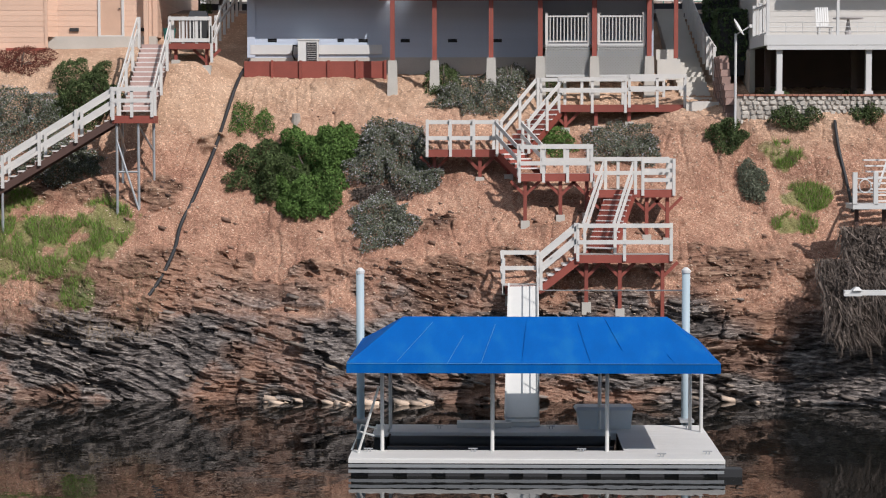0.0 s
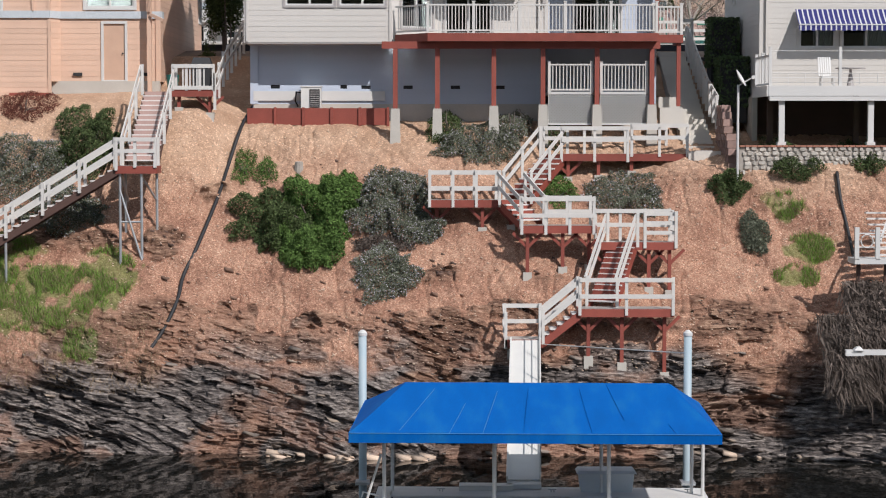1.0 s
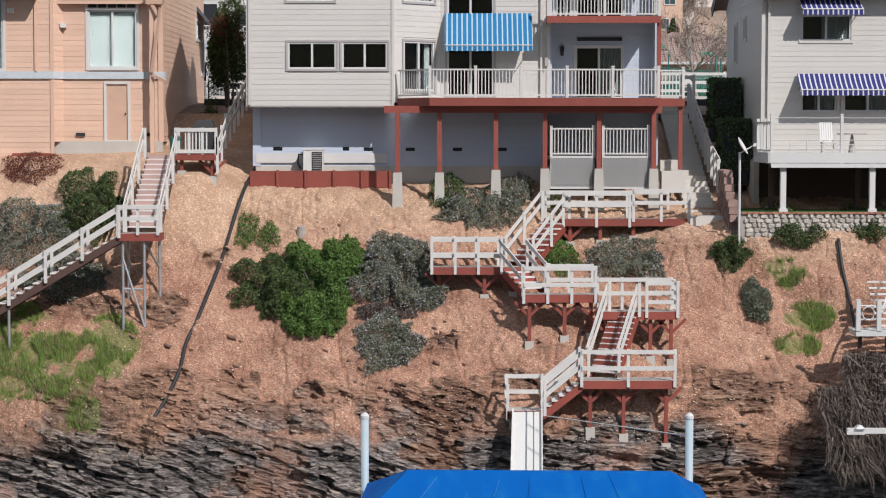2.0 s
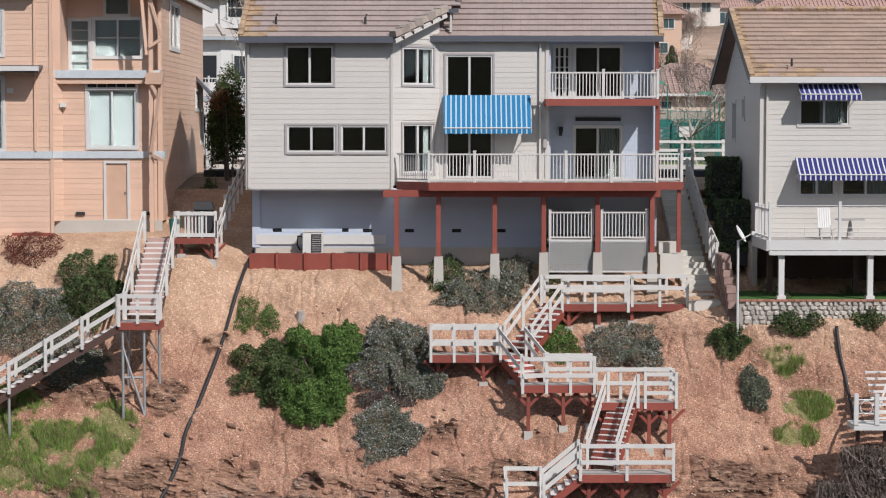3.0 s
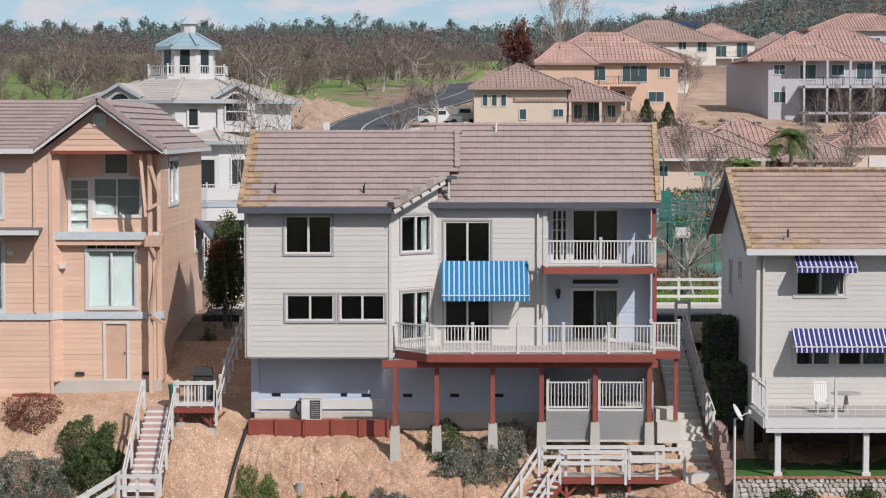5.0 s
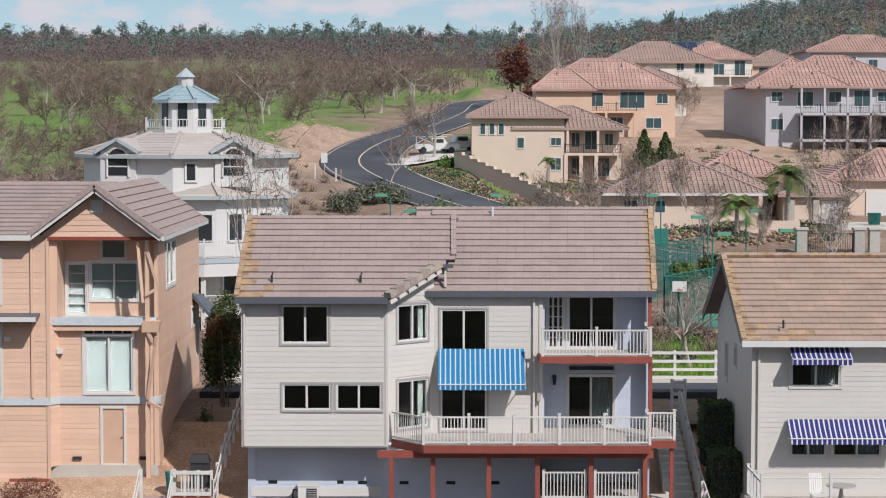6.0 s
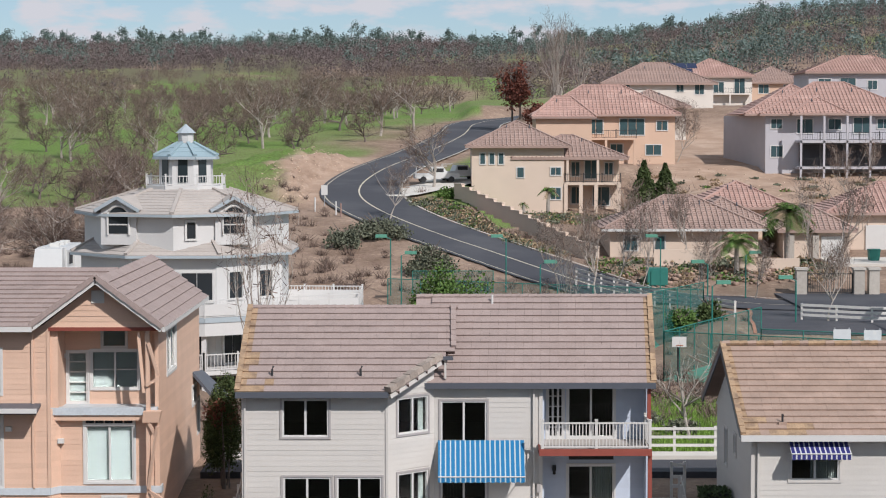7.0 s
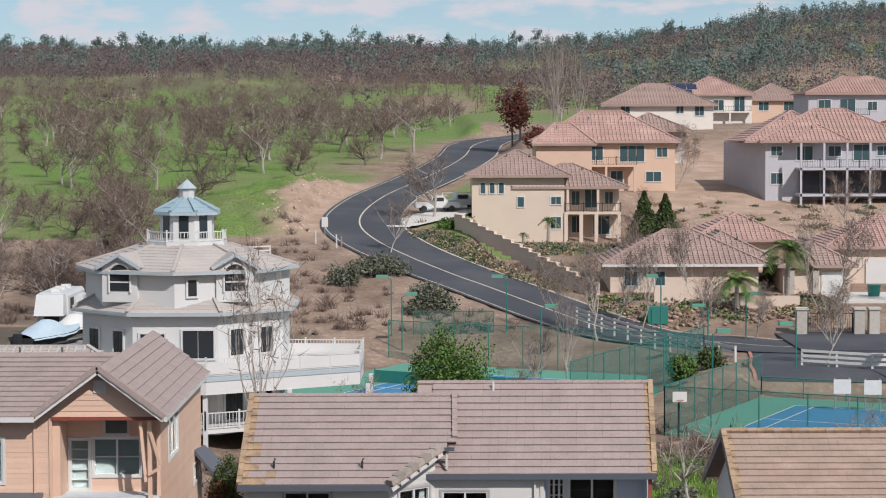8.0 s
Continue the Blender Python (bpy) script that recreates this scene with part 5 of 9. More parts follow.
    for a, b in [((-13.47, 79.0, 23.36), (-15.98, 79.0, 21.5)), ((-13.47, 79.0, 23.36), (-10.9, 79.0, 21.44))]:
        part("bargeboard", Shape().beam(a, b, 0.06, 0.2), WHITE, H)
        rake(H, (a[0], 79.05, a[2] + 0.16), (b[0], 79.05, b[2] + 0.16), ROOF, 0.3, 9)
    part("gutter", Shape().box(-24.2, -15.95, 78.86, 78.98, 21.38, 21.58), WHITE, H)
    part("gutter", Shape().box(-10.9, -10.78, 79.05, 94.1, 21.36, 21.56), WHITE, H)
    part("lean_to_roof", Shape().slab([(-10.1, 91.0, 17.1), (-9.7, 95.0, 16.6), (-11.2, 95.0, 18.0), (-11.2, 91.0, 18.4)], 0.12), GUTTER, H)


peach_house()


# ---- the cream house with navy awnings ----
def cream_house():
    H = thing("house", (15, 78, 10), "cream lap-sided house on posts with pinkish tiled roof", "house")
    f = front(75.3)
    wf = [(13.02, 14.85, 16.16, 17.1), (13.03, 14.35, 13.55, 14.3), (14.6, 16.4, 13.55, 14.3)]
    wall(H, f, 11.62, 22, 11.75, 17.7, wf, RWHITE, 0.19)
    for q in wf:
        window(H, f, *q, 2, RWHITE, 0.09, curtain=0.55)
    fl = facing_left(11.62, 85.0)
    wl = [(2.4, 3.1, 15.6, 17.1), (5.0, 5.6, 16.4, 17.2)]
    wall(H, fl, 0.0, 9.68, 11.75, 17.7, wl, RWHITE, 0.19)
    gable(H, fl, -0.4, 9.7, 17.7, 4.4, 20.35, RWHITE, 0.19)
    for q in wl:
        window(H, fl, *q, 1, RWHITE, 0.08)
    part("corner_board", Shape().box(11.55, 11.68, 75.22, 75.36, 11.75, 17.6), RWHITE, H)
    part("downspout", Shape().box(11.78, 11.86, 75.16, 75.24, 11.9, 17.6), RWHITE, H)
    part("wall", Shape().box(11.75, 22, 85, 85.2, 11, 17.7), RWHITE, H)
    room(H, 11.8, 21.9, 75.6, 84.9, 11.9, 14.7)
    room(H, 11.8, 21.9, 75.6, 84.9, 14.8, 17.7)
    s = Vector((0, 5.75, 2.75))
    yel = lambda x, y, r: x < 0.35 or (x < 2.6 and y < 0.9 and r.random() < 0.7)
    tile_roof(H, (11.15, 74.85, 17.88), (1, 0, 0), s, 11, s.length, ROOFR, count=300, edge_mat=ROOFY, edge=yel)
    part("roof", Shape().slab([(22.2, 80.58, 20.68), (11.15, 80.58, 20.68), (11.15, 86.2, 17.9), (22.2, 86.2, 17.9)], 0.1), ROOFR, H)
    rake(H, (11.2, 74.85, 17.95), (11.2, 80.58, 20.72), ROOFY, 0.2, 14)
    rake(H, (11.2, 80.6, 20.72), (11.2, 86.2, 17.95), ROOFR, 0.2, 14)
    part("bargeboard", Shape().beam((11.13, 74.85, 17.75), (11.13, 80.58, 20.5), 0.05, 0.22), GUTTER, H)
    part("bargeboard", Shape().beam((11.13, 80.58, 20.5), (11.13, 86.2, 17.75), 0.05, 0.22), GUTTER, H)
    for i in range(32):
        part("ridge_tile", Shape().tube([(11.15 + i * 0.345, 80.58, 20.74), (11.49 + i * 0.345, 80.58, 20.76)], 0.11, 6), ROOFY if i % 3 else ROOFR, H)
    part("gutter", Shape().box(11.1, 22, 74.68, 74.85, 17.7, 17.92).box(11.1, 22, 74.85, 75.3, 17.74, 17.8), WHITE, H)
    for x in (12.75, 17.9):
        v = part("roof_vent", Shape().box(x - 0.15, x + 0.15, 75.4, 75.75, 18.14, 18.32), ROOFR, H)
        part("pipe", Shape().tube([(x, 75.5, 18.3), (x, 75.5, 18.62)], 0.04), DARK, v)
    # deck on posts
    D = part("deck", Shape().box(11.4, 22, 71.95, 75.28, 11.9, 12.05), DECKWOOD, H)
    part("fascia", Shape().box(11.38, 22, 71.88, 71.95, 11.72, 12.08), WHITE, D)
    part("fascia", Shape().box(11.42, 22, 71.86, 71.9, 11.55, 11.7), WHITE, D)
    part("fascia", Shape().box(11.32, 11.4, 71.9, 75.28, 11.7, 12.08), WHITE, D)
    for x in (11.88, 15.03, 18.2):
        p = part("post", Shape().box(x - 0.1, x + 0.1, 72.0, 72.2, 9.9, 11.72), WHITE, D)
        part("foot", Shape().box(x - 0.15, x + 0.15, 71.95, 72.25, 9.95, 10.1), WHITE, p)
        # back posts coloured dark for the shade under the deck
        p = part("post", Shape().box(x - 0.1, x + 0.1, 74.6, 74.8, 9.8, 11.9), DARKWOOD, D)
    for x in (11.45, 13.92, 17.2):
        part("rail_post", Shape().box(x - 0.05, x + 0.05, 71.95, 72.05, 11.6, 13.45), WHITE, D)
    for x0, x1 in ((11.5, 13.87), (13.97, 17.15), (17.25, 20)):
        b = Shape()
        for z in (12.2, 12.36, 12.52, 13.3):
            b.tube([(x0, 72, z), (x1, 72, z)], 0.013, 5)
        n = int((x1 - x0) / 0.55)
        for i in range(n + 1):
            x = x0 + (x1 - x0) * i / n
            b.tube([(x, 72, 12.12), (x, 72, 12.52 if 0 < i < n else 13.3)], 0.012, 5)
        part("wire_rail", b, WHITE, D)
    baluster_rail(H, (11.45, 72.1, 12.05), (11.45, 75.2, 12.05), 1.1, WHITE, 1.6, 0.4, ends=(False, True))
    # rear wall in a dark colour that deepens the under-deck shade
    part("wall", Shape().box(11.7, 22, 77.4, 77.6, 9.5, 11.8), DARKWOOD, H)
    part("wall", Shape().box(11.5, 11.7, 76.5, 85, 9.5, 11.75), CONCRETE, H)


cream_house()
awning(12.93, 15.15, 17.66, 17.28, 75.2, 74.45, NAVYAWN, "small navy and white striped awning over an upper window")
awning(12.86, 17.2, 14.95, 14.35, 75.2, 74.35, NAVYAWN, "wide navy and white striped awning over lower windows")
# table and chairs on the deck
T = thing("patio_table", (14.6, 73.6, 12.05), "round dark patio table on the deck", "table")
part("tabletop", Shape().prism([(14.6 + 0.55 * math.cos(a * math.pi / 8), 73.6 + 0.55 * math.sin(a * math.pi / 8)) for a in range(16)], 12.72, 12.76), TAUPE, T)
part("base", Shape().tube([(14.6, 73.6, 12.05), (14.6, 73.6, 12.72)], [0.14, 0.04]), TAUPE, T)
C = thing("patio_chair", (13.75, 73.4, 12.05), "white slatted garden chair beside the table", "chair")
for i in range(6):
    part("slat", Shape().beam((13.5 + i * 0.08, 73.7, 12.45), (13.5 + i * 0.08, 73.95, 13.15), 0.06, 0.02), WHITE, C)
part("seat", Shape().box(13.48, 13.98, 73.2, 73.72, 12.4, 12.45), WHITE, C)
for x in (13.5, 13.93):
    for y in (73.23, 73.66):
        part("leg", Shape().box(x, x + 0.04, y, y + 0.04, 12.05, 12.4), WHITE, C)

# stone retaining wall with its lawn
SW = tagged(part("retaining_wall", Shape().box(10.35, 24, 71.78, 72.1, 8.6, 9.93), MORTAR), "retaining wall of pale round field stones with brick cap", "retaining wall")
rs = random.Random(4)
for r in range(6):
    x = 10.4 + rs.uniform(0, 0.15)
    while x < 16.6:
        w, h = rs.uniform(0.15, 0.33), 0.15
        cx, cz = x + w / 2, 9.02 + r * 0.165 + rs.uniform(-0.025, 0.025)
        k = 8
        ring = [(cx + (w / 2 - 0.015) * math.copysign(abs(math.cos(a)) ** 0.7, math.cos(a)) * rs.uniform(0.9, 1.06), cz + 0.092 * math.copysign(abs(math.sin(a)) ** 0.7, math.sin(a)) * rs.uniform(0.85, 1.0)) for a in (2 * math.pi * i / k + 0.2 for i in range(k))]
        top = [(cx + (p - cx) * 0.72, cz + (q - cz) * 0.72) for p, q in ring]
        v = [(p, 71.79, q) for p, q in ring] + [(p, 71.72 - rs.uniform(0, 0.02), q) for p, q in top]
        part("stone", Shape().add(v, [(i, (i + 1) % k, k + (i + 1) % k, k + i) for i in range(k)] + [tuple(range(k, 2 * k))]), STONE, SW)
        x += w
for i in range(30):
    part("brick", Shape().box(10.36 + i * 0.215, 10.36 + i * 0.215 + 0.2, 71.7, 71.92, 9.92, 9.985), BRICK, SW)
single("lawn", Shape().box(10.4, 24, 71.93, 77.5, 9.4, 9.97), LAWN, "short green lawn under the deck", "lawn", kind="structure")

# path, block wall, hedges and dish between the houses
W = thing("walkway", (9.3, 78, 9.6), "pale concrete steps climbing between two houses", "steps", kind="structure")
part("landing", Shape().box(8.78, 9.95, 73.55, 75.0, 9.2, 9.75), PAVING, W)
part("mat", Shape().box(9.05, 9.7, 73.75, 74.25, 9.75, 9.775), TAUPE, W)
for i in range(20):
    z = 9.93 + i * 0.2
    part("step", Shape().box(8.8, 9.9, 75.0 + i * 0.5, 75.5 + i * 0.5 + 0.04, z - 0.6, z), PAVING, W)
part("side_slab", Shape().box(7.95, 8.8, 75.6, 76.4, 10.6, 11.35), PAVING, W)
part("side_slab", Shape().box(8.0, 8.8, 76.6, 77.4, 10.9, 11.75), PAVING, W)
B = thing("block_wall", (10.2, 74, 9), "short retaining wall of rough reddish blocks beside the steps", "retaining wall")
for j in range(9):
    for i in range(8):
        y, z = 72.2 + i * 0.46 + 0.23 * (j % 2), 9.1 + j * 0.26
        if z < 9.9 + i * 0.35:
            part("block", Shape().prism([(10.02, y), (10.36, y), (10.36, y + 0.43), (10.05, y + 0.43)], z, z + 0.245, [(10.04, y + 0.01), (10.36, y), (10.36, y + 0.42), (10.06, y + 0.41)]), BLOCK, B)
F = thing("handrail", (10.1, 78, 11), "white painted board handrail climbing along the steps", "rail")
board_fence(F, [(10.05, 75.6, 10.7), (10.0, 78.2, 11.4), (9.95, 84.4, 13.7)], 1.1, RAILW, every=0.75, post=0.1)
DI = thing("satellite_dish", (10.27, 71.85, 9.2), "white satellite dish on a tall thin pole", "satellite dish")
part("pole", Shape().tube([(10.27, 71.6, 8.7), (10.27, 71.6, 12.1)], 0.045), WHITE, DI)
dsh = Shape()
rings = []
for k in range(5):
    r = 0.34 * k / 4
    rings.append([(r * math.cos(a), r * math.sin(a) * 1.0, 0.35 * r * r * 2) for a in (2 * math.pi * i / 14 for i in range(14))])
vv = [p for r in rings for p in r]
dsh.add(vv, [(k * 14 + i, k * 14 + (i + 1) % 14, (k + 1) * 14 + (i + 1) % 14, (k + 1) * 14 + i) for k in range(4) for i in range(14)], pose(10.3, 71.55, 12.3, 60, 0, 72))
part("reflector", dsh, WHITE, DI, smooth=True)
part("arm", Shape().tube([(10.3, 71.55, 12.08), (10.75, 71.45, 12.35)], 0.02), PLASTIC, DI)
part("receiver", Shape().box(10.72, 10.82, 71.4, 71.5, 12.3, 12.42), PLASTIC, DI)


# ---- stairs ----
def flight(parent, top, foot, width, mat=REDWOOD, rails=True, tread=None, h=1.0, sides=(1, 1), every=1.2):
    a, b = Vector(top), Vector(foot)
    flat = Vector((b.x - a.x, b.y - a.y, 0))
    d = flat.normalized()
    p = d.cross(Vector((0, 0, 1)))
    n = max(2, round((a.z - b.z) / 0.19))
    S = part("flight", Shape().beam(a + p * width / 2 - Vector((0, 0, 0.2)), b + p * width / 2 - Vector((0, 0, 0.14)), 0.05, 0.24), mat, parent)
    part("stringer", Shape().beam(a - p * width / 2 - Vector((0, 0, 0.2)), b - p * width / 2 - Vector((0, 0, 0.14)), 0.05, 0.24), mat, S)
    for i in range(n):
        q = a + flat * ((i + 0.5) / n) + Vector((0, 0, (b.z - a.z) * (i + 1) / (n + 1)))
        c = flat.length / n * 1.1
        t = Shape().beam(q - p * (width / 2 + 0.02), q + p * (width / 2 + 0.02), c, 0.045)
        part("tread", t, tread or TREAD, S)
        part("riser", Shape().beam(q - d * c * 0.45 - p * width / 2 + Vector((0, 0, 0.09)), q - d * c * 0.45 + p * width / 2 + Vector((0, 0, 0.09)), 0.02, 0.15), PINKWOOD if mat is DARKWOOD else mat, S)
    for k, on in zip((1, -1), sides):
        if rails and on:
            board_fence(parent, [a + p * k * (width / 2 + 0.08), b + p * k * (width / 2 + 0.08)], h, RAILW, every=every)


def platform(parent, x0, x1, y0, y1, z, posts, foot=None):
    P = part("platform", Shape().box(x0, x1, y0, y1, z - 0.07, z - 0.045), DARKWOOD, parent)
    n = max(2, round((y1 - y0) / 0.15))
    for i in range(n):
        part("deck_board", Shape().box(x0, x1, y0 + (y1 - y0) * i / n + 0.004, y0 + (y1 - y0) * (i + 1) / n - 0.004, z - 0.04, z), DECKWOOD, P)
    for s in (Shape().box(x0 - 0.04, x1 + 0.04, y0 - 0.05, y0, z - 0.26, z + 0.004), Shape().box(x0 - 0.05, x0, y0, y1, z - 0.26, z + 0.004), Shape().box(x1, x1 + 0.05, y0, y1, z - 0.26, z + 0.004)):
        part("rim", s, REDWOOD, P)
    for x, y in posts:
        g = bank_at(x, y)
        if g < z - 0.3:
            q = part("support", Shape().box(x - 0.06, x + 0.06, y - 0.06, y + 0.06, g - 0.3, z - 0.07), REDWOOD, P)
            part("footing", Shape().box(x - 0.15, x + 0.15, y - 0.15, y + 0.15, g - 0.3, g + 0.1), CONCRETE, q)
            if z - g > 0.9:
                for k in (-1, 1):
                    part("brace", Shape().beam((x, y, z - 0.75), (x + 0.5 * k, y, z - 0.25), 0.06, 0.1), REDWOOD, q)
    return P


def main_stairs():
    S = thing("staircase", (4, 70, 3.7), "zigzag wooden staircase with white board rails and red framing", "staircase")
    A, Bz, C, D, E, Fz = 9.65, 8.06, 7.26, 6.72, 4.66, 3.66
    platform(S, 4.25, 8.75, 73.75, 74.75, A, [(4.45, 73.9), (5.55, 73.9), (6.75, 73.9)])
    board_fence(S, [(4.2, 73.72, A - 0.3), (6.6, 73.72, A - 0.3)], 1.3, RAILW, (0.94, 0.62), every=1.2, foot=0.0)
    board_fence(S, [(6.74, 73.72, A - 0.1), (8.75, 73.72, A - 0.1)], 1.2, RAILW, (0.94, 0.58), every=1.1, foot=0.0)
    board_fence(S, [(3.6, 74.8, A - 0.1), (8.1, 74.8, A - 0.1)], 1.1, RAILW, (0.94, 0.6), every=1.5, foot=0.0)
    flight(S, (3.95, 74.2, A), (2.55, 71.9, Bz), 0.95)
    platform(S, -0.5, 2.6, 71.25, 72.15, Bz, [(-0.3, 71.7), (1.3, 71.4), (2.3, 71.4)])
    board_fence(S, [(1.9, 71.2, Bz - 0.25), (-0.55, 71.2, Bz - 0.25), (-0.55, 72.15, Bz - 0.25), (1.8, 72.15, Bz - 0.25)], 1.3, RAILW, (0.93, 0.5), every=0.85, foot=0.0)
    flight(S, (2.35, 71.3, Bz), (3.05, 70.1, C), 0.9)
    platform(S, 2.65, 5.1, 69.15, 70.1, C, [(2.8, 69.3), (4.0, 69.3), (4.9, 69.3)])
    board_fence(S, [(2.6, 69.1, C - 0.3), (5.05, 69.1, C - 0.3)], 1.3, RAILW, (0.93, 0.5), every=0.8, foot=0.0)
    board_fence(S, [(3.4, 70.12, C - 0.1), (5.0, 70.12, C - 0.1)], 1.1, RAILW, (0.93, 0.5), every=0.8, foot=0.0)
    platform(S, 5.15, 7.75, 68.75, 69.75, D, [(5.4, 68.9), (6.9, 68.9), (7.6, 68.9)])
    board_fence(S, [(5.15, 69.75, D), (7.7, 69.75, D)], 1.1, RAILW, (0.93, 0.5), every=0.85, foot=0.0)
    board_fence(S, [(7.8, 69.75, D - 0.2), (7.8, 68.7, D - 0.2), (6.75, 68.7, D - 0.2)], 1.25, RAILW, (0.93, 0.68, 0.42), every=0.9, foot=0.0, bw=0.13)
    flight(S, (6.0, 68.75, D), (5.2, 67.35, E), 0.95, sides=(1, 1))
    platform(S, 4.4, 7.45, 66.35, 67.4, E, [(4.7, 66.6), (5.8, 66.6), (7.2, 66.6)])
    board_fence(S, [(4.4, 66.3, E - 0.2), (7.45, 66.3, E - 0.2)], 1.25, RAILW, (0.93, 0.5), every=1.5, foot=0.0)
    flight(S, (4.4, 66.85, E), (3.2, 66.85, Fz), 0.95)
    platform(S, 2.0, 3.2, 66.3, 67.4, Fz, [(2.2, 67.0)])
    board_fence(S, [(3.15, 67.4, Fz - 0.1), (1.98, 67.4, Fz - 0.1), (1.98, 66.3, Fz - 0.3)], 1.2, RAILW, (0.93, 0.5), every=1.2, foot=0.0)


main_stairs()


def left_stairs():
    S = thing("staircase", (-11, 72, 6), "white-railed wooden staircase on galvanised steel posts", "staircase")
    Z = 9.25
    platform(S, -11.45, -10.1, 70.85, 72.0, Z, [])
    flight(S, (-10.65, 75.9, 11.95), (-10.78, 71.95, Z), 1.1, DARKWOOD, every=1.5)
    board_fence(S, [(-11.5, 70.8, Z - 0.05), (-10.1, 70.8, Z - 0.05)], 1.05, RAILW, (0.93, 0.55), every=0.75, foot=0.0)
    flight(S, (-11.45, 71.35, Z), (-16.6, 71.35, 6.1), 1.0, DARKWOOD, every=1.35)
    for x, y in ((-11.35, 70.95), (-10.6, 70.95), (-11.3, 71.9), (-10.2, 71.9)):
        g = bank_at(x, y)
        part("steel_post", Shape().tube([(x, y, g - 0.3), (x, y, Z - 0.2)], 0.05), GALV, S)
    for a, b in [((-11.35, 70.93, 8.4), (-10.55, 70.93, 5.8)), ((-11.35, 70.95, 7.3), (-10.6, 70.95, 7.3)), ((-11.3, 71.0, 8.9), (-11.2, 71.9, 8.0)), ((-10.6, 71.0, 8.9), (-10.2, 71.9, 8.0))]:
        part("steel_brace", Shape().tube([a, b], 0.04), GALV, S)
    for x in (-15.35,):
        g = bank_at(x, 70.9)
        part("steel_post", Shape().tube([(x, 70.9, g - 0.3), (x, 70.9, 6.75)], 0.05), GALV, S)
    platform(S, -10.1, -8.6, 75.6, 77.0, 12.0, [(-9.9, 75.8), (-8.75, 75.8)])
    board_fence(S, [(-10.1, 75.6, 11.95), (-8.6, 75.6, 11.95)], 1.0, RAILW, (0.92, 0.12), every=0.5, foot=0.0)
    for i in range(7):
        part("baluster", Shape().box(-9.75 + i * 0.13, -9.7 + i * 0.13, 75.56, 75.6, 12.1, 12.85), RAILW, S)
    board_fence(S, [(-8.55, 75.6, 11.4), (-8.5, 78.0, 12.3), (-8.3, 84, 13.8)], 1.2, RAILW, (0.93, 0.55), every=1.2)


left_stairs()
G = thing("barbecue", (-9.3, 77.6, 12.0), "black covered barbecue on the small deck", "barbecue")
part("lid", Shape().prism([(-9.65, 77.2), (-8.85, 77.2), (-8.85, 77.75), (-9.65, 77.75)], 12.95, 13.25, [(-9.55, 77.3), (-8.95, 77.3), (-8.95, 77.7), (-9.55, 77.7)]), BLACK, G)
part("body", Shape().box(-9.6, -8.9, 77.25, 77.7, 12.0, 12.95), DARK, G)
PI = thing("plastic_pot", (-10.3, 77.5, 12.0), "green plastic tub at the side of the peach house", "tub")
part("tub", Shape().tube([(-10.35, 77.4, 11.9), (-10.35, 77.4, 12.6)], [0.18, 0.24], 12), TEAL, PI)

# drain hose lying down the slope
hp = []
for x, z in [(-7.35, 11.5), (-7.6, 10.6), (-7.95, 9.2), (-8.2, 8.0), (-8.7, 6.4), (-9.1, 5.4), (-9.2, 4.6), (-9.6, 3.6), (-10.2, 2.7)]:
    hp.append((x, bank_on(x, z) - 0.06, z + 0.06))
single("drain_hose", Shape().tube([tuple(p) for p in smooth_line(hp, 5)], 0.065, 8), BLACK, "black corrugated drain hose lying down the slope", "hose", smooth=True)
hp = []
for x, z in [(13.75, 9.0), (13.8, 8.0), (13.95, 7.0), (14.0, 5.9)]:
    hp.append((x, bank_on(x, z) - 0.08, z + 0.05))
single("drain_pipe", Shape().tube([tuple(p) for p in smooth_line(hp, 4)], 0.06, 8), BLACK, "black drain pipe lying on stony soil", "pipe", smooth=True)

# white landing and float seen at the edge
L = thing("landing", (14.0, 66.6, 6.2), "white metal landing with round-cornered rails on the slope", "landing")
part("floor", Shape().box(13.35, 17, 66.2, 67.4, 6.15, 6.32), WHITE, L)
for x in (13.42, 14.1, 14.8):
    part("post", Shape().box(x - 0.07, x + 0.07, 66.2, 66.34, 6.3, 7.35), WHITE, L)
for z in (6.7, 7.15):
    part("rail", Shape().tube([(13.4, 66.27, z), (17, 66.27, z)], 0.025, 6), WHITE, L)
part("hoop", Shape().tube([(13.75 + 0.2 * math.cos(a * 0.628), 66.25, 6.9 + 0.22 * math.sin(a * 0.628)) for a in range(11)], 0.022, 6), WHITE, L)
part("rail", Shape().beam((14.2, 66.3, 6.9), (15.2, 68.6, 8.4), 0.05, 0.08), WHITE, L)
for i in range(8):
    part("tread", Shape().box(14.3, 15.6, 67.4 + i * 0.25, 67.65 + i * 0.25, 6.35 + i * 0.19, 6.4 + i * 0.19), TREAD, L)
part("support", Shape().box(13.5, 13.62, 66.6, 66.72, 3.8, 6.15), DARKWOOD, L)
part("support", Shape().box(14.4, 14.52, 66.6, 66.72, 3.8, 6.15), DARKWOOD, L)
R2 = thing("boat_lift_beam", (14.5, 60.6, 3.9), "white metal beam end of a neighbouring boat lift", "beam")
part("beam", Shape().box(11.98, 17, 60.5, 60.7, 3.8, 3.95), WHITE, R2)
part("beam_end", Shape().box(11.95, 12.5, 60.44, 60.49, 3.78, 3.86), WHITE, R2)
part("bracket", Shape().prism([(12.2, 60.4), (12.5, 60.4), (12.5, 60.7), (12.2, 60.7)], 3.95, 4.05, [(12.3, 60.45), (12.4, 60.45), (12.4, 60.65), (12.3, 60.65)]), WHITE, R2)
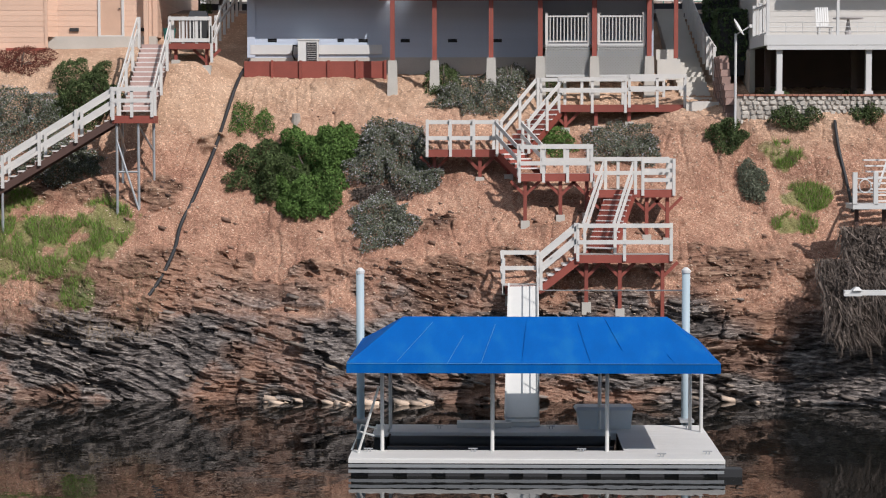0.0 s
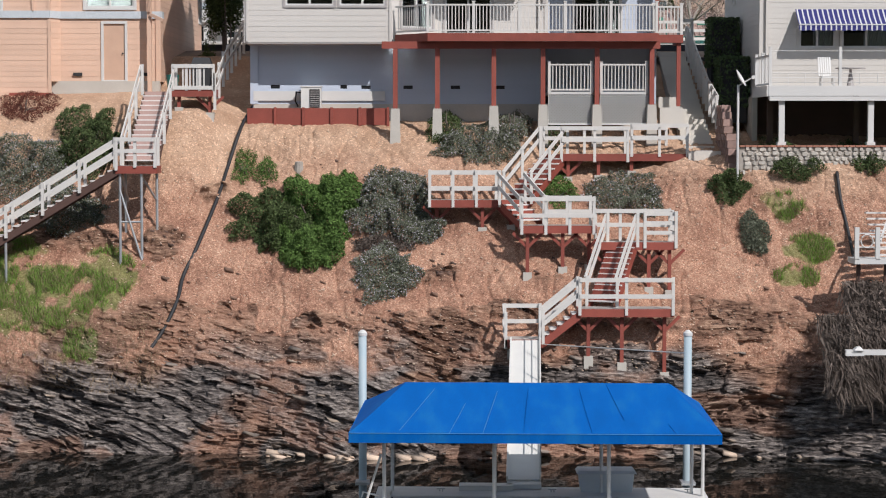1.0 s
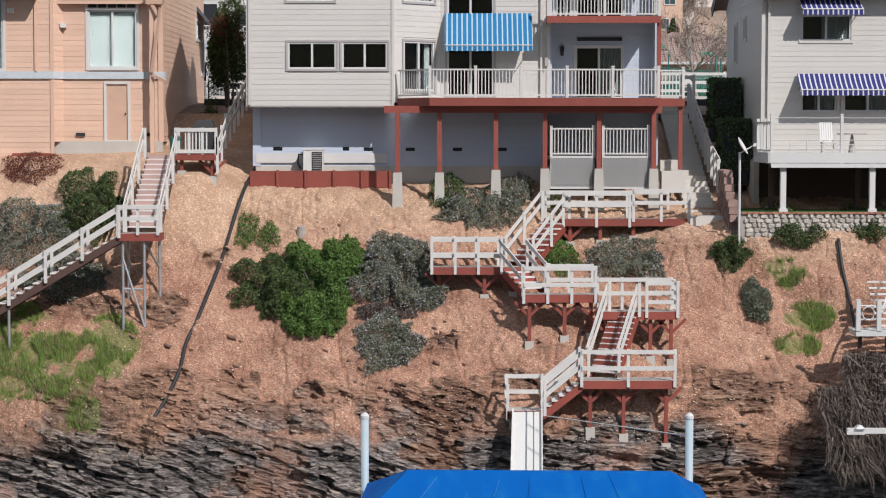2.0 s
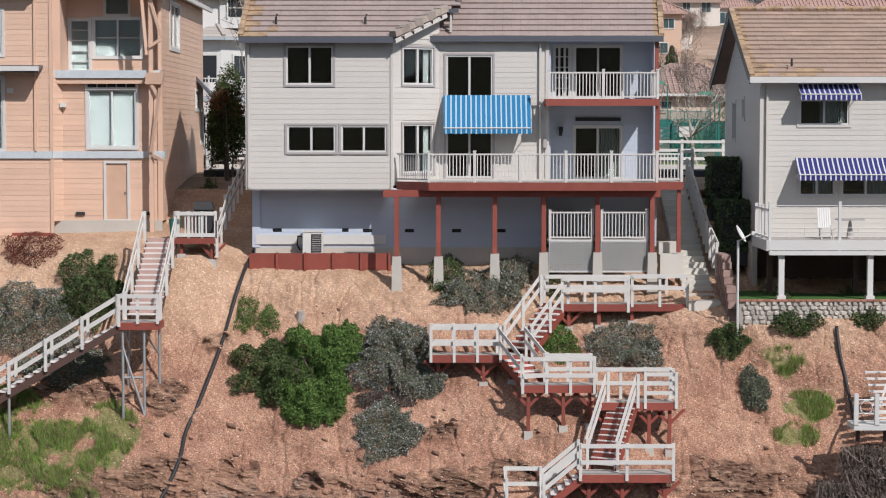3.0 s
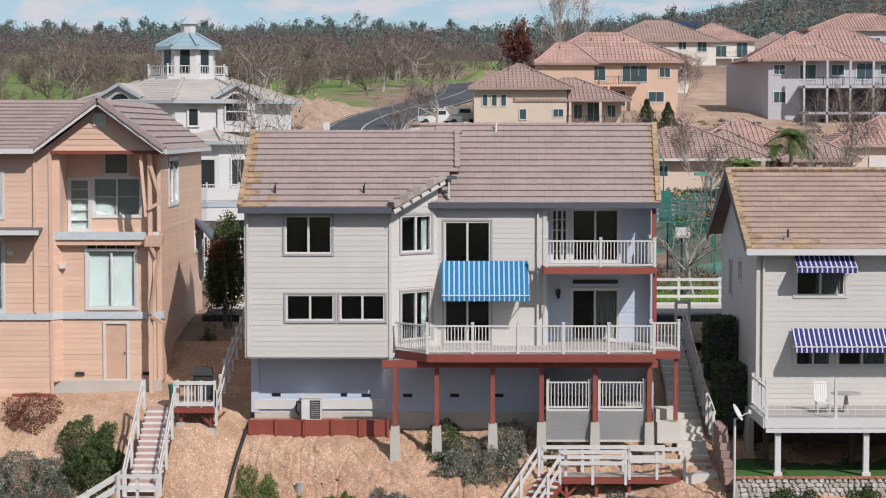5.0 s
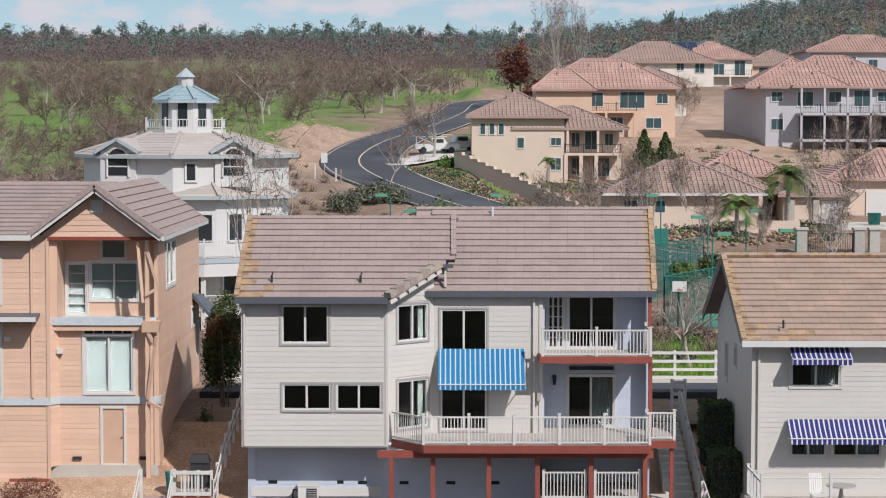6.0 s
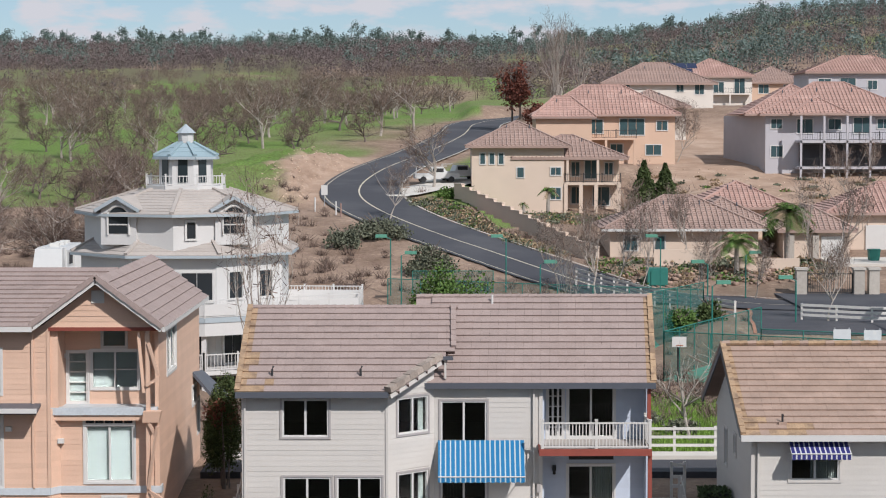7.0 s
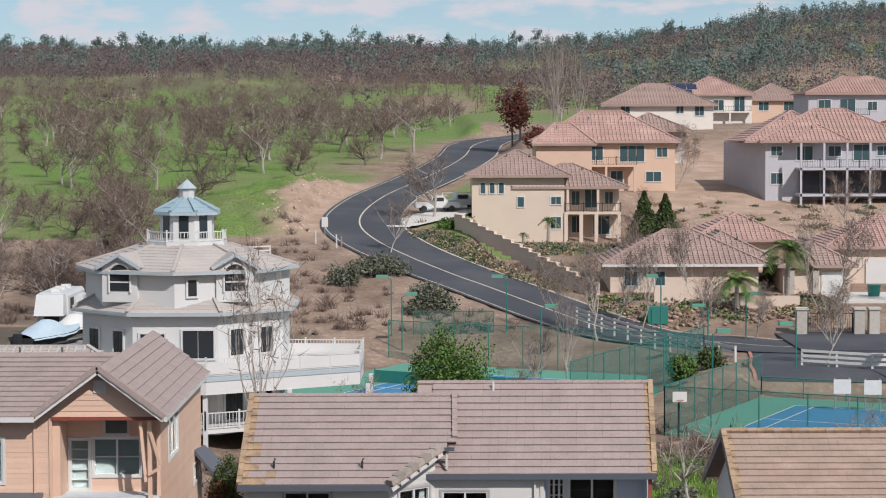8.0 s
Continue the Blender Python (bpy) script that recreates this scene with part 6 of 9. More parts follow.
part("pile", Shape().tube([(16.4, 60.6, -2), (16.4, 60.6, 4.2)], 0.14, 12), PILE, R2)


# ---- dock ----
def dock():
    D = thing("boat_dock", (2.4, 54, 0.1), "white floating boat dock with a blue canvas canopy", "dock")
    M = Matrix.Translation((2.42, 53.95, 0)) @ Matrix.Rotation(radians(-1.6), 4, "Z")
    hw, hd = 4.74, 2.97

    def at(x, y, z):
        return tuple(M @ Vector((x, y, z)))
    # deck round the slip: front walk, back walk, right platform, left finger
    rects = [(-hw, hw, -hd, -1.62), (2.3, hw, -1.62, hd), (-4.0, 2.3, 1.55, hd), (-hw + 0.35, -3.95, 0.9, hd)]
    for x0, x1, y0, y1 in rects:
        n = max(1, round((y1 - y0) / 0.3))
        for i in range(n):
            part("deck_plank", Shape().box(x0, x1, y0 + (y1 - y0) * i / n + 0.004, y0 + (y1 - y0) * (i + 1) / n - 0.004, 0.4, 0.45, M), DOCKW, D)
        part("float", Shape().box(x0 + 0.06, x1 - 0.06, y0 + 0.06, y1 - 0.06, -0.25, 0.33, M), BLACK, D)
    for z0, z1, mt in ((0.33, 0.42, DOCKW), (0.22, 0.3, GALV), (0.08, 0.16, GALV)):
        part("edge_beam", Shape().box(-hw, hw, -hd - 0.03, -hd, z0, z1, M), mt, D)
        part("edge_beam", Shape().box(hw, hw + 0.03, -hd, hd, z0, z1, M), mt, D)
    for i in range(10):
        x = -hw + 0.5 + i * 0.98
        part("float_pod", Shape().prism([at(x + p, -hd - 0.02 + q, 0)[:2] for p, q in ((0, 0), (0.62, 0), (0.62, 0.4), (0, 0.4))], -0.2, 0.2), DARK, D)
    # lift in the slip
    part("lift_tank", Shape().tube([at(-3.9, -0.2, 0.12), at(2.1, -0.2, 0.12)], 0.22, 12), BLACK, D, smooth=True)
    part("lift_tank", Shape().tube([at(-3.9, 1.0, 0.25), at(2.1, 1.0, 0.25)], 0.18, 12), BLACK, D, smooth=True)
    part("bumper", Shape().box(-3.9, 2.28, 1.5, 1.56, 0.25, 0.44, M), PLASTIC, D)
    # posts and canopy
    for x, y in [(-3.95, -1.75), (-1.1, -1.75), (1.86, -1.75), (-3.95, 2.2), (-1.1, 2.2), (1.86, 2.2)]:
        part("canopy_post", Shape().tube([at(x, y, 0.4), at(x, y, 2.8)], 0.05, 8), PLASTIC, D)
    for x, y in [(4.35, 2.1), (4.62, 1.7)]:
        part("canopy_post", Shape().tube([at(x, y, 0.4), at(x, y, 2.8)], 0.05, 8), WHITE, D)
    x0, x1, y0, y1 = -4.75, 4.6, -3.3, 2.9
    rx0, rx1, ry0, ry1 = -3.5, 3.55, -0.25, 0.1
    zt, zb = 3.77, 2.9
    nx, ny = 40, 10
    v, f = [], []
    # front, back and two ends as cloth that sags a little between the bows
    def cloth(a, b, c, d):
        k = len(v)
        for i in range(nx + 1):
            for j in range(ny + 1):
                s, t = i / nx, j / ny
                p = (Vector(a) * (1 - s) + Vector(b) * s) * (1 - t) + (Vector(d) * (1 - s) + Vector(c) * s) * t
                sag = 0.035 * math.sin(math.pi * t) * (0.4 + 0.6 * abs(math.sin(s * math.pi * 5)))
                v.append(at(p.x, p.y, p.z - sag))
        f.extend((k + i * (ny + 1) + j, k + (i + 1) * (ny + 1) + j, k + (i + 1) * (ny + 1) + j + 1, k + i * (ny + 1) + j + 1) for i in range(nx) for j in range(ny))
    cloth((x0, y0, zb), (x1, y0, zb), (rx1, ry0, zt), (rx0, ry0, zt))
    cloth((x1, y1, zb), (x0, y1, zb), (rx0, ry1, zt), (rx1, ry1, zt))
    cloth((x1, y0, zb), (x1, y1, zb), (rx1, ry1, zt), (rx1, ry0, zt))
    cloth((x0, y1, zb), (x0, y0, zb), (rx0, ry0, zt), (rx0, ry1, zt))
    cloth((rx0, ry0, zt), (rx1, ry0, zt), (rx1, ry1, zt), (rx0, ry1, zt))
    C = part("canopy", Shape().add(v, f), CANVAS, D, smooth=True)
    e = [(x0, y0), (x1, y0), (x1, y1), (x0, y1)]
    for (ax, ay), (bx, by) in zip(e, e[1:] + e[:1]):
        part("valance", Shape().beam(at(ax, ay, zb - 0.12), at(bx, by, zb - 0.12), 0.02, 0.25), CANVAS, C)
    for s, t0, t1 in ((0.13, 0.05, 0.9), (0.27, 0.0, 0.6), (0.36, 0.0, 0.85), (0.47, 0.0, 0.95), (0.655, 0.0, 0.9), (0.76, 0.3, 1.0), (0.88, 0.0, 0.2)):
        p0 = Vector((x0 + (x1 - x0) * s, y0, zb))
        p1 = Vector((rx0 + (rx1 - rx0) * s, ry0, zt))
        part("seam", Shape().beam(at(*(p0.lerp(p1, t0) + Vector((0, -0.012, 0.0)))), at(*(p0.lerp(p1, t1) + Vector((0, -0.012, 0.0)))), 0.012, 0.008), CANVASW if s in (0.36, 0.13, 0.27) else CANVAS, C)
    part("hem", Shape().beam(at(x0, y0 - 0.015, zb), at(x1, y0 - 0.015, zb), 0.02, 0.015), CANVASW, C)
    for x in (x0 + 0.08, x1 - 0.08):
        part("canopy_frame", Shape().tube([at(x, y0 + 0.1, zb - 0.2), at(x, y1 - 0.1, zb - 0.2)], 0.04, 6), PLASTIC, D)
    for y in (y0 + 0.1, -1.75, 2.2, y1 - 0.1):
        part("canopy_frame", Shape().tube([at(x0 + 0.1, y, zb - 0.18), at(x1 - 0.1, y, zb - 0.18)], 0.04, 6), PLASTIC, D)
    # ladder, bin, cleats, lines
    la = part("ladder", Shape().tube([at(-4.55, -2.1, 0.45), at(-4.0, -2.3, 2.2)], 0.035, 6), PLASTIC, D)
    part("ladder_rail", Shape().tube([at(-4.75, -1.7, 0.45), at(-4.5, -1.6, 1.1), at(-4.1, -1.8, 1.05)], 0.03, 6), PLASTIC, la)
    part("rung", Shape().tube([at(-4.6, -1.7, 0.95), at(-4.15, -2.1, 0.9)], 0.025, 6), PLASTIC, la)
    for x, y in [(-4.3, -1.9), (-1.6, -1.85), (1.2, -1.85), (3.2, -2.6), (4.4, -2.2), (4.3, 2.3), (-2.6, 2.2), (0.5, 2.2)]:
        part("cleat", Shape().beam(at(x - 0.12, y, 0.53), at(x + 0.12, y, 0.53), 0.04, 0.03).beam(at(x - 0.03, y, 0.45), at(x - 0.03, y, 0.52), 0.03, 0.03).beam(at(x + 0.05, y, 0.45), at(x + 0.05, y, 0.52), 0.03, 0.03), GALV, D)
    part("low_box", Shape().box(-2.1, -0.6, 2.3, 2.8, 0.45, 0.6, M), PLASTIC, D)


dock()
BX = thing("dock_box", (4.5, 56.4, 0.45), "pale blue-grey storage bin standing on the dock", "storage box")
part("bin", Shape().prism([(3.78, 56.1), (5.2, 56.1), (5.2, 56.75), (3.78, 56.75)], 0.45, 0.98, [(3.72, 56.06), (5.26, 56.06), (5.26, 56.79), (3.72, 56.79)]), DOCKB, BX)
part("lid", Shape().prism([(3.66, 56.0), (5.32, 56.0), (5.32, 56.85), (3.66, 56.85)], 0.98, 1.06, [(3.72, 56.06), (5.26, 56.06), (5.26, 56.79), (3.72, 56.79)]), DOCKB, BX)
for x in (-2.34, 6.87):
    PL = thing("dock_pile", (x, 57.35, 0), "tall pale blue steel pile with a white cap", "pile", "dock piles")
    part("shaft", Shape().tube([(x, 57.35, -3), (x, 57.35, 4.72)], 0.115, 14), PILE, PL, smooth=True)
    part("cap", Shape().tube([(x, 57.35, 4.7), (x, 57.35, 4.78), (x, 57.35, 4.86)], [0.13, 0.13, 0.05], 14), WHITE, PL)
    part("collar", Shape().box(x - 0.2, x + 0.2, 56.9, 57.5, 0.5, 0.58), GALV, PL)
GW = thing("gangway", (2.4, 62, 2), "pale aluminium gangway from the stairs to the dock", "gangway")
a, b = Vector((2.62, 66.3, 3.62)), Vector((2.22, 57.0, 0.62))
part("ramp", Shape().beam(a, b, 0.95, 0.08), PLASTIC, GW)
for k in (-0.47, 0.47):
    part("side_beam", Shape().beam(a + Vector((k, 0, 0.06)), b + Vector((k, 0, 0.06)), 0.05, 0.16), PLASTIC, GW)
part("hand_rail", Shape().tube([a + Vector((0.47, 0, 1.0)), b + Vector((0.47, 0, 0.95))], 0.025, 6), PLASTIC, GW)
part("hand_rail", Shape().tube([a + Vector((0.47, 0, 0.55)), b + Vector((0.47, 0, 0.5))], 0.02, 6), PLASTIC, GW)
for i in range(7):
    p = a.lerp(b, i / 6) + Vector((0.47, 0, 0))
    part("stanchion", Shape().tube([p, p + Vector((0, 0, 1.0))], 0.022, 6), PLASTIC, GW)
part("foot_plate", Shape().box(1.75, 2.7, 56.5, 57.1, 0.46, 0.6), PLASTIC, GW)
single("stay_cable", Shape().tube([(3.2, 66.4, 3.5), (6.8, 57.4, 4.2)], 0.02, 6), PLASTIC, "thin pale stay pipe from stairs to pile", "pipe")


# ---- plants ----
def leaf_cloud(rng, pts, size, flat=0.0, slim=1.0):
    """Small four-cornered leaves at points, turned at random; returns vertices and faces."""
    n = len(pts)
    a = rng.normal(size=(n, 3))
    a[:, 2] *= 1 - flat
    a /= np.linalg.norm(a, axis=1, keepdims=True)
    b = np.cross(a, rng.normal(size=(n, 3)))
    b /= np.linalg.norm(b, axis=1, keepdims=True)
    s = size * rng.uniform(0.6, 1.3, (n, 1))
    a, b = a * s, b * s * slim
    v = np.stack([pts - a, pts - b * 0.6, pts + a, pts + b * 0.6], 1).reshape(-1, 3)
    return v, np.arange(4 * n).reshape(-1, 4)


def lumps(rng, n, centre, radii, count=14, shell=0.55):
    """Points gathered in uneven clumps inside an ellipsoid."""
    c = rng.normal(size=(count, 3))
    c /= np.linalg.norm(c, axis=1, keepdims=True)
    c[:, 2] = np.abs(c[:, 2]) * rng.choice([1, 1, -0.3], count)
    c *= rng.uniform(0.4, 0.85, (count, 1))
    c[0] = 0
    k = rng.integers(0, count, n)
    d = rng.normal(size=(n, 3))
    d /= np.linalg.norm(d, axis=1, keepdims=True)
    r = rng.uniform(shell, 1, (n, 1)) * rng.uniform(0.32, 0.58, (count, 1))[k]
    return (c[k] + d * r) * np.array(radii) + np.array(centre)


def seat(pairs):
    """Plan places for pairs of x and height on the bank."""
    s = np.linspace(3, 24, 260)
    xs = np.linspace(-18, 18, 361)
    if "y" not in SEAT:
        gx, gs = np.meshgrid(xs, s, indexing="ij")
        y, z, _ = bank_face(gx.ravel(), gs.ravel())
        SEAT["y"], SEAT["z"] = y.reshape(gx.shape), np.maximum.accumulate(z.reshape(gx.shape), 1)
    out = []
    for x, q in pairs:
        i = int(np.clip(round((x + 18) * 10), 0, 360))
        out.append((x, np.interp(q, SEAT["z"][i], SEAT["y"][i]), q - 0.02))
    return np.array(out)


SEAT = {}


def mound(rng, n, x, z, radii, seed):
    """Leaf points of a shrub that lies over the slope, with an uneven edge and a lumpy top."""
    a, r = rng.uniform(0, 2 * math.pi, n), np.sqrt(rng.uniform(0, 1, n))
    edge = 1 + 0.3 * fbm(np.cos(a) * 2.2 + seed, np.sin(a) * 2.2, 4, seed, 0.6)
    u, v = r * edge * np.cos(a), r * edge * np.sin(a)
    roots = seat(zip(x + u * radii[0], z + v * radii[2]))
    top = radii[1] * (np.sqrt(np.clip(1.02 - r * r, 0, 1)) * (0.6 + 0.6 * fbm(u * radii[0] * 2.1, v * radii[2] * 2.1, 3, seed + 7)) + 0.1)
    top = np.maximum(top, 0.06) * np.where(rng.uniform(0, 1, n) < 0.75, rng.uniform(0.86, 1.06, n), rng.uniform(0.1, 0.9, n))
    return roots + top[:, None] * np.array((0, -0.78, 0.62)) + rng.normal(0, 0.025, (n, 3))


def shrub(x, z, radii, mat, label, n=2600, leaf=0.07, bloom=None, seed=1, lift=0.35, y=None, group="", name="shrub", base=None):
    rng = np.random.default_rng(seed)
    dome = y is None
    y = bank_on(x, z) if y is None else y
    zb = z if base is None else base
    S = thing(name, (x, y, zb), label, "shrub", group)
    if dome:
        pts = mound(rng, int(n * 1.9), x, z + radii[2] * lift, radii, seed)
    else:
        pts = lumps(rng, int(n * 1.6), (x, y, z + radii[2] * lift), radii, 20)
    v, f = leaf_cloud(rng, pts, leaf * 0.62, slim=0.8)
    o = bulk("crown", v, f, mat)
    o.parent, o.matrix_parent_inverse = S, Matrix.Translation(-S.location)
    st = Shape()
    for i in range(7):
        d = rng.normal(size=3)
        e = np.array((x, y, z + radii[2] * lift)) + d / np.linalg.norm(d) * np.array(radii) * 0.6
        st.tube([(x + 0.1 * d[0], y + 0.05, zb - 0.2), tuple((np.array((x, y, zb)) + e) / 2), tuple(e)], [0.04, 0.03, 0.012], 5)
    part("stem", st, BARK, S)
    if bloom:
        k = rng.choice(len(pts), n // 4, replace=False)
        out = pts[k] + (pts[k] - np.array((x, y, z))) * 0.05
        v, f = leaf_cloud(rng, out, leaf * 0.5)
        o = bulk("blossom", v, f, bloom)
        o.parent, o.matrix_parent_inverse = S, Matrix.Translation(-S.location)
    return S


shrub(-6.1, 7.25, (1.35, 0.75, 1.0), LEAF, "dark green mounded shrub on the slope", 9000, 0.07, seed=12, lift=0)
shrub(-4.8, 7.2, (1.4, 0.9, 1.3), LEAFB, "dense green spreading shrub on the slope", 13000, 0.075, seed=11, lift=0)
shrub(-3.8, 8.2, (0.8, 0.6, 0.75), LEAFB, "bright green bushy shrub on the slope", 4200, 0.075, seed=13, lift=0)
shrub(-5.0, 6.35, (1.25, 0.6, 0.7), LEAFB, "trailing green shrub low on the slope", 5600, 0.07, seed=14, lift=0)
shrub(-1.95, 7.75, (1.45, 0.8, 1.2), LEAFG, "grey-green ceanothus shrub with pale violet bloom", 12500, 0.06, FLOWER, 15, lift=0)
shrub(-0.7, 7.0, (0.7, 0.45, 0.45), LEAFG, "grey-green ceanothus shrub with faded bloom", 2600, 0.06, FLOWER, 16, lift=0)
shrub(-2.0, 5.5, (1.2, 0.5, 0.85), LEAFG, "low grey-green shrub on the stony slope", 6800, 0.06, FLOWER, 17, lift=0)
shrub(-2.2, 6.5, (1.15, 0.3, 0.3), BRUSH, "dry leafless edge of the ceanothus shrub", 2600, 0.06, seed=37, lift=0)
shrub(0.0, 10.3, (0.67, 0.50, 0.98), LEAF, "dark green shrub below the deck posts", 3060, 0.065, seed=18)
shrub(1.2, 9.7, (1.59, 0.66, 0.72), LEAFG, "sprawling grey-green shrub below the deck", 5780, 0.06, FLOWER, 19)
shrub(2.5, 10.35, (0.73, 0.55, 0.91), LEAFG, "grey-green shrub beside a concrete pier", 3060, 0.06, FLOWER, 20)
shrub(3.9, 10.1, (0.49, 0.39, 0.52), LEAF, "small dark shrub by the lattice", 900, 0.06, seed=21)
shrub(4.0, 8.1, (0.79, 0.44, 0.59), LEAFB, "low green shrub between the stair flights", 2550, 0.06, seed=22)
shrub(6.5, 7.9, (1.40, 0.55, 0.72), LEAFG, "ceanothus shrub with violet bloom behind the stairs", 5440, 0.06, FLOWER, 23)
shrub(-7.4, 8.9, (0.44, 0.33, 0.59), LEAFB, "small green bush on the bare slope", 900, 0.06, seed=24)
shrub(-6.55, 8.8, (0.41, 0.33, 0.49), LEAFB, "small round green bush on the bare slope", 800, 0.06, seed=25)
shrub(-13.1, 9.55, (1.35, 0.95, 1.2), LEAF, "large dark olive shrub beside the stairs", 8500, 0.07, seed=26)
shrub(-15.3, 8.65, (1.9, 0.8, 1.05), LEAFG, "broad grey-blue shrub under the peach house", 8500, 0.06, FLOWER, 27)
# added shrub: it stands in for the dark shadow under the stairs
shrub(-13.6, 7.3, (1.7, 0.6, 0.7), LEAFG, "added grey-green shrub filling the dark shadow below the stairs", 7140, 0.06, FLOWER, 28)
shrub(-16.0, 11.2, (1.10, 0.55, 0.59), RUSSET, "dry russet bush on the soil bank", 2720, 0.06, seed=29)
shrub(10.0, 8.35, (0.62, 0.5, 0.52), LEAF, "round dark shrub below the steps", 3060, 0.06, seed=30)
shrub(12.2, 9.1, (0.98, 0.55, 0.65), LEAF, "dark green shrub at the stone wall", 3740, 0.06, seed=31)
shrub(10.75, 6.55, (0.5, 0.42, 0.75), LEAFG, "upright grey-green shrub on the slope", 3230, 0.06, seed=32)
shrub(14.9, 9.3, (0.61, 0.44, 0.65), LEAF, "dark shrub at the foot of the stone wall", 2210, 0.06, seed=33)
shrub(-9.75, 12.4, (0.55, 0.6, 1.3), LEAF, "tall dark hedge beside the peach house wall", 2600, 0.07, seed=34, y=84.5)
shrub(-9.45, 15.0, (1.05, 1.2, 2.5), LEAF, "big dark cypress hedge between the houses", 12000, 0.09, seed=35, y=87.3, base=13.4)
shrub(-9.3, 16.6, (0.8, 0.9, 0.9), RUSSET, "reddish new growth on the tall hedge", 1600, 0.08, seed=36, y=86.9, base=13.4)
for i, (hx, hy, hz, hh) in enumerate([(10.95, 78.2, 11.4, 0.95), (10.9, 80.6, 13.0, 0.95)]):
    rng = np.random.default_rng(50 + i)
    n = 4200
    q = rng.uniform(-1, 1, (n, 3))
    k = rng.integers(0, 3, n)
    q[np.arange(n), k] = np.sign(q[np.arange(n), k]) * rng.uniform(0.85, 1.02, n)
    v, f = leaf_cloud(rng, q * np.array((0.58, 0.8, hh)) + np.array((hx, hy, hz + hh)), 0.06)
    HD = thing("hedge", (hx, hy, hz), "clipped square dark green hedge beside the steps", "hedge", "clipped hedges")
    o = bulk("crown", v, f, HEDGE)
    o.parent, o.matrix_parent_inverse = HD, Matrix.Translation(-HD.location)
    part("core", Shape().box(hx - 0.5, hx + 0.5, hy - 0.7, hy + 0.7, hz - 0.6, hz + 2 * hh - 0.1), DARK, HD)

# grass on the bank, dry stalks and the grey thicket by the water
rng = np.random.default_rng(7)


def blades(rng, roots, length, lean, width, drop=0.0):
    n = len(roots)
    d = np.stack([rng.normal(0, lean, n), rng.normal(-0.25, lean, n), np.ones(n)], -1)
    d /= np.linalg.norm(d, axis=1, keepdims=True)
    L = length * rng.uniform(0.5, 1.3, (n, 1))
    s = np.stack([np.cos(t := rng.uniform(0, 6.28, n)), np.sin(t), np.zeros(n)], -1) * width
    tip = roots + d * L
    tip[:, 2] -= drop * L[:, 0]
    return np.stack([roots - s, roots + s, tip], 1).reshape(-1, 3), np.arange(3 * n).reshape(-1, 3)


roots, dry = [], []
for cx, cz, rx, rz in TURF:
    n = int(7000 * rx * rz)
    a, r = rng.uniform(0, 6.28, n), np.sqrt(rng.uniform(0, 1, n))
    for x, z in zip(cx + rx * r * np.cos(a) * 1.05, cz + rz * r * np.sin(a) * 1.05):
        if float(fbm(np.array([x * 1.6]), np.array([z * 2.2]), 3, 62)[0]) > -0.12:
            (roots if rng.random() < 0.75 else dry).append((x, z))
for _ in range(2600):
    dry.append((rng.uniform(-16, -9.5), rng.uniform(1.8, 4.2)))


v, f = blades(rng, seat(roots), 0.24, 0.45, 0.012)
tagged(bulk("grass", v, f, GRASSM), "fresh green grass tufts on the bank", "grass", kind="stuff")
v, f = blades(rng, seat(dry), 0.4, 0.6, 0.009, 0.1)
tagged(bulk("dry_stalks", v, f, DRY), "dry straw-coloured stalks on the lower bank", "dry grass", kind="stuff")
n = 46000
bx = rng.uniform(11.9, 18.5, n)
bz = 2.2 + 3.4 * rng.uniform(0, 1, n) ** 0.8
keep = bx > 11.9 + 0.9 * np.abs(rng.normal(0, 0.5, n)) + np.where(bz > 4.6, 0.9, 0)
bx, bz = bx[keep], bz[keep]
by = np.interp(bz, [2, 4, 5.6], [63.9, 64.9, 67.0]) - rng.uniform(0, 0.7, len(bx)) + 0.6 * fbm(bx * 0.8, bz * 0.9, 3, 99)
r0 = np.stack([bx, by, bz], -1)
d = np.stack([rng.normal(0.15, 0.35, len(bx)), rng.normal(-0.25, 0.3, len(bx)), rng.normal(-0.75, 0.5, len(bx))], -1)
L = rng.uniform(0.25, 0.7, (len(bx), 1))
s = rng.normal(size=(len(bx), 3)) * 0.013
v = np.stack([r0 - s, r0 + s, r0 + d * L], 1).reshape(-1, 3)
tagged(bulk("thicket", v, np.arange(len(v)).reshape(-1, 3), BRUSH), "tangled grey leafless brush hanging over the rock", "brush", kind="stuff")

# loose stones and slabs
def stones(rng, p, size, flat, name, mat, label):
    n = len(p)
    c = np.array([(-1, -1, -1), (1, -1, -1), (1, 1, -1), (-1, 1, -1), (-1, -1, 1), (1, -1, 1), (1, 1, 1), (-1, 1, 1)], float) * 0.6
    q = c[None] * rng.uniform(0.55, 1.25, (n, 8, 3)) * size[:, None, None]
    q[:, :, 2] *= flat
    a = rng.uniform(0, 6.28, n)
    ca, sa = np.cos(a)[:, None], np.sin(a)[:, None]
    x, y = q[:, :, 0] * ca - q[:, :, 1] * sa, q[:, :, 0] * sa + q[:, :, 1] * ca
    q = np.stack([x, y, q[:, :, 2] - x * 0.22], -1) + p[:, None]
    fc = np.array([(0, 3, 2, 1), (4, 5, 6, 7), (0, 1, 5, 4), (1, 2, 6, 5), (2, 3, 7, 6), (3, 0, 4, 7)])
    return tagged(bulk(name, q.reshape(-1, 3), (fc[None] + 8 * np.arange(n)[:, None, None]).reshape(-1, 4), mat), label, "stones", kind="stuff")


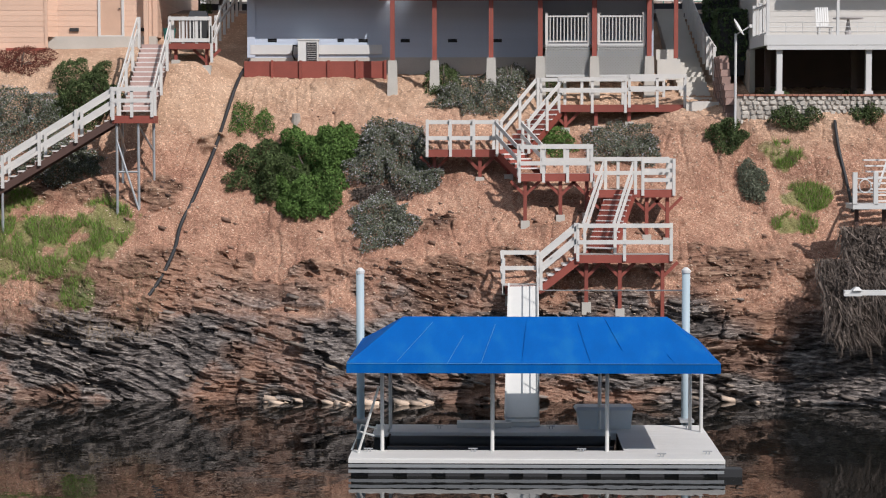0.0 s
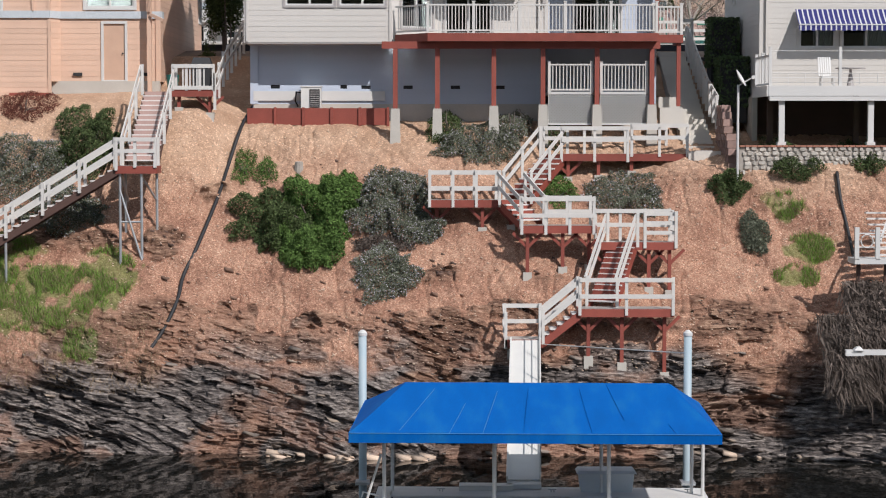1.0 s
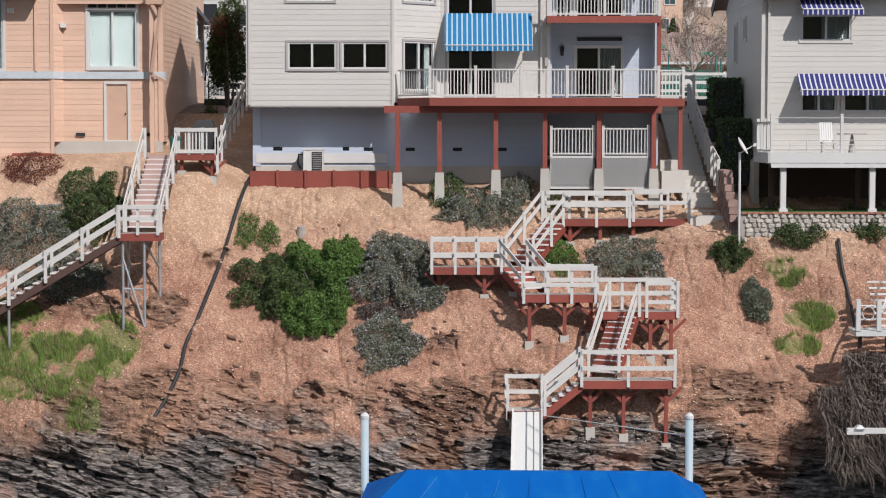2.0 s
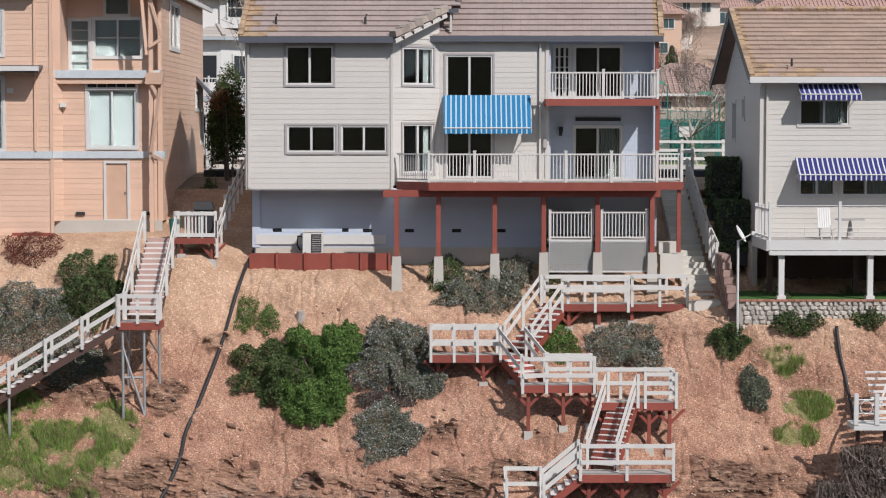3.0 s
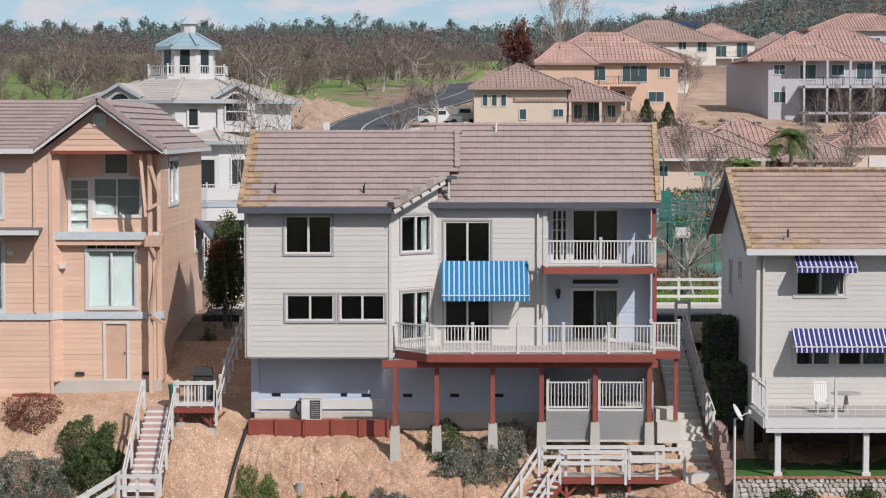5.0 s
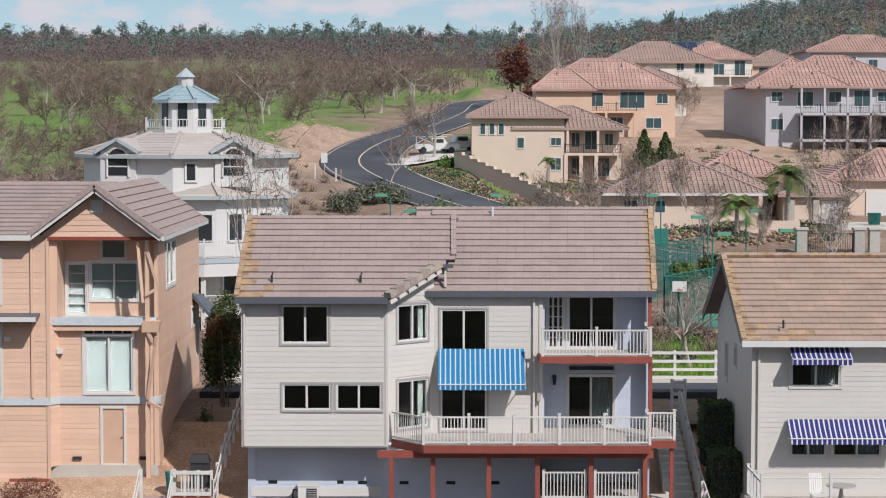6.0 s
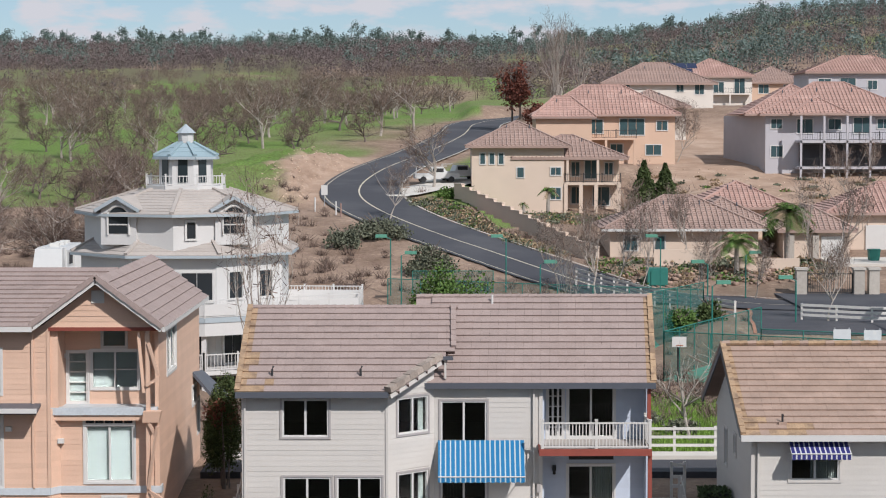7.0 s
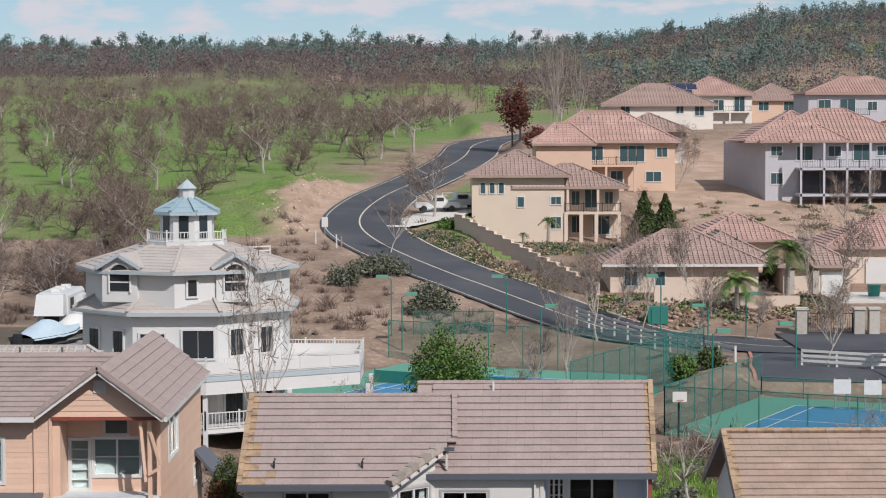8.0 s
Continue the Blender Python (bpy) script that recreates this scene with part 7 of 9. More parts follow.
PEB = material("pale_stone", (0.55, 0.42, 0.32), 0.95, 0.25, 3, 20, 0.2, rand=0.35)
SLATE = material("slate_rock", (0.17, 0.14, 0.12), 0.9, 0.3, 1.5, 18, 0.5, second=(0.28, 0.22, 0.17), amount=0.45, rand=0.4)
n = 24000
px, pz = rng.uniform(-17.5, 17.5, n), rng.uniform(2.6, 11.2, n)
stones(rng, seat(zip(px, pz)), 0.013 + 0.05 * rng.uniform(0, 1, n) ** 5, 0.6, "loose_stones", PEB, "pale loose stones scattered over the reddish soil")
n = 260
px, pz = rng.uniform(-17.5, 17.5, n), -0.1 + 3.4 * rng.uniform(0, 1, n) ** 1.2
stones(rng, seat(zip(px, pz)), 0.10 + 0.30 * rng.uniform(0, 1, n) ** 2.4, 0.2, "rock_slabs", SLATE, "tilted grey slabs of layered rock at the waterline")
n = 150
px = rng.choice([-10.5, -8.5, -2.5, 0.5, 4.6, 8.2, 10.5], n) + rng.normal(0, 1.1, n)
pz = rng.uniform(3.0, 6.0, n)
stones(rng, seat(zip(px, pz)), 0.05 + 0.2 * rng.uniform(0, 1, n) ** 4, 0.45, "boulders", material("red_rock", (0.20, 0.12, 0.085), 0.95, 0.3, 2, 20, 0.4, rand=0.3), "reddish brown boulders breaking out of the slope")
n = 46
px = np.concatenate([rng.uniform(-6.5, -0.5, 36), rng.uniform(9, 15, 10)])
stones(rng, np.stack([px, np.array([bank_on(x, 0.05) for x in px]) - rng.uniform(-0.3, 0.4, n), rng.uniform(-0.12, 0.1, n)], -1), 0.14 + 0.36 * rng.uniform(0, 1, n) ** 2, 0.3, "shore_stones", PEB, "pale flat stones along the waterline")
RED = material("dark_red_rock", (0.12, 0.075, 0.058), 0.95, 0.3, 2, 20, 0.4, rand=0.4)
cl, cs = [], []
for ox, oz, k in [(-0.3, 5.8, 16), (3.6, 5.75, 10), (-10.0, 6.9, 14), (9.0, 4.4, 22), (-1.6, 4.1, 18), (0.1, 3.3, 18), (-4.6, 9.4, 8)]:
    for _ in range(k):
        cl.append((ox + rng.normal(0, 0.38), oz + rng.normal(0, 0.2)))
        cs.append(0.04 + 0.13 * rng.uniform() ** 2.5)
stones(rng, seat(cl), np.array(cs), 0.5, "outcrop_rocks", RED, "dark broken rock outcrops in the reddish slope")
ST = thing("tree_stump", (-5.3, 74.0, 9.2), "short pale cut stump on the slope", "stump")
yy = bank_on(-5.35, 9.0)
part("trunk", Shape().tube([(-5.35, yy, 8.8), (-5.35, yy - 0.05, 9.35)], [0.2, 0.15], 9), PALEBARK, ST)


# ---- trees ----
def bare_tree(seed, height, spread, limbs=5, twigs=900, trunk=0.035, bole=0.3, up=0.1):
    """Trunk with limbs, and a mesh of fine twigs, about the origin."""
    rng = np.random.default_rng(seed)
    T, tips = Shape(), []

    def grow(p, d, L, r, depth):
        pts, rad = [p], [r]
        q = np.array(p)
        for i in range(4):
            d = d + rng.normal(0, 0.16, 3)
            d[2] += 0.05 + up * 0.3
            d = d / np.linalg.norm(d)
            q = q + d * L / 4
            pts.append(tuple(q))
            rad.append(r * (1 - 0.17 * (i + 1)))
        T.tube(pts, rad, 6 if depth == 0 else 4 if depth < 2 else 3)
        if depth:
            for i in range(2, 5):
                tips.append((pts[i], d, L))
        if depth < 3:
            for _ in range(limbs if depth == 0 else 3):
                e = d * (0.55 if depth else 0.6) + rng.normal(0, spread, 3)
                e[2] = abs(e[2]) * 0.8 + up
                grow(pts[rng.integers(2, 5)], e / np.linalg.norm(e), L * (rng.uniform(0.85, 1.25) if depth == 0 else rng.uniform(0.5, 0.75)), r * 0.5, depth + 1)

    grow((0, 0, -0.2), np.array((0.0, 0, 1)), height * bole, height * trunk, 0)
    k = rng.integers(0, len(tips), twigs)
    p = np.array([tips[i][0] for i in k]) + rng.normal(0, height * 0.022, (twigs, 3))
    d = np.array([tips[i][1] for i in k]) * 0.6 + rng.normal(0, 0.55, (twigs, 3))
    L = height * rng.uniform(0.04, 0.10, (twigs, 1))
    s = rng.normal(size=(twigs, 3)) * height * 0.0015
    v = np.stack([p - s, p + s, p + d * L], 1).reshape(-1, 3)
    return T, v


def plant_tree(kind, places, label, trunk_mat, twig_mat, name="tree", leaf=None):
    T, v = kind
    first = None
    for i, (x, y, k, turn) in enumerate(places):
        z = float(land_level(x, y)[0])
        if not first:
            first = thing(name, (0, 0, 0), label, "tree", "bare trees" if twig_mat is TWIG else "")
            part("trunk", T, trunk_mat, first)
            c = bulk("crown", v, np.arange(len(v)).reshape(-1, 3), twig_mat)
            c.parent = first
            first.location, first.rotation_euler, first.scale = (x, y, z), (0, 0, turn), (k, k, k)
        else:
            o = copy_thing(first, pose(x, y, z, 0, 0, math.degrees(turn)))
            o.scale = (k, k, k)


rt = random.Random(21)
POPLAR = bare_tree(8, 13, 0.10, 9, 700, 0.009, 0.42, 0.55)
OAK1, OAK2, OAK3 = bare_tree(1, 10, 0.5, 6, 1900, 0.024), bare_tree(2, 9, 0.6, 7, 1900, 0.026, 0.26), bare_tree(5, 11, 0.42, 6, 1900, 0.022, 0.33)
SLIM = bare_tree(3, 9, 0.3, 7, 1300, 0.014, 0.36, 0.2)
hillside = []
while len(hillside) < 92:
    y = rt.uniform(236, 430)
    x = rt.uniform(-0.235, 0.0) * y
    if road_distance(np.array([x]), np.array([y]))[0][0] > 10 and x < -4 - (y < 300) * 12 and not (x > -0.115 * y and y < 285) and all(math.dist((x, y), h[:2]) > 4.5 for h in hillside):
        hillside.append((x, y, rt.uniform(0.55, 1.05), rt.uniform(0, 6)))
slope = []
while len(slope) < 150:
    y = 425 + 330 * rt.uniform(0, 1) ** 0.8
    x = rt.uniform(-0.24, 0.06) * y
    if float(fbm(np.array([x * 0.02]), np.array([y * 0.008]), 3, 35)[0]) > rt.uniform(-0.6, 0.35) and (x < 8 or y > 560) and road_distance(np.array([x]), np.array([y]))[0][0] > 10:
        slope.append((x, y, rt.uniform(0.45, 0.9), rt.uniform(0, 6)))
left_low = [(rt.uniform(-0.235, -0.14) * y, y, rt.uniform(0.5, 0.85), rt.uniform(0, 6)) for y in (rt.uniform(170, 240) for _ in range(36))]
plant_tree(OAK1, hillside[:30] + slope[:50] + left_low[:11] + [(-30.6, 262, 1.2, 1.0), (-16.5, 330, 1.0, 4.0)], "bare winter oak with a spreading crown", BARK, TWIG)
plant_tree(OAK2, hillside[30:60] + slope[50:100] + left_low[11:22] + [(-11.5, 306, 0.85, 1.0)], "bare winter oak with crooked limbs", BARK, TWIG)
plant_tree(OAK3, hillside[60:] + slope[100:] + left_low[22:] + [(-1.0, 241, 0.9, 2.0), (-58, 330, 0.9, 1), (20, 340, 0.9, 0.4), (34, 300, 0.7, 4), (-9.5, 318, 1.0, 3.0), (-4.5, 330, 1.05, 0.6)], "tall bare winter oak", PALEBARK, TWIG)
plant_tree(POPLAR, [(-9.4, 111, 0.82, 0.3), (9, 150, 0.5, 1), (17.5, 178, 0.55, 3), (34.5, 186, 0.6, 5), (16, 318, 1.0, 2), (18.5, 322, 0.95, 4), (21, 316, 0.9, 1)], "tall slender leafless tree", PALEBARK, TWIG)
plant_tree(bare_tree(9, 7.0, 0.5, 6, 420, 0.016, 0.3, 0.12), [(12.2, 99, 1.0, 1.2), (26.6, 121.0, 0.62, 4), (24.6, 120.6, 0.55, 1)], "pale spreading leafless tree", PALEBARK, TWIG)
plant_tree(SLIM, [(-5.4, 213, 0.75, 2), (20.5, 166, 0.8, 0.5), (13.2, 172, 0.95, 3), (15.5, 181, 0.9, 1), (29, 152, 0.75, 2.2), (36.5, 189, 1.1, 0.8), (44, 188, 0.9, 2.8), (6.5, 150, 0.6, 2), (31, 268, 0.85, 1.2), (25.5, 250, 0.6, 3.3), (52, 250, 0.7, 0.3), (47, 235, 0.8, 5), (19, 205, 0.85, 2.6), (26.5, 172, 0.6, 0.2), (4.2, 128, 0.6, 0.9), (-5.2, 126, 0.5, 2.4), (10.3, 177, 0.8, 5.2), (23.6, 192, 0.9, 3.4), (33.5, 176.5, 0.6, 1.4)], "slender leafless young tree", PALEBARK, TWIG)
# leafless oaks further up the slope
rngo = np.random.default_rng(77)
parts_v = []
for T, v in (OAK1, OAK2, OAK3):
    tri = v.reshape(-1, 3, 3)[::3]
    c = tri.mean(1, keepdims=True)
    tri = c + (tri - c) * 1.2
    for _ in range(150):
        y = rngo.uniform(600, 980)
        x = rngo.uniform(-0.245, 0.08) * y
        if x > 8 and y < 620:
            continue
        z = float(land_level(x, y)[0])
        k, a = rngo.uniform(0.45, 0.95), rngo.uniform(0, 6.28)
        ca, sa = math.cos(a), math.sin(a)
        w = np.concatenate([tri.reshape(-1, 3), np.array([(-0.22, 0, -0.3), (0.22, 0, -0.3), (0.05, 0, 5.0), (0, -0.2, -0.3), (0, 0.2, -0.3), (0, 0.05, 5.0)])])
        parts_v.append(np.stack([w[:, 0] * ca - w[:, 1] * sa, w[:, 0] * sa + w[:, 1] * ca, w[:, 2]], -1) * k + np.array((x, y, z)))
far_v = np.concatenate(parts_v)
tagged(bulk("oak_parkland", far_v, np.arange(len(far_v)).reshape(-1, 3), TWIG), "scattered leafless oaks over the green slope", "woods", kind="stuff")


def leafy_tree(name, x, y, h, radii, mat, label, n, leaf, seed, trunk=0.18, z=None):
    rng = np.random.default_rng(seed)
    z = float(land_level(x, y)[0]) if z is None else z
    S = thing(name, (x, y, z), label, "tree")
    low = name == "bush"
    pts = lumps(rng, n, (x, y, z + (radii[2] * 0.35 if low else h - radii[2] * 0.9)), radii, 24, 0.3)
    if name == "conifer":
        t = rng.uniform(0, 1, n) ** 0.7
        tier = 0.72 + 0.28 * np.abs(np.sin(t * 17))
        a, r = rng.uniform(0, 6.283, n), np.sqrt(rng.uniform(0.15, 1, n)) * radii[0] * (1.04 - t) * tier * (0.8 + 0.35 * rng.uniform(0, 1, n))
        pts = np.stack([x + r * np.cos(a), y + r * np.sin(a), z + 0.4 + t * h - 0.25 * r], -1)
    v, f = leaf_cloud(rng, pts, leaf)
    o = bulk("crown", v, f, mat)
    o.parent, o.matrix_parent_inverse = S, Matrix.Translation(-S.location)
    st = Shape().tube([(x, y, z - 0.3), (x, y, z + h * 0.3), (x + 0.1, y, z + h * (0.4 if low else 0.8))], [trunk, trunk * 0.8, trunk * 0.3], 7)
    for i in range(6):
        d = rng.normal(size=3)
        d[2] = abs(d[2])
        st.tube([(x, y, z + h * 0.35), tuple(np.array((x, y, z + h * 0.55)) + d * np.array(radii) * 0.3)], [trunk * 0.5, trunk * 0.15], 5)
    part("trunk", st, BARK, S)


leafy_tree("pine_tree", 0.25, 112, 8.2, (2.25, 2.2, 3.4), LEAFB, "rounded bright green young pine", 15000, 0.085, 61)
leafy_tree("conifer", 23.0, 231, 6.6, (3.1, 3.1, 2.9), LEAF, "dark green conifer below the apricot house", 8000, 0.16, 62)
leafy_tree("conifer", 25.4, 231, 6.2, (2.9, 2.9, 2.6), LEAF, "dark green conifer on the bare bank", 7500, 0.16, 63)
leafy_tree("tree", 11.4, 328, 10.4, (2.5, 2.5, 5.2), RUSSET, "tall russet-leaved tree beside the road", 1700, 0.24, 64)
leafy_tree("tree", 12.6, 326, 6.0, (2.2, 2.2, 3.0), RUSSET, "smaller russet tree beside the road", 900, 0.24, 164)
leafy_tree("tree", 14.5, 300, 5, (2.4, 2.4, 2.4), RUSSET, "low russet tree near the road", 3000, 0.22, 65)
leafy_tree("bush", -6.2, 200, 3.4, (3.2, 2.4, 1.7), LEAFG, "grey-green bush at the roadside", 4500, 0.14, 66)
leafy_tree("bush", -9.4, 196, 2.8, (1.9, 1.8, 1.4), LEAFG, "grey-green bush on bare ground", 2600, 0.14, 67)
leafy_tree("bush", -1.2, 184, 3.6, (2.7, 2.0, 1.8), LEAFG, "dusty grey bush near the court", 3800, 0.14, 68)
leafy_tree("bush", 1.8, 232, 1.9, (2.4, 1.4, 0.9), LEAFB, "bright green bush at the driveway", 2200, 0.14, 69)
leafy_tree("bush", 18.0, 152, 2.6, (1.4, 1.1, 1.3), LEAFB, "tall green grass clump at the fence corner", 2200, 0.12, 70)
leafy_tree("bush", 20.3, 153, 2.4, (1.2, 1.0, 1.2), LEAF, "dark green bush at the fence corner", 1800, 0.12, 71)
for i, (x, y, r, k) in enumerate([(9.5, 98, 1.1, 0), (12.5, 104, 1.2, 0), (15.0, 99, 0.9, 1), (10.6, 107, 1.3, 0), (16.4, 104, 1.1, 0), (10.2, 113, 1.3, 0), (13.8, 115, 1.2, 1), (16.4, 112, 1.2, 0), (18.4, 108, 1.2, 1), (12.0, 120, 1.6, 2), (15.4, 119, 1.3, 2), (17.8, 117, 1.4, 0), (9.4, 121, 1.5, 2)]):
    leafy_tree("bush", x, y, r * 0.95, (r, r, r * 0.5), (LEAFG, LEAFB, TWIG)[k], ("low grey-green bush on the grassy bank", "fresh green low bush on the grassy bank", "low leafless bush on the grassy bank")[k], 1700, 0.085, 80 + i)


def palm(x, y, h, n, seed, label, size=1.6):
    rng = np.random.default_rng(seed)
    z = float(land_level(x, y)[0])
    S = thing("palm_tree", (x, y, z), label, "palm")
    part("trunk", Shape().tube([(x, y, z - 0.3), (x, y, z + h * 0.6), (x, y, z + h)], [0.26, 0.2, 0.2], 8), PALEBARK, S)
    for i in range(n):
        a, e = 6.283 * i / n + rng.uniform(0, 0.3), rng.uniform(-0.2, 1.2)
        fr, prev = Shape(), None
        pts = [Vector((x + math.cos(a) * size * t * math.cos(e), y + math.sin(a) * size * t * math.cos(e), z + h + size * (t * math.sin(e) - 0.65 * t * t))) for t in (0, 0.25, 0.5, 0.75, 1)]
        side = Vector((-math.sin(a), math.cos(a), 0))
        for p, q in zip(pts, pts[1:]):
            for k in range(4):
                c = p.lerp(q, k / 4)
                for s in (-1, 1):
                    tip = c + side * s * size * 0.28 + (q - p) * 0.5 - Vector((0, 0, 0.14))
                    fr.add([c, c + (q - p) * 0.2, tip], [(0, 1, 2)])
        part("frond", fr.tube(pts, 0.02, 4), LEAFB if i % 5 else DRY, S)


palm(26.9, 185, 3.0, 34, 1, "short feathery palm in the stone garden", 2.5)
palm(32.4, 190, 5.2, 40, 2, "taller feathery palm with yellowed lower fronds", 2.7)
palm(12.5, 238, 3.0, 22, 3, "small palm beside the cream stucco house", 1.3)
palm(9.6, 238, 1.4, 12, 4, "very small palm at the house wall", 0.7)


# far woods as loose geometry
def woods(seed, n, pick, mat, label, size, leaf_n, tall, name):
    rng = np.random.default_rng(seed)
    y = 300 + 1450 * rng.uniform(0, 1, n * 4) ** 0.75
    x = rng.uniform(-0.26, 0.26, n * 4) * y
    ok = pick(rng, x, y)
    x, y = x[ok][:n], y[ok][:n]
    z = land_level(x, y)
    m = len(x)
    h = size * rng.uniform(0.55, 1.3, m)
    k = np.repeat(np.arange(m), leaf_n)
    d = rng.normal(size=(len(k), 3))
    d /= np.linalg.norm(d, axis=1, keepdims=True)
    d *= rng.uniform(0.25, 1, (len(k), 1))
    wide = 0.44 / tall * (1 - (0.45 * d[:, 2] if tall > 1.2 else 0))
    p = np.stack([x[k] + d[:, 0] * h[k] * wide, y[k] + d[:, 1] * h[k] * wide, z[k] + h[k] * (0.55 + 0.45 * d[:, 2])], -1)
    a = rng.normal(size=(len(k), 3, 3)) * (h[k] * 0.034)[:, None, None]
    v = (p[:, None] + a).reshape(-1, 3)
    f = np.arange(len(v)).reshape(-1, 3)
    # trunks
    t = np.stack([np.stack([x - h * 0.014, y, z - 0.5], -1), np.stack([x + h * 0.014, y, z - 0.5], -1), np.stack([x, y, z + h * 0.6], -1)], 1).reshape(-1, 3)
    f2 = np.arange(len(t)).reshape(-1, 3) + len(v)
    tagged(bulk(name, np.concatenate([v, t]), np.concatenate([f, f2]), mat), label, "woods", kind="stuff")


def oak_zone(rng, x, y):
    d, _ = road_distance(x, y)
    far = step01(y + 90 * fbm(x * 0.01, y * 0.004, 2, 34), 880, 1020)
    dens = np.where(x / y > 0.03, 0.55 * step01(y, 420, 600), 0.06 * step01(y, 620, 720) + 0.9 * far) * (0.35 + 0.65 * step01(fbm(x * 0.012, y * 0.006, 3, 33), -0.5, 0.4))
    clear = (x > 15) & (y < 420)
    return (rng.uniform(0, 1, len(x)) < dens) & (d > 9) & ~clear


def pine_zone(rng, x, y):
    d, _ = road_distance(x, y)
    dens = step01(y, 950, 1350) * 0.8 * step01(fbm(x * 0.02, y * 0.01, 3, 36), -0.05, 0.4) + 0.6 * step01(x / y, 0.02, 0.2) * step01(y, 450, 700) * step01(fbm(x * 0.02, y * 0.012, 3, 38), -0.2, 0.4)
    return (rng.uniform(0, 1, len(x)) < dens) & (d > 9) & ~((x > 15) & (y < 440))


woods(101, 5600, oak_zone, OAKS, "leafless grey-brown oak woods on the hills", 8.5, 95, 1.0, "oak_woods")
woods(102, 2100, pine_zone, PINE, "dark pines among the far woods, tinted blue-green for haze", 12.0, 120, 1.4, "pine_woods")


# ---- the eight-sided white house ----
def ring(cx, cy, r, turn=0.0, n=8):
    return [(cx + r * math.cos(radians(turn) + 2 * math.pi * i / n), cy + r * math.sin(radians(turn) + 2 * math.pi * i / n)) for i in range(n)]


def octagon_house():
    cx, cy = -16.35, 130.5
    H = thing("house", (cx, cy, 14.5), "white eight-sided house with decks, tower and cupola", "house")
    FL, VX = 22.5, 0.0
    part("lower_wall", Shape().prism(ring(cx, cy, 6.5, FL), 14.0, 18.0), OCTW, H)
    part("middle_wall", Shape().prism(ring(cx, cy, 6.85, FL), 18.0, 21.5), OCTW, H)
    part("upper_wall", Shape().prism(ring(cx, cy, 6.55, VX), 21.5, 24.1), OCTW, H)

    def tiers(r0, z0, r1, z1, t0, t1, n, mat, name):
        body = None
        for i in range(n):
            a, b = i / n, (i + 1) / n
            s = Shape().prism(ring(cx, cy, r0 + (r1 - r0) * a, t0), z0 + (z1 - z0) * a - 0.03, z0 + (z1 - z0) * a + 0.1, None)
            s.prism(ring(cx, cy, r0 + (r1 - r0) * a, t0), z0 + (z1 - z0) * a + 0.1, z0 + (z1 - z0) * b + 0.06, ring(cx, cy, r0 + (r1 - r0) * b, t1))
            body = part(name if not body else "course", s, mat, body or H)
        for i in range(8):
            p, q = ring(cx, cy, r0, t0)[i], ring(cx, cy, r1, t1)[i]
            part("hip_tile", Shape().beam((*p, z0 + 0.16), (*q, z1 + 0.12), 0.22, 0.12), mat, body)
        e = ring(cx, cy, r0, t0)
        for a, b in zip(e, e[1:] + e[:1]):
            part("gutter", Shape().beam((*a, z0 - 0.04), (*b, z0 - 0.04), 0.12, 0.16), GREYBLUE, body)
    tiers(7.5, 21.55, 6.0, 22.35, FL, FL, 4, OCTROOF, "skirt_roof")
    tiers(7.15, 24.05, 2.75, 25.45, VX, VX, 9, OCTROOF, "roof")
    tiers(2.15, 27.5, 0.55, 28.35, FL, FL, 3, OCTBLUE, "tower_roof")
    part("tower", Shape().prism(ring(cx, cy, 1.78, FL), 25.4, 27.5), OCTW, H)
    e = ring(cx, cy, 1.8, FL)
    for a, b in zip(e, e[1:] + e[:1]):
        m = ((a[0] + b[0]) / 2, (a[1] + b[1]) / 2)
        if m[1] < cy:
            d = Vector((b[0] - a[0], b[1] - a[1], 0)).normalized() * 0.3
            part("window", Shape().beam((m[0] - d.x, m[1] - d.y, 26.65), (m[0] + d.x, m[1] + d.y, 26.65), 0.08, 1.45), material("tower_glass", (0.02, 0.03, 0.035), 0.08, 0.05), H)
    c = part("cupola", Shape().prism(ring(cx, cy, 0.5, FL), 28.3, 29.05), OCTW, H)
    part("cupola_roof", Shape().prism(ring(cx, cy, 0.68, FL), 29.05, 29.62, ring(cx, cy, 0.04, FL)), GREYBLUE, c)
    for k in range(4):
        part("louvre", Shape().prism(ring(cx, cy, 0.515, FL), 28.45 + k * 0.14, 28.5 + k * 0.14), WHITE, c)
    e = ring(cx, cy, 2.6, FL)
    part("tower_deck", Shape().prism(ring(cx, cy, 2.65, FL), 25.3, 25.72), OCTW, H)
    for a, b in zip(e, e[1:] + e[:1]):
        if (a[1] + b[1]) / 2 < cy + 1.5:
            baluster_rail(H, (*a, 25.72), (*b, 25.72), 0.62, OCTW, 3, 0.2, ends=(True, False))
    GL = material("dark_house_glass", (0.025, 0.03, 0.035), 0.08, 0.05)

    def opening(r, turn, side, off, w, z0, z1, panes=2, arch=False):
        e = ring(cx, cy, r, turn)
        a, b = Vector((*e[side], 0)), Vector((*e[(side + 1) % 8], 0))
        u = (b - a).normalized()
        m = (a + b) / 2 + u * off
        ang = math.degrees(math.atan2(u.y, u.x))
        M = Matrix.Translation((m.x, m.y, 0)) @ Matrix.Rotation(radians(ang), 4, "Z")
        win = part("window", border(Shape(), -w / 2 - 0.12, w / 2 + 0.12, z0 - 0.12, z1 + 0.12, 0.12, -0.1, 0.0, M), WHITE, H)
        for i in range(panes):
            part("pane", Shape().box(-w / 2 + i * w / panes + 0.03, -w / 2 + (i + 1) * w / panes - 0.03, -0.05, -0.02, z0, z1, M), GL, win)
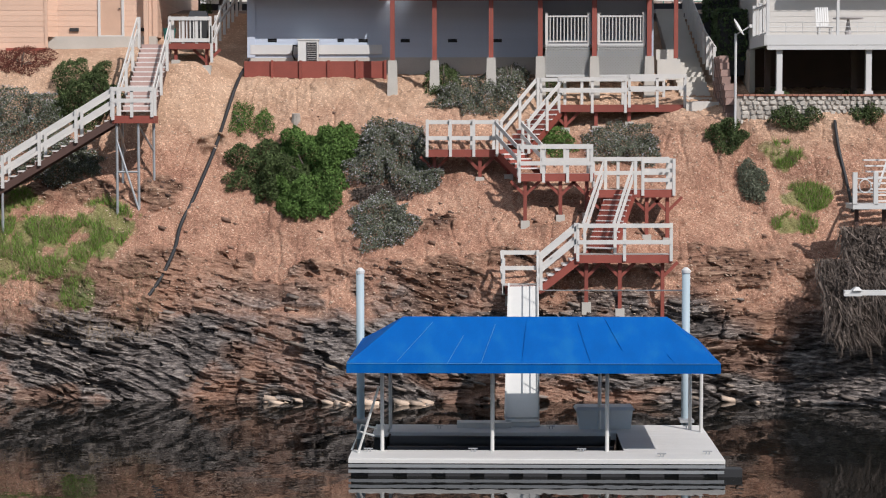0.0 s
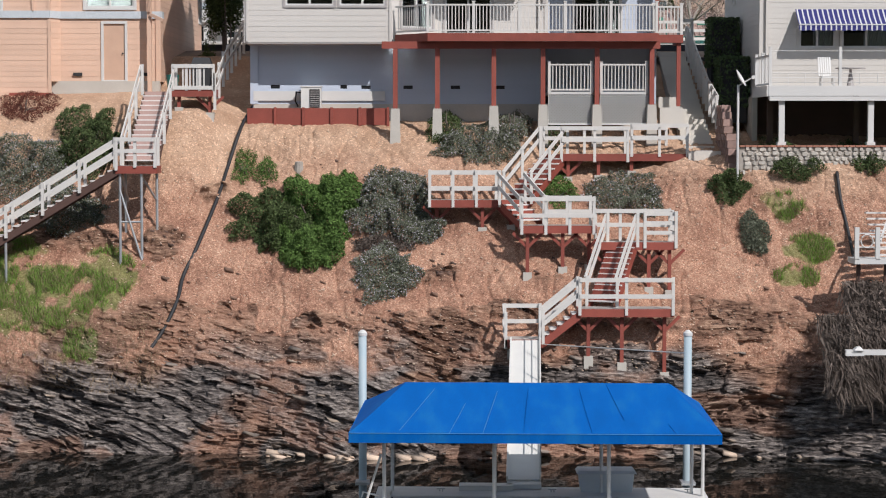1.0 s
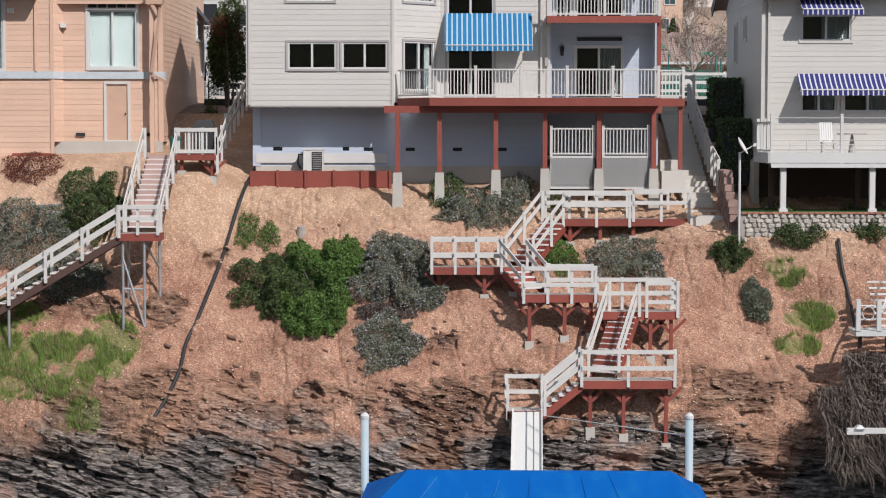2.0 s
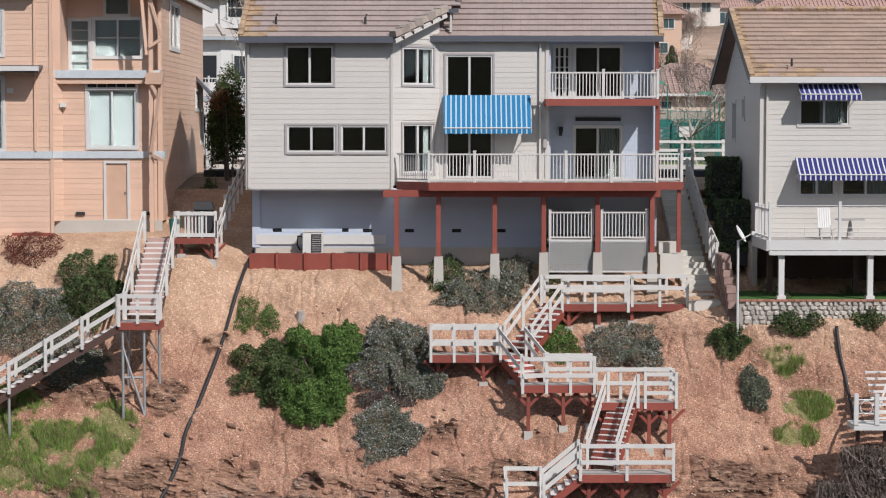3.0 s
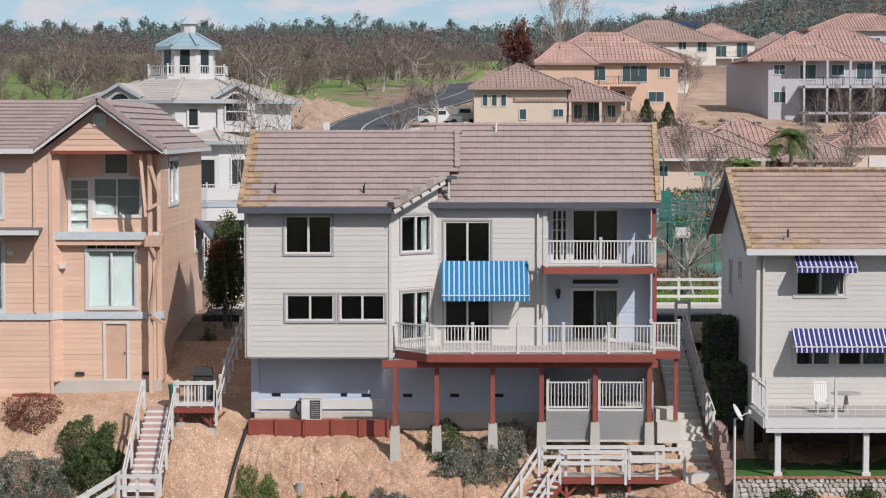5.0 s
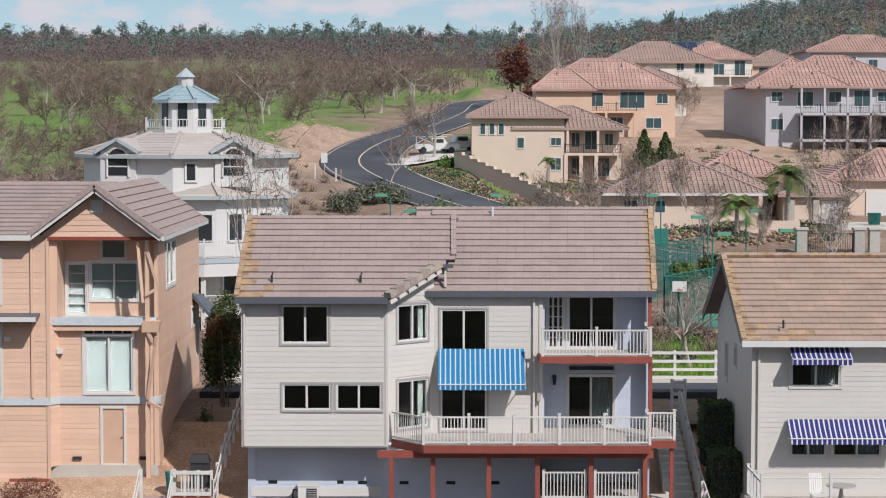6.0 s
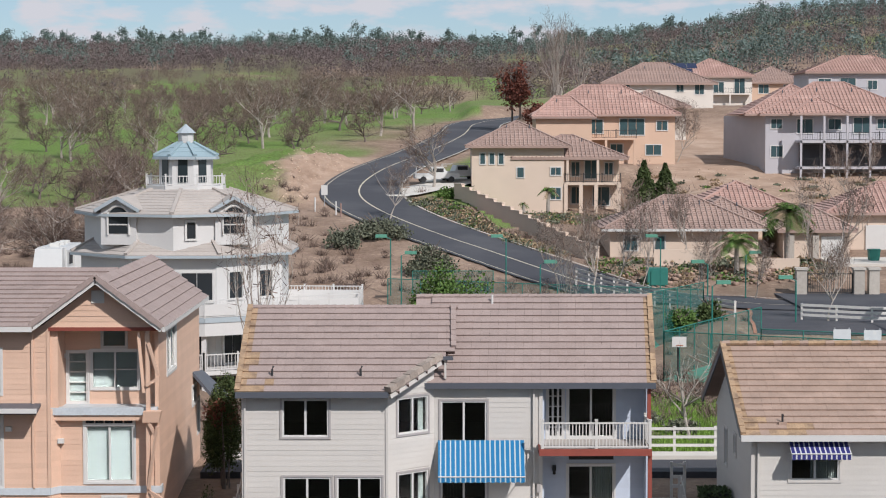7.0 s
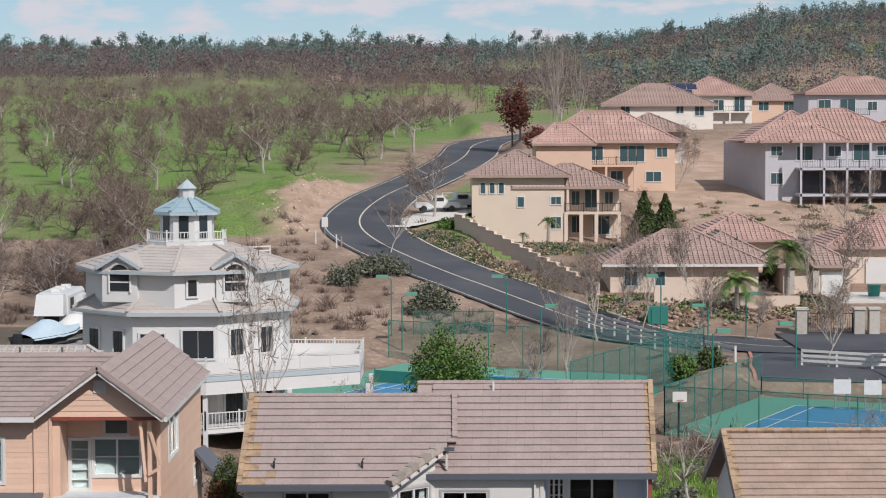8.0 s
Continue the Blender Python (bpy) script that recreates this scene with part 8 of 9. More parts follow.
    # sides 4..7 face the water: 5 is the front face of the flat-fronted ring
    for side, off, w, z0, z1 in [(5, -1.4, 1.5, 18.05, 20.3), (5, 1.4, 1.9, 18.8, 20.5), (4, -1.3, 1.0, 18.9, 20.4), (4, 1.2, 1.0, 18.9, 20.4), (6, -1.2, 1.0, 18.9, 20.5), (6, 1.2, 1.0, 18.9, 20.5)]:
        opening(6.86, FL, side, off, w, z0, z1)
    for side, off, w, z0, z1 in [(5, -1.5, 0.55, 22.6, 23.6), (6, -1.4, 0.55, 22.6, 23.6)]:
        opening(6.56, VX, side, off, w, z0, z1, 1)
    for side in (4, 5, 6):
        opening(6.52, FL, side, -1.2, 1.4, 14.9, 16.8)
        opening(6.52, FL, side, 1.2, 1.4, 14.9, 16.8)
    # arched dormers
    for dx, ang in ((-3.5, -12), (3.6, 12)):
        m = Matrix.Translation((cx + dx, cy - 5.5, 0)) @ Matrix.Rotation(radians(ang), 4, "Z")
        d = part("dormer", Shape().add([(-1.15, 0, 22.2), (1.15, 0, 22.2), (1.15, 0, 24.35), (0, 0, 25.0), (-1.15, 0, 24.35), (-1.15, 3, 22.2), (1.15, 3, 22.2), (1.15, 3, 24.35), (0, 3, 25.0), (-1.15, 3, 24.35)],
                                       [(0, 1, 2, 3, 4), (5, 9, 8, 7, 6), (1, 6, 7, 2), (0, 4, 9, 5), (2, 7, 8, 3), (3, 8, 9, 4), (0, 5, 6, 1)], m), OCTW, H)
        a = [(0.62 * math.cos(math.pi * i / 10), 0.62 * math.sin(math.pi * i / 10)) for i in range(11)]
        pts = [(0.62, -1.0), *a, (-0.62, -1.0)]
        part("arched_pane", Shape().add([(p, -0.04, 23.9 + q) for p, q in pts], [tuple(range(len(pts) - 1, -1, -1))], m), GL, d)
        part("arch_frame", Shape().tube([tuple(m @ Vector((p * 1.12, -0.05, 23.9 + q * 1.1))) for p, q in pts], 0.07, 6), WHITE, d)
        part("crossbar", Shape().box(-0.6, 0.6, -0.07, -0.03, 23.4, 23.48, m), WHITE, d)
        for s in (-1, 1):
            c = [m @ Vector(q) for q in ((0, -0.3, 25.1), (1.45 * s, -0.3, 24.28), (1.45 * s, 3.0, 24.28), (0, 3.0, 25.1))]
            part("dormer_roof", Shape().slab(c if s < 0 else c[::-1], 0.1), OCTROOF, d)
            part("dormer_trim", Shape().beam(c[0], c[1], 0.08, 0.2), GREYBLUE, d)
    # big deck with solid rail
    dk = [(cx - 6.5, cy - 8.0), (cx + 2.2, cy - 9.3), (cx + 11.2, cy - 4.0), (cx + 11.2, cy + 2.0), (cx + 5.5, cy + 2.5), (cx - 6.6, cy + 0.5)]
    D = part("deck", Shape().prism(dk, 17.75, 18.0), OCTW, H)
    part("deck_skirt", Shape().prism([(x, y) for x, y in dk], 16.9, 17.74, None), OCTW, D)
    for a, b in zip(dk[:4], dk[1:5]):
        baluster_rail(D, (*a, 18.0), (*b, 18.0), 1.05, OCTW, 2.2, 0.2, ends=(True, False))
        part("rail_panel", Shape().beam((*a, 18.42), (*b, 18.42), 0.05, 0.78), OCTW, D)
        part("deck_trim", Shape().beam((*a, 17.85), (*b, 17.85), 0.1, 0.3), GREYBLUE, D)
    for x, y in ((cx - 4, cy - 8.2), (cx + 2.1, cy - 8.9), (cx + 7, cy - 6.5), (cx + 11.7, cy - 3.8), (cx + 11.7, cy + 1.6)):
        part("post", Shape().box(x - 0.14, x + 0.14, y - 0.14, y + 0.14, 13.2, 16.9), OCTW, D)
    lk = [(cx - 6.5, cy - 7.8), (cx + 2.1, cy - 9.0), (cx + 11.8, cy - 3.9)]
    part("lower_deck", Shape().prism(lk + [(cx + 11.8, cy), (cx - 6, cy)], 14.5, 14.75), OCTW, H)
    for a, b in zip(lk, lk[1:]):
        baluster_rail(H, (*a, 14.75), (*b, 14.75), 1.0, OCTW, 2.4, 0.22)


octagon_house()


# ---- tiled houses on the hill ----
HGL = material("hill_house_glass", (0.05, 0.09, 0.10), 0.08, 0.1)


def hip_roof(parent, x0, x1, y0, y1, z0, z1, mat, over=0.6, ridge=None, name="roof"):
    """A hipped roof laid in stepped courses, with hip and ridge tiles."""
    x0, x1, y0, y1 = x0 - over, x1 + over, y0 - over, y1 + over
    w, d = x1 - x0, y1 - y0
    k = min(w, d) / 2
    n = max(5, int(math.hypot(k, z1 - z0) / 0.45))
    R = None
    for i in range(n):
        a, b = i / n, (i + 1) / n
        rect = lambda t: [(x0 + k * t, y0 + k * t), (x1 - k * t, y0 + k * t), (x1 - k * t, y1 - k * t), (x0 + k * t, y1 - k * t)]
        za, zb = z0 + (z1 - z0) * a, z0 + (z1 - z0) * b
        s = Shape().prism(rect(a), za, za + 0.1).prism(rect(a), za + 0.1, zb + 0.005, rect(min(b, 0.999)))
        R = part(name, s, mat, parent) if not R else (part("course", s, mat, R), R)[1]
    c0 = [(x0, y0), (x1, y0), (x1, y1), (x0, y1)]
    c1 = [(x0 + k, y0 + k), (x1 - k, y0 + k), (x1 - k, y1 - k), (x0 + k, y1 - k)]
    for p, q in zip(c0[:2], c1[:2]):
        part("hip_tile", Shape().beam((*p, z0 + 0.12), (*q, z1 + 0.1), 0.28, 0.14), mat, R)
    part("ridge_tile", Shape().beam((*c1[0], z1 + 0.06), (*c1[2 if w > d else 3], z1 + 0.06), 0.28, 0.16), mat, R)
    part("fascia", Shape().box(x0, x1, y0 - 0.06, y0, z0 - 0.2, z0 + 0.04), BROWNTILE, R)
    rib = Shape()
    for i in range(1, int(w / 0.5)):
        x = x0 + i * w / int(w / 0.5)
        t = min(1.0, min(x - x0, x1 - x) / k)
        rib.beam((x, y0, z0 + 0.13), (x, y0 + k * t, z0 + (z1 - z0) * t + 0.1), 0.13, 0.09)
    part("tile_ribs", rib, mat, R)["kind"] = "stuff"
    for i in range(1 + int(w > 9)):
        x = x0 + w * (0.4 + 0.22 * i)
        part("vent_pipe", Shape().tube([(x, y0 + k * 0.7, z0 + (z1 - z0) * 0.6), (x, y0 + k * 0.7, z0 + (z1 - z0) * 0.7 + 0.5)], 0.07, 6), GUTTER, R)
    return R


def pane_window(parent, x0, x1, z0, z1, y, panes=2, mat=None):
    w = part("window", border(Shape(), x0 - 0.1, x1 + 0.1, z0 - 0.1, z1 + 0.1, 0.12, y - 0.08, y, None), WHITE, parent)
    s = (x1 - x0) / panes
    for i in range(panes):
        part("pane", Shape().box(x0 + i * s + 0.05, x0 + (i + 1) * s - 0.05, y - 0.05, y - 0.02, z0 + 0.03, z1 - 0.03), mat or HGL, w)


def hill_house(x0, x1, y0, y1, z0, ze, zr, wall_mat, roof_mat, label, wins, balconies=(), extra=(), over=0.7):
    H = thing("house", ((x0 + x1) / 2, (y0 + y1) / 2, z0), label, "house")
    part("wall", Shape().box(x0, x1, y0, y1, z0 - 3, ze), wall_mat, H)
    hip_roof(H, x0, x1, y0, y1, ze, zr, roof_mat, over)
    for a, b, c, d, p in wins:
        pane_window(H, a, b, c, d, y0 - 0.003, p)
    for a, b, z, dep in balconies:
        B = part("balcony", Shape().box(a, b, y0 - dep, y0, z - 0.25, z), wall_mat, H)
        baluster_rail(B, (a, y0 - dep + 0.05, z), (b, y0 - dep + 0.05, z), 1.0, IRON, 3, 0.3)
        for i in range(max(2, int((b - a) / 3.2) + 1)):
            x = a + 0.2 + (b - a - 0.4) * i / max(1, int((b - a) / 3.2))
            part("post", Shape().box(x - 0.15, x + 0.15, y0 - dep, y0 - dep + 0.3, z0 - 2.5, z - 0.25), wall_mat, B)
    for ex0, ex1, ey0, ey1, eze, ezr in extra:
        part("wing", Shape().box(ex0, ex1, ey0, ey1, z0 - 3, eze), wall_mat, H)
        hip_roof(H, ex0, ex1, ey0, ey1, eze, ezr, roof_mat, 0.6)
    return H


GR = thing("garage", (-23.5, 120.5, 14.5), "low white garage with a pale tiled roof", "garage")
part("wall", Shape().box(-29, -18.6, 118, 123, 13.0, 18.5), OCTW, GR)
hip_roof(GR, -29, -18.6, 118, 123, 18.55, 19.9, OCTROOF, 0.5)
part("roof_vent", Shape().box(-21.6, -20.8, 119.4, 119.9, 19.5, 19.8), TAUPE, GR)
# cream house by the bend
h = hill_house(3.6, 14.6, 242, 254, 19.4, 27.3, 30.3, STUCCO_B, BROWNTILE, "cream stucco house with brown tiled roof and balcony",
               [(4.6, 5.2, 25.2, 26.5, 1), (5.7, 6.3, 25.2, 26.5, 1), (6.8, 7.4, 25.2, 26.5, 1), (9.0, 9.8, 23.6, 24.8, 1), (13.0, 14.2, 23.9, 24.8, 2), (13.0, 14.2, 21.0, 22.4, 2)], over=0.8)
part("wing", Shape().box(14.6, 21.3, 244.5, 254, 18, 26.0), STUCCO_B, h)
hip_roof(h, 9, 21.6, 242.6, 254, 25.9, 28.6, BROWNTILE, 0.7)
for a, b, c, d in [(15.6, 16.6, 23.7, 25.4), (17.2, 18.8, 23.4, 25.6), (19.6, 20.6, 23.9, 25.3), (15.6, 16.8, 20.4, 22.4), (18.2, 20.2, 20.2, 22.4)]:
    pane_window(h, a, b, c, d, 244.497, 2)
B = part("balcony", Shape().box(14.6, 21.4, 241.8, 244.5, 22.7, 23.0), STUCCO_B, h)
baluster_rail(B, (14.7, 241.9, 23.0), (21.3, 241.9, 23.0), 1.0, IRON, 2.4, 0.3)
for x in (14.8, 16.6, 18.4, 21.1):
    part("post", Shape().box(x - 0.22, x + 0.22, 241.8, 242.2, 18, 22.7), STUCCO_B, B)
for x in (15.0, 18.6):
    part("post", Shape().box(x - 0.15, x + 0.15, 241.9, 242.2, 23.0, 25.9), STUCCO_B, B)
# apricot house
hill_house(12.4, 30.4, 265, 278, 25.0, 31.2, 35.2, STUCCO_O, PANTILE, "apricot stucco house with pink tiled roof",
           [(13.2, 14.4, 28.9, 30.5, 2), (15.6, 17.0, 28.6, 30.9, 2), (18.2, 21.0, 28.8, 30.6, 3), (23.2, 26.4, 28.6, 30.7, 3), (28.0, 29.4, 29.2, 30.4, 2), (15.0, 16.5, 25.6, 27.6, 1), (22.0, 23.6, 25.4, 27.4, 2), (26.6, 28.6, 26.0, 27.3, 2)],
           [(17.4, 25.2, 28.2, 1.6)], [(12.2, 19.4, 262.8, 268, 30.9, 33.6)])
# lavender grey house
h = hill_house(41.2, 60, 259, 274, 24.4, 31.2, 35.4, STUCCO_P, PANTILE, "lavender grey stucco house with pink tiled roof and two decks",
               [(41.9, 43.3, 29.4, 30.6, 2), (45.2, 47.2, 28.8, 30.6, 2), (49.2, 50.8, 29.3, 30.6, 2), (52.4, 54.6, 28.8, 30.8, 2), (55.4, 57.0, 29.4, 30.6, 2), (41.9, 43.4, 25.8, 27.2, 2), (46.6, 48.0, 25.4, 27.3, 2), (52.4, 54.6, 25.0, 27.3, 2)], over=0.9)
part("wing", Shape().prism([(41.3, 259.2), (50, 259.2), (50, 275.8), (38.2, 275.8)], 20, 31.15), STUCCO_P, h)
hip_roof(h, 39.3, 52, 260.2, 276.2, 31.23, 35.1, PANTILE, 0.7)
hip_roof(h, 44.8, 51, 257.6, 264, 31.25, 33.4, PANTILE, 0.6)
SCREEN = material("dark_screen", (0.03, 0.03, 0.035), 0.6, 0.1)
for i in range(5):
    part("screen", Shape().box(45.4 + i * 2.9, 48.0 + i * 2.9, 258.5, 258.54, 24.7, 27.4), SCREEN, h)
for z in (24.6, 27.9):
    B = part("balcony", Shape().box(45.0, 60, 255.8, 259, z - 0.3, z), STUCCO_P, h)
    baluster_rail(B, (45.1, 255.9, z), (60, 255.9, z), 1.0, IRON, 2.5, 0.3)
for i in range(6):
    x = 45.2 + i * 2.9
    part("post", Shape().box(x - 0.13, x + 0.13, 255.8, 256.1, 20.5, 31.0), STUCCO_P, h)
# upper row
hs = hill_house(26.4, 44, 330, 344, 33, 36.7, 40.3, STUCCO_W, BROWNTILE, "cream stucco house with solar panels on its roof",
                [(38.0, 39.2, 35.4, 36.6, 2), (41.0, 42.5, 35.0, 36.8, 2), (29, 30.5, 35.4, 36.6, 2)])
for i in range(3):
    for j in range(2):
        a = Vector((36.0 + i * 1.75 + j * 0.9, 333.2 + j * 2.0, 38.45 + j * 0.95))
        part("solar_panel", Shape().slab([a, a + Vector((1.6, 0, 0)), a + Vector((1.6, 1.7, 0.85)), a + Vector((0, 1.7, 0.85))], 0.06), NAVY, hs)
hill_house(26, 36, 300, 312, 28, 32.6, 35.2, STUCCO_W, BROWNTILE, "pale stucco house partly behind a bare tree", [(30, 31.5, 30.5, 31.8, 2), (33, 34.5, 30.5, 31.8, 2)])
hill_house(45.0, 59.4, 390, 404, 34, 39.4, 43.0, STUCCO_W, PANTILE, "white stucco hill house with pink roof", [(48, 50, 36.4, 38.6, 2), (52, 54, 36.4, 38.4, 2), (56, 58, 36, 39, 2)], [(51, 59, 36.2, 1.5)])
hill_house(60, 73, 405, 418, 35, 38.6, 41.9, STUCCO_O, BROWNTILE, "tan hill house with brown tiled roof", [(63, 65, 36.5, 38.2, 2), (68, 70, 36.5, 38.2, 2)])
hill_house(59.4, 78, 330, 344, 34, 38.5, 41.4, STUCCO_P, PANTILE, "grey hill house with pink tiled roof", [(61, 63, 35.6, 37.5, 2), (64.5, 67, 35.2, 37.6, 2), (69, 70.5, 35.8, 37.2, 2)], [(60, 69, 35.0, 1.5)])
hill_house(63.5, 80, 296, 308, 26, 32.6, 35.2, STUCCO_W, ORANGETILE, "hill house with bright orange tiled roof", [(65, 67, 30, 31.5, 2)])
# low houses by the gate
h = hill_house(16.6, 31.2, 200, 212, 16.8, 19.5, 22.6, STUCCO_B, BROWNTILE, "long low cream house with brown tiled roof", [(18, 19.3, 17.4, 18.8, 2), (21, 22, 17.4, 18.8, 1)], over=0.9)
hip_roof(h, 24, 33, 202, 216, 19.5, 22.3, BROWNTILE, 0.8)
part("gutter", Shape().box(15.7, 32, 199.0, 199.14, 19.3, 19.55), WHITE, h)
h = hill_house(33.5, 40.0, 199, 212, 16.8, 19.4, 21.6, STUCCO_B, BROWNTILE, "cream garage wing with stone-clad corners", [])
part("garage_door", Shape().box(37.2, 39.4, 198.9, 199.0, 16.6, 18.8), WHITE, h)
for x in (34.2, 36.6):
    part("stone_column", Shape().box(x - 0.3, x + 0.3, 198.5, 199.0, 16.4, 19.0), STONE, h)
hill_house(27, 37, 216, 228, 17, 21.0, 23.6, STUCCO_B, PANTILE, "low house with pink tiled roof behind", [])
h = hill_house(39.5, 62, 206, 218, 17, 20.8, 23.8, STUCCO_B, PANTILE, "cream house with pink tiled roof and garage", [])
part("garage_door", Shape().box(43, 47, 205.85, 205.99, 17.0, 19.6), WHITE, h)

# ---- roads, courts, fences ----
def ribbon(pts, zs, half, off=0.0, lift=0.0):
    v = []
    for i, (x, y) in enumerate(pts):
        a, b = pts[max(i - 1, 0)], pts[min(i + 1, len(pts) - 1)]
        d = Vector((b[0] - a[0], b[1] - a[1], 0)).normalized()
        n = Vector((-d.y, d.x, 0))
        c = Vector((x, y, zs[i] + lift)) + n * off
        v += [c - n * half, c + n * half]
    return Shape().add(v, [(2 * i, 2 * i + 2, 2 * i + 3, 2 * i + 1) for i in range(len(pts) - 1)])


RP, RZ = [tuple(p) for p in ROADXY], list(ROADZ)
single("road", ribbon(RP, RZ, 4.7, 0, 0.03), ASPHALT, "dark asphalt road curving up the hill", "road", kind="structure")
single("road_line", ribbon(RP, RZ, 0.09, 0.12, 0.045), LINE, "worn centre line on the road", "road marking", kind="structure")
single("road_edge_line", ribbon(RP[30:], RZ[30:], 0.06, 4.2, 0.045), LINE, "pale edge line of the road", "road marking", kind="structure")
single("road_kerb", ribbon(RP, RZ, 0.12, -4.8, 0.1), CONCRETE, "low concrete road edge", "kerb", kind="structure")
side = [(30.6, 165), (29.8, 158), (28.8, 152), (28.6, 148.2)]
sp = [(p.x, p.y) for p in smooth_line(side, 6)]
sz = [float(land_level(*p)[0]) for p in sp]
single("side_road", ribbon(sp, sz, 5.5, 0, 0.08), ASPHALT, "asphalt drive to the courts", "road", kind="structure")
single("drive_kerb", ribbon(sp[2:], sz[2:], 0.13, -5.6, 0.16), BRICK, "red painted kerb of the drive", "kerb", kind="structure")
single("gate_court", Shape().box(29, 60, 163, 186, 14.2, 15.0), ASPHALT, "asphalt forecourt by the gate", "road", kind="structure")
dp = [(p.x, p.y) for p in smooth_line([(-6.5, 233), (-2.6, 239), (0.5, 245), (1.5, 252)], 6)]
single("driveway", ribbon(dp, [float(land_level(*p)[0]) for p in dp], 3.2, 0, 0.14), PAVING, "pale concrete driveway beside the road", "driveway", kind="structure")
single("driveway", Shape().prism([(37, 190), (62, 190), (62, 206), (37, 199)], 16.2, 16.7), PAVING, "pale concrete driveway of the low houses", "driveway", kind="structure")
single("street", Shape().box(-10.6, 60, 88.7, 92.0, 13.2, 14.22), ASPHALT, "asphalt street behind the lakeside houses", "road", kind="structure")
single("pavement", Shape().box(-10.6, 60, 92.0, 93.2, 13.2, 14.4), PAVING, "pale concrete pavement", "pavement", kind="structure")
def court(corner, across, along, wide, long, inset, label):
    """A painted court: a green slab, a blue field and white lines, turned in plan."""
    z = 13.35
    a, b, o = Vector((*across, 0)).normalized(), Vector((*along, 0)).normalized(), Vector((*corner, 0))

    def patch(u0, u1, v0, v1, z0, z1):
        return Shape().prism([tuple((o + a * u + b * v)[:2]) for u, v in ((u0, v0), (u1, v0), (u1, v1), (u0, v1))], z0, z1)
    C = tagged(part("court", patch(0, wide, 0, long, 12.6, z), COURTG), label, "tennis court", kind="structure")
    u0, u1, v0, v1 = inset, wide - inset, inset, long - inset
    part("court_field", patch(u0, u1, v0, v1, z, z + 0.006), COURTB, C)
    for q in ((u0, u1, v0, v0 + 0.1), (u0, u1, v1 - 0.1, v1), (u0, u0 + 0.1, v0, v1), (u1 - 0.1, u1, v0, v1), (u0 + 1.4, u0 + 1.5, v0, v1), (u1 - 1.5, u1 - 1.4, v0, v1), (u0, u1, v0 + 5.4, v0 + 5.5)):
        part("court_line", patch(*q, z + 0.006, z + 0.012), WHITE, C)


court((14.2, 129.2), (0.89, -0.45), (0.45, 0.89), 22, 20, 3.6, "green and blue painted tennis court")
court((8.5, 134.4), (-0.89, 0.45), (0.45, 0.89), 26, 26, 5, "green and blue painted far tennis court")
BB = thing("basketball_hoop", (15.0, 128, 13.3), "basketball hoop with a white backboard on a dark post", "basketball hoop")
part("post", Shape().tube([(15.0, 128.3, 13.0), (15.0, 128.3, 15.6), (15.0, 127.8, 15.9)], 0.07, 6), IRON, BB)
part("backboard", Shape().box(14.55, 15.45, 127.7, 127.76, 15.55, 16.2), WHITE, BB)
part("rim", Shape().tube([(15.0 + 0.22 * math.cos(a * 0.7854), 127.45 + 0.22 * math.sin(a * 0.7854), 15.68) for a in range(9)], 0.02, 4), BRICK, BB)
for bx, by in ((27.6, 139.5), (29.6, 139.0)):
    SB = thing("notice_board", (bx, by, 13.4), "blank white board on two posts beside the court", "board", "court boards")
    part("plate", Shape().box(bx - 0.6, bx + 0.6, by, by + 0.06, 14.5, 15.5), RAILW, SB)
    for dx in (-0.5, 0.5):
        part("post", Shape().tube([(bx + dx, by + 0.12, 13.0), (bx + dx, by + 0.12, 15.6)], 0.05, 6), GALV, SB)
NT = thing("tennis_net", (1, 153, 13.35), "dark tennis net between two posts", "net")
part("net", Shape().beam((6.2, 150.2, 13.85), (-5.2, 156.0, 13.85), 0.03, 0.9), TEAL, NT)
for q in ((6.2, 150.2), (-5.2, 156.0)):
    part("post", Shape().tube([(*q, 13.3), (*q, 14.45)], 0.06, 6), TEAL, NT)
MESH = bpy.data.materials.new("wire_mesh")
MESH.use_nodes = True
mt = MESH.node_tree
tr = mt.nodes.new("ShaderNodeBsdfTransparent")
mx = mt.nodes.new("ShaderNodeMixShader")
mx.inputs["Fac"].default_value = 0.3
mt.nodes["Principled BSDF"].inputs["Base Color"].default_value = (0.02, 0.13, 0.11, 1)
mt.links.new(tr.outputs[0], mx.inputs[1])
mt.links.new(mt.nodes["Principled BSDF"].outputs[0], mx.inputs[2])
mt.links.new(mx.outputs[0], mt.nodes["Material Output"].inputs["Surface"])


SCREENG = MESH.copy()
SCREENG.name = "windscreen_cloth"
[k for k in SCREENG.node_tree.nodes if k.type == "MIX_SHADER"][0].inputs["Fac"].default_value = 0.42


def mesh_fence(pts, z, h, label, cloth=None):
    F = thing("wire_fence", (*pts[0], z), label, "fence", "court fences")
    for a, b in zip(pts, pts[1:]):
        L = math.dist(a, b)
        n = max(1, round(L / 3))
        for i in range(n + 1):
            x, y = a[0] + (b[0] - a[0]) * i / n, a[1] + (b[1] - a[1]) * i / n
            part("post", Shape().tube([(x, y, z - 0.4), (x, y, z + h)], 0.045, 5), TEAL, F)
        part("top_rail", Shape().tube([(*a, z + h), (*b, z + h)], 0.035, 5), TEAL, F)
        part("wire", Shape().add([(*a, z), (*b, z), (*b, z + h), (*a, z + h)], [(0, 1, 2, 3)]), cloth or MESH, F)


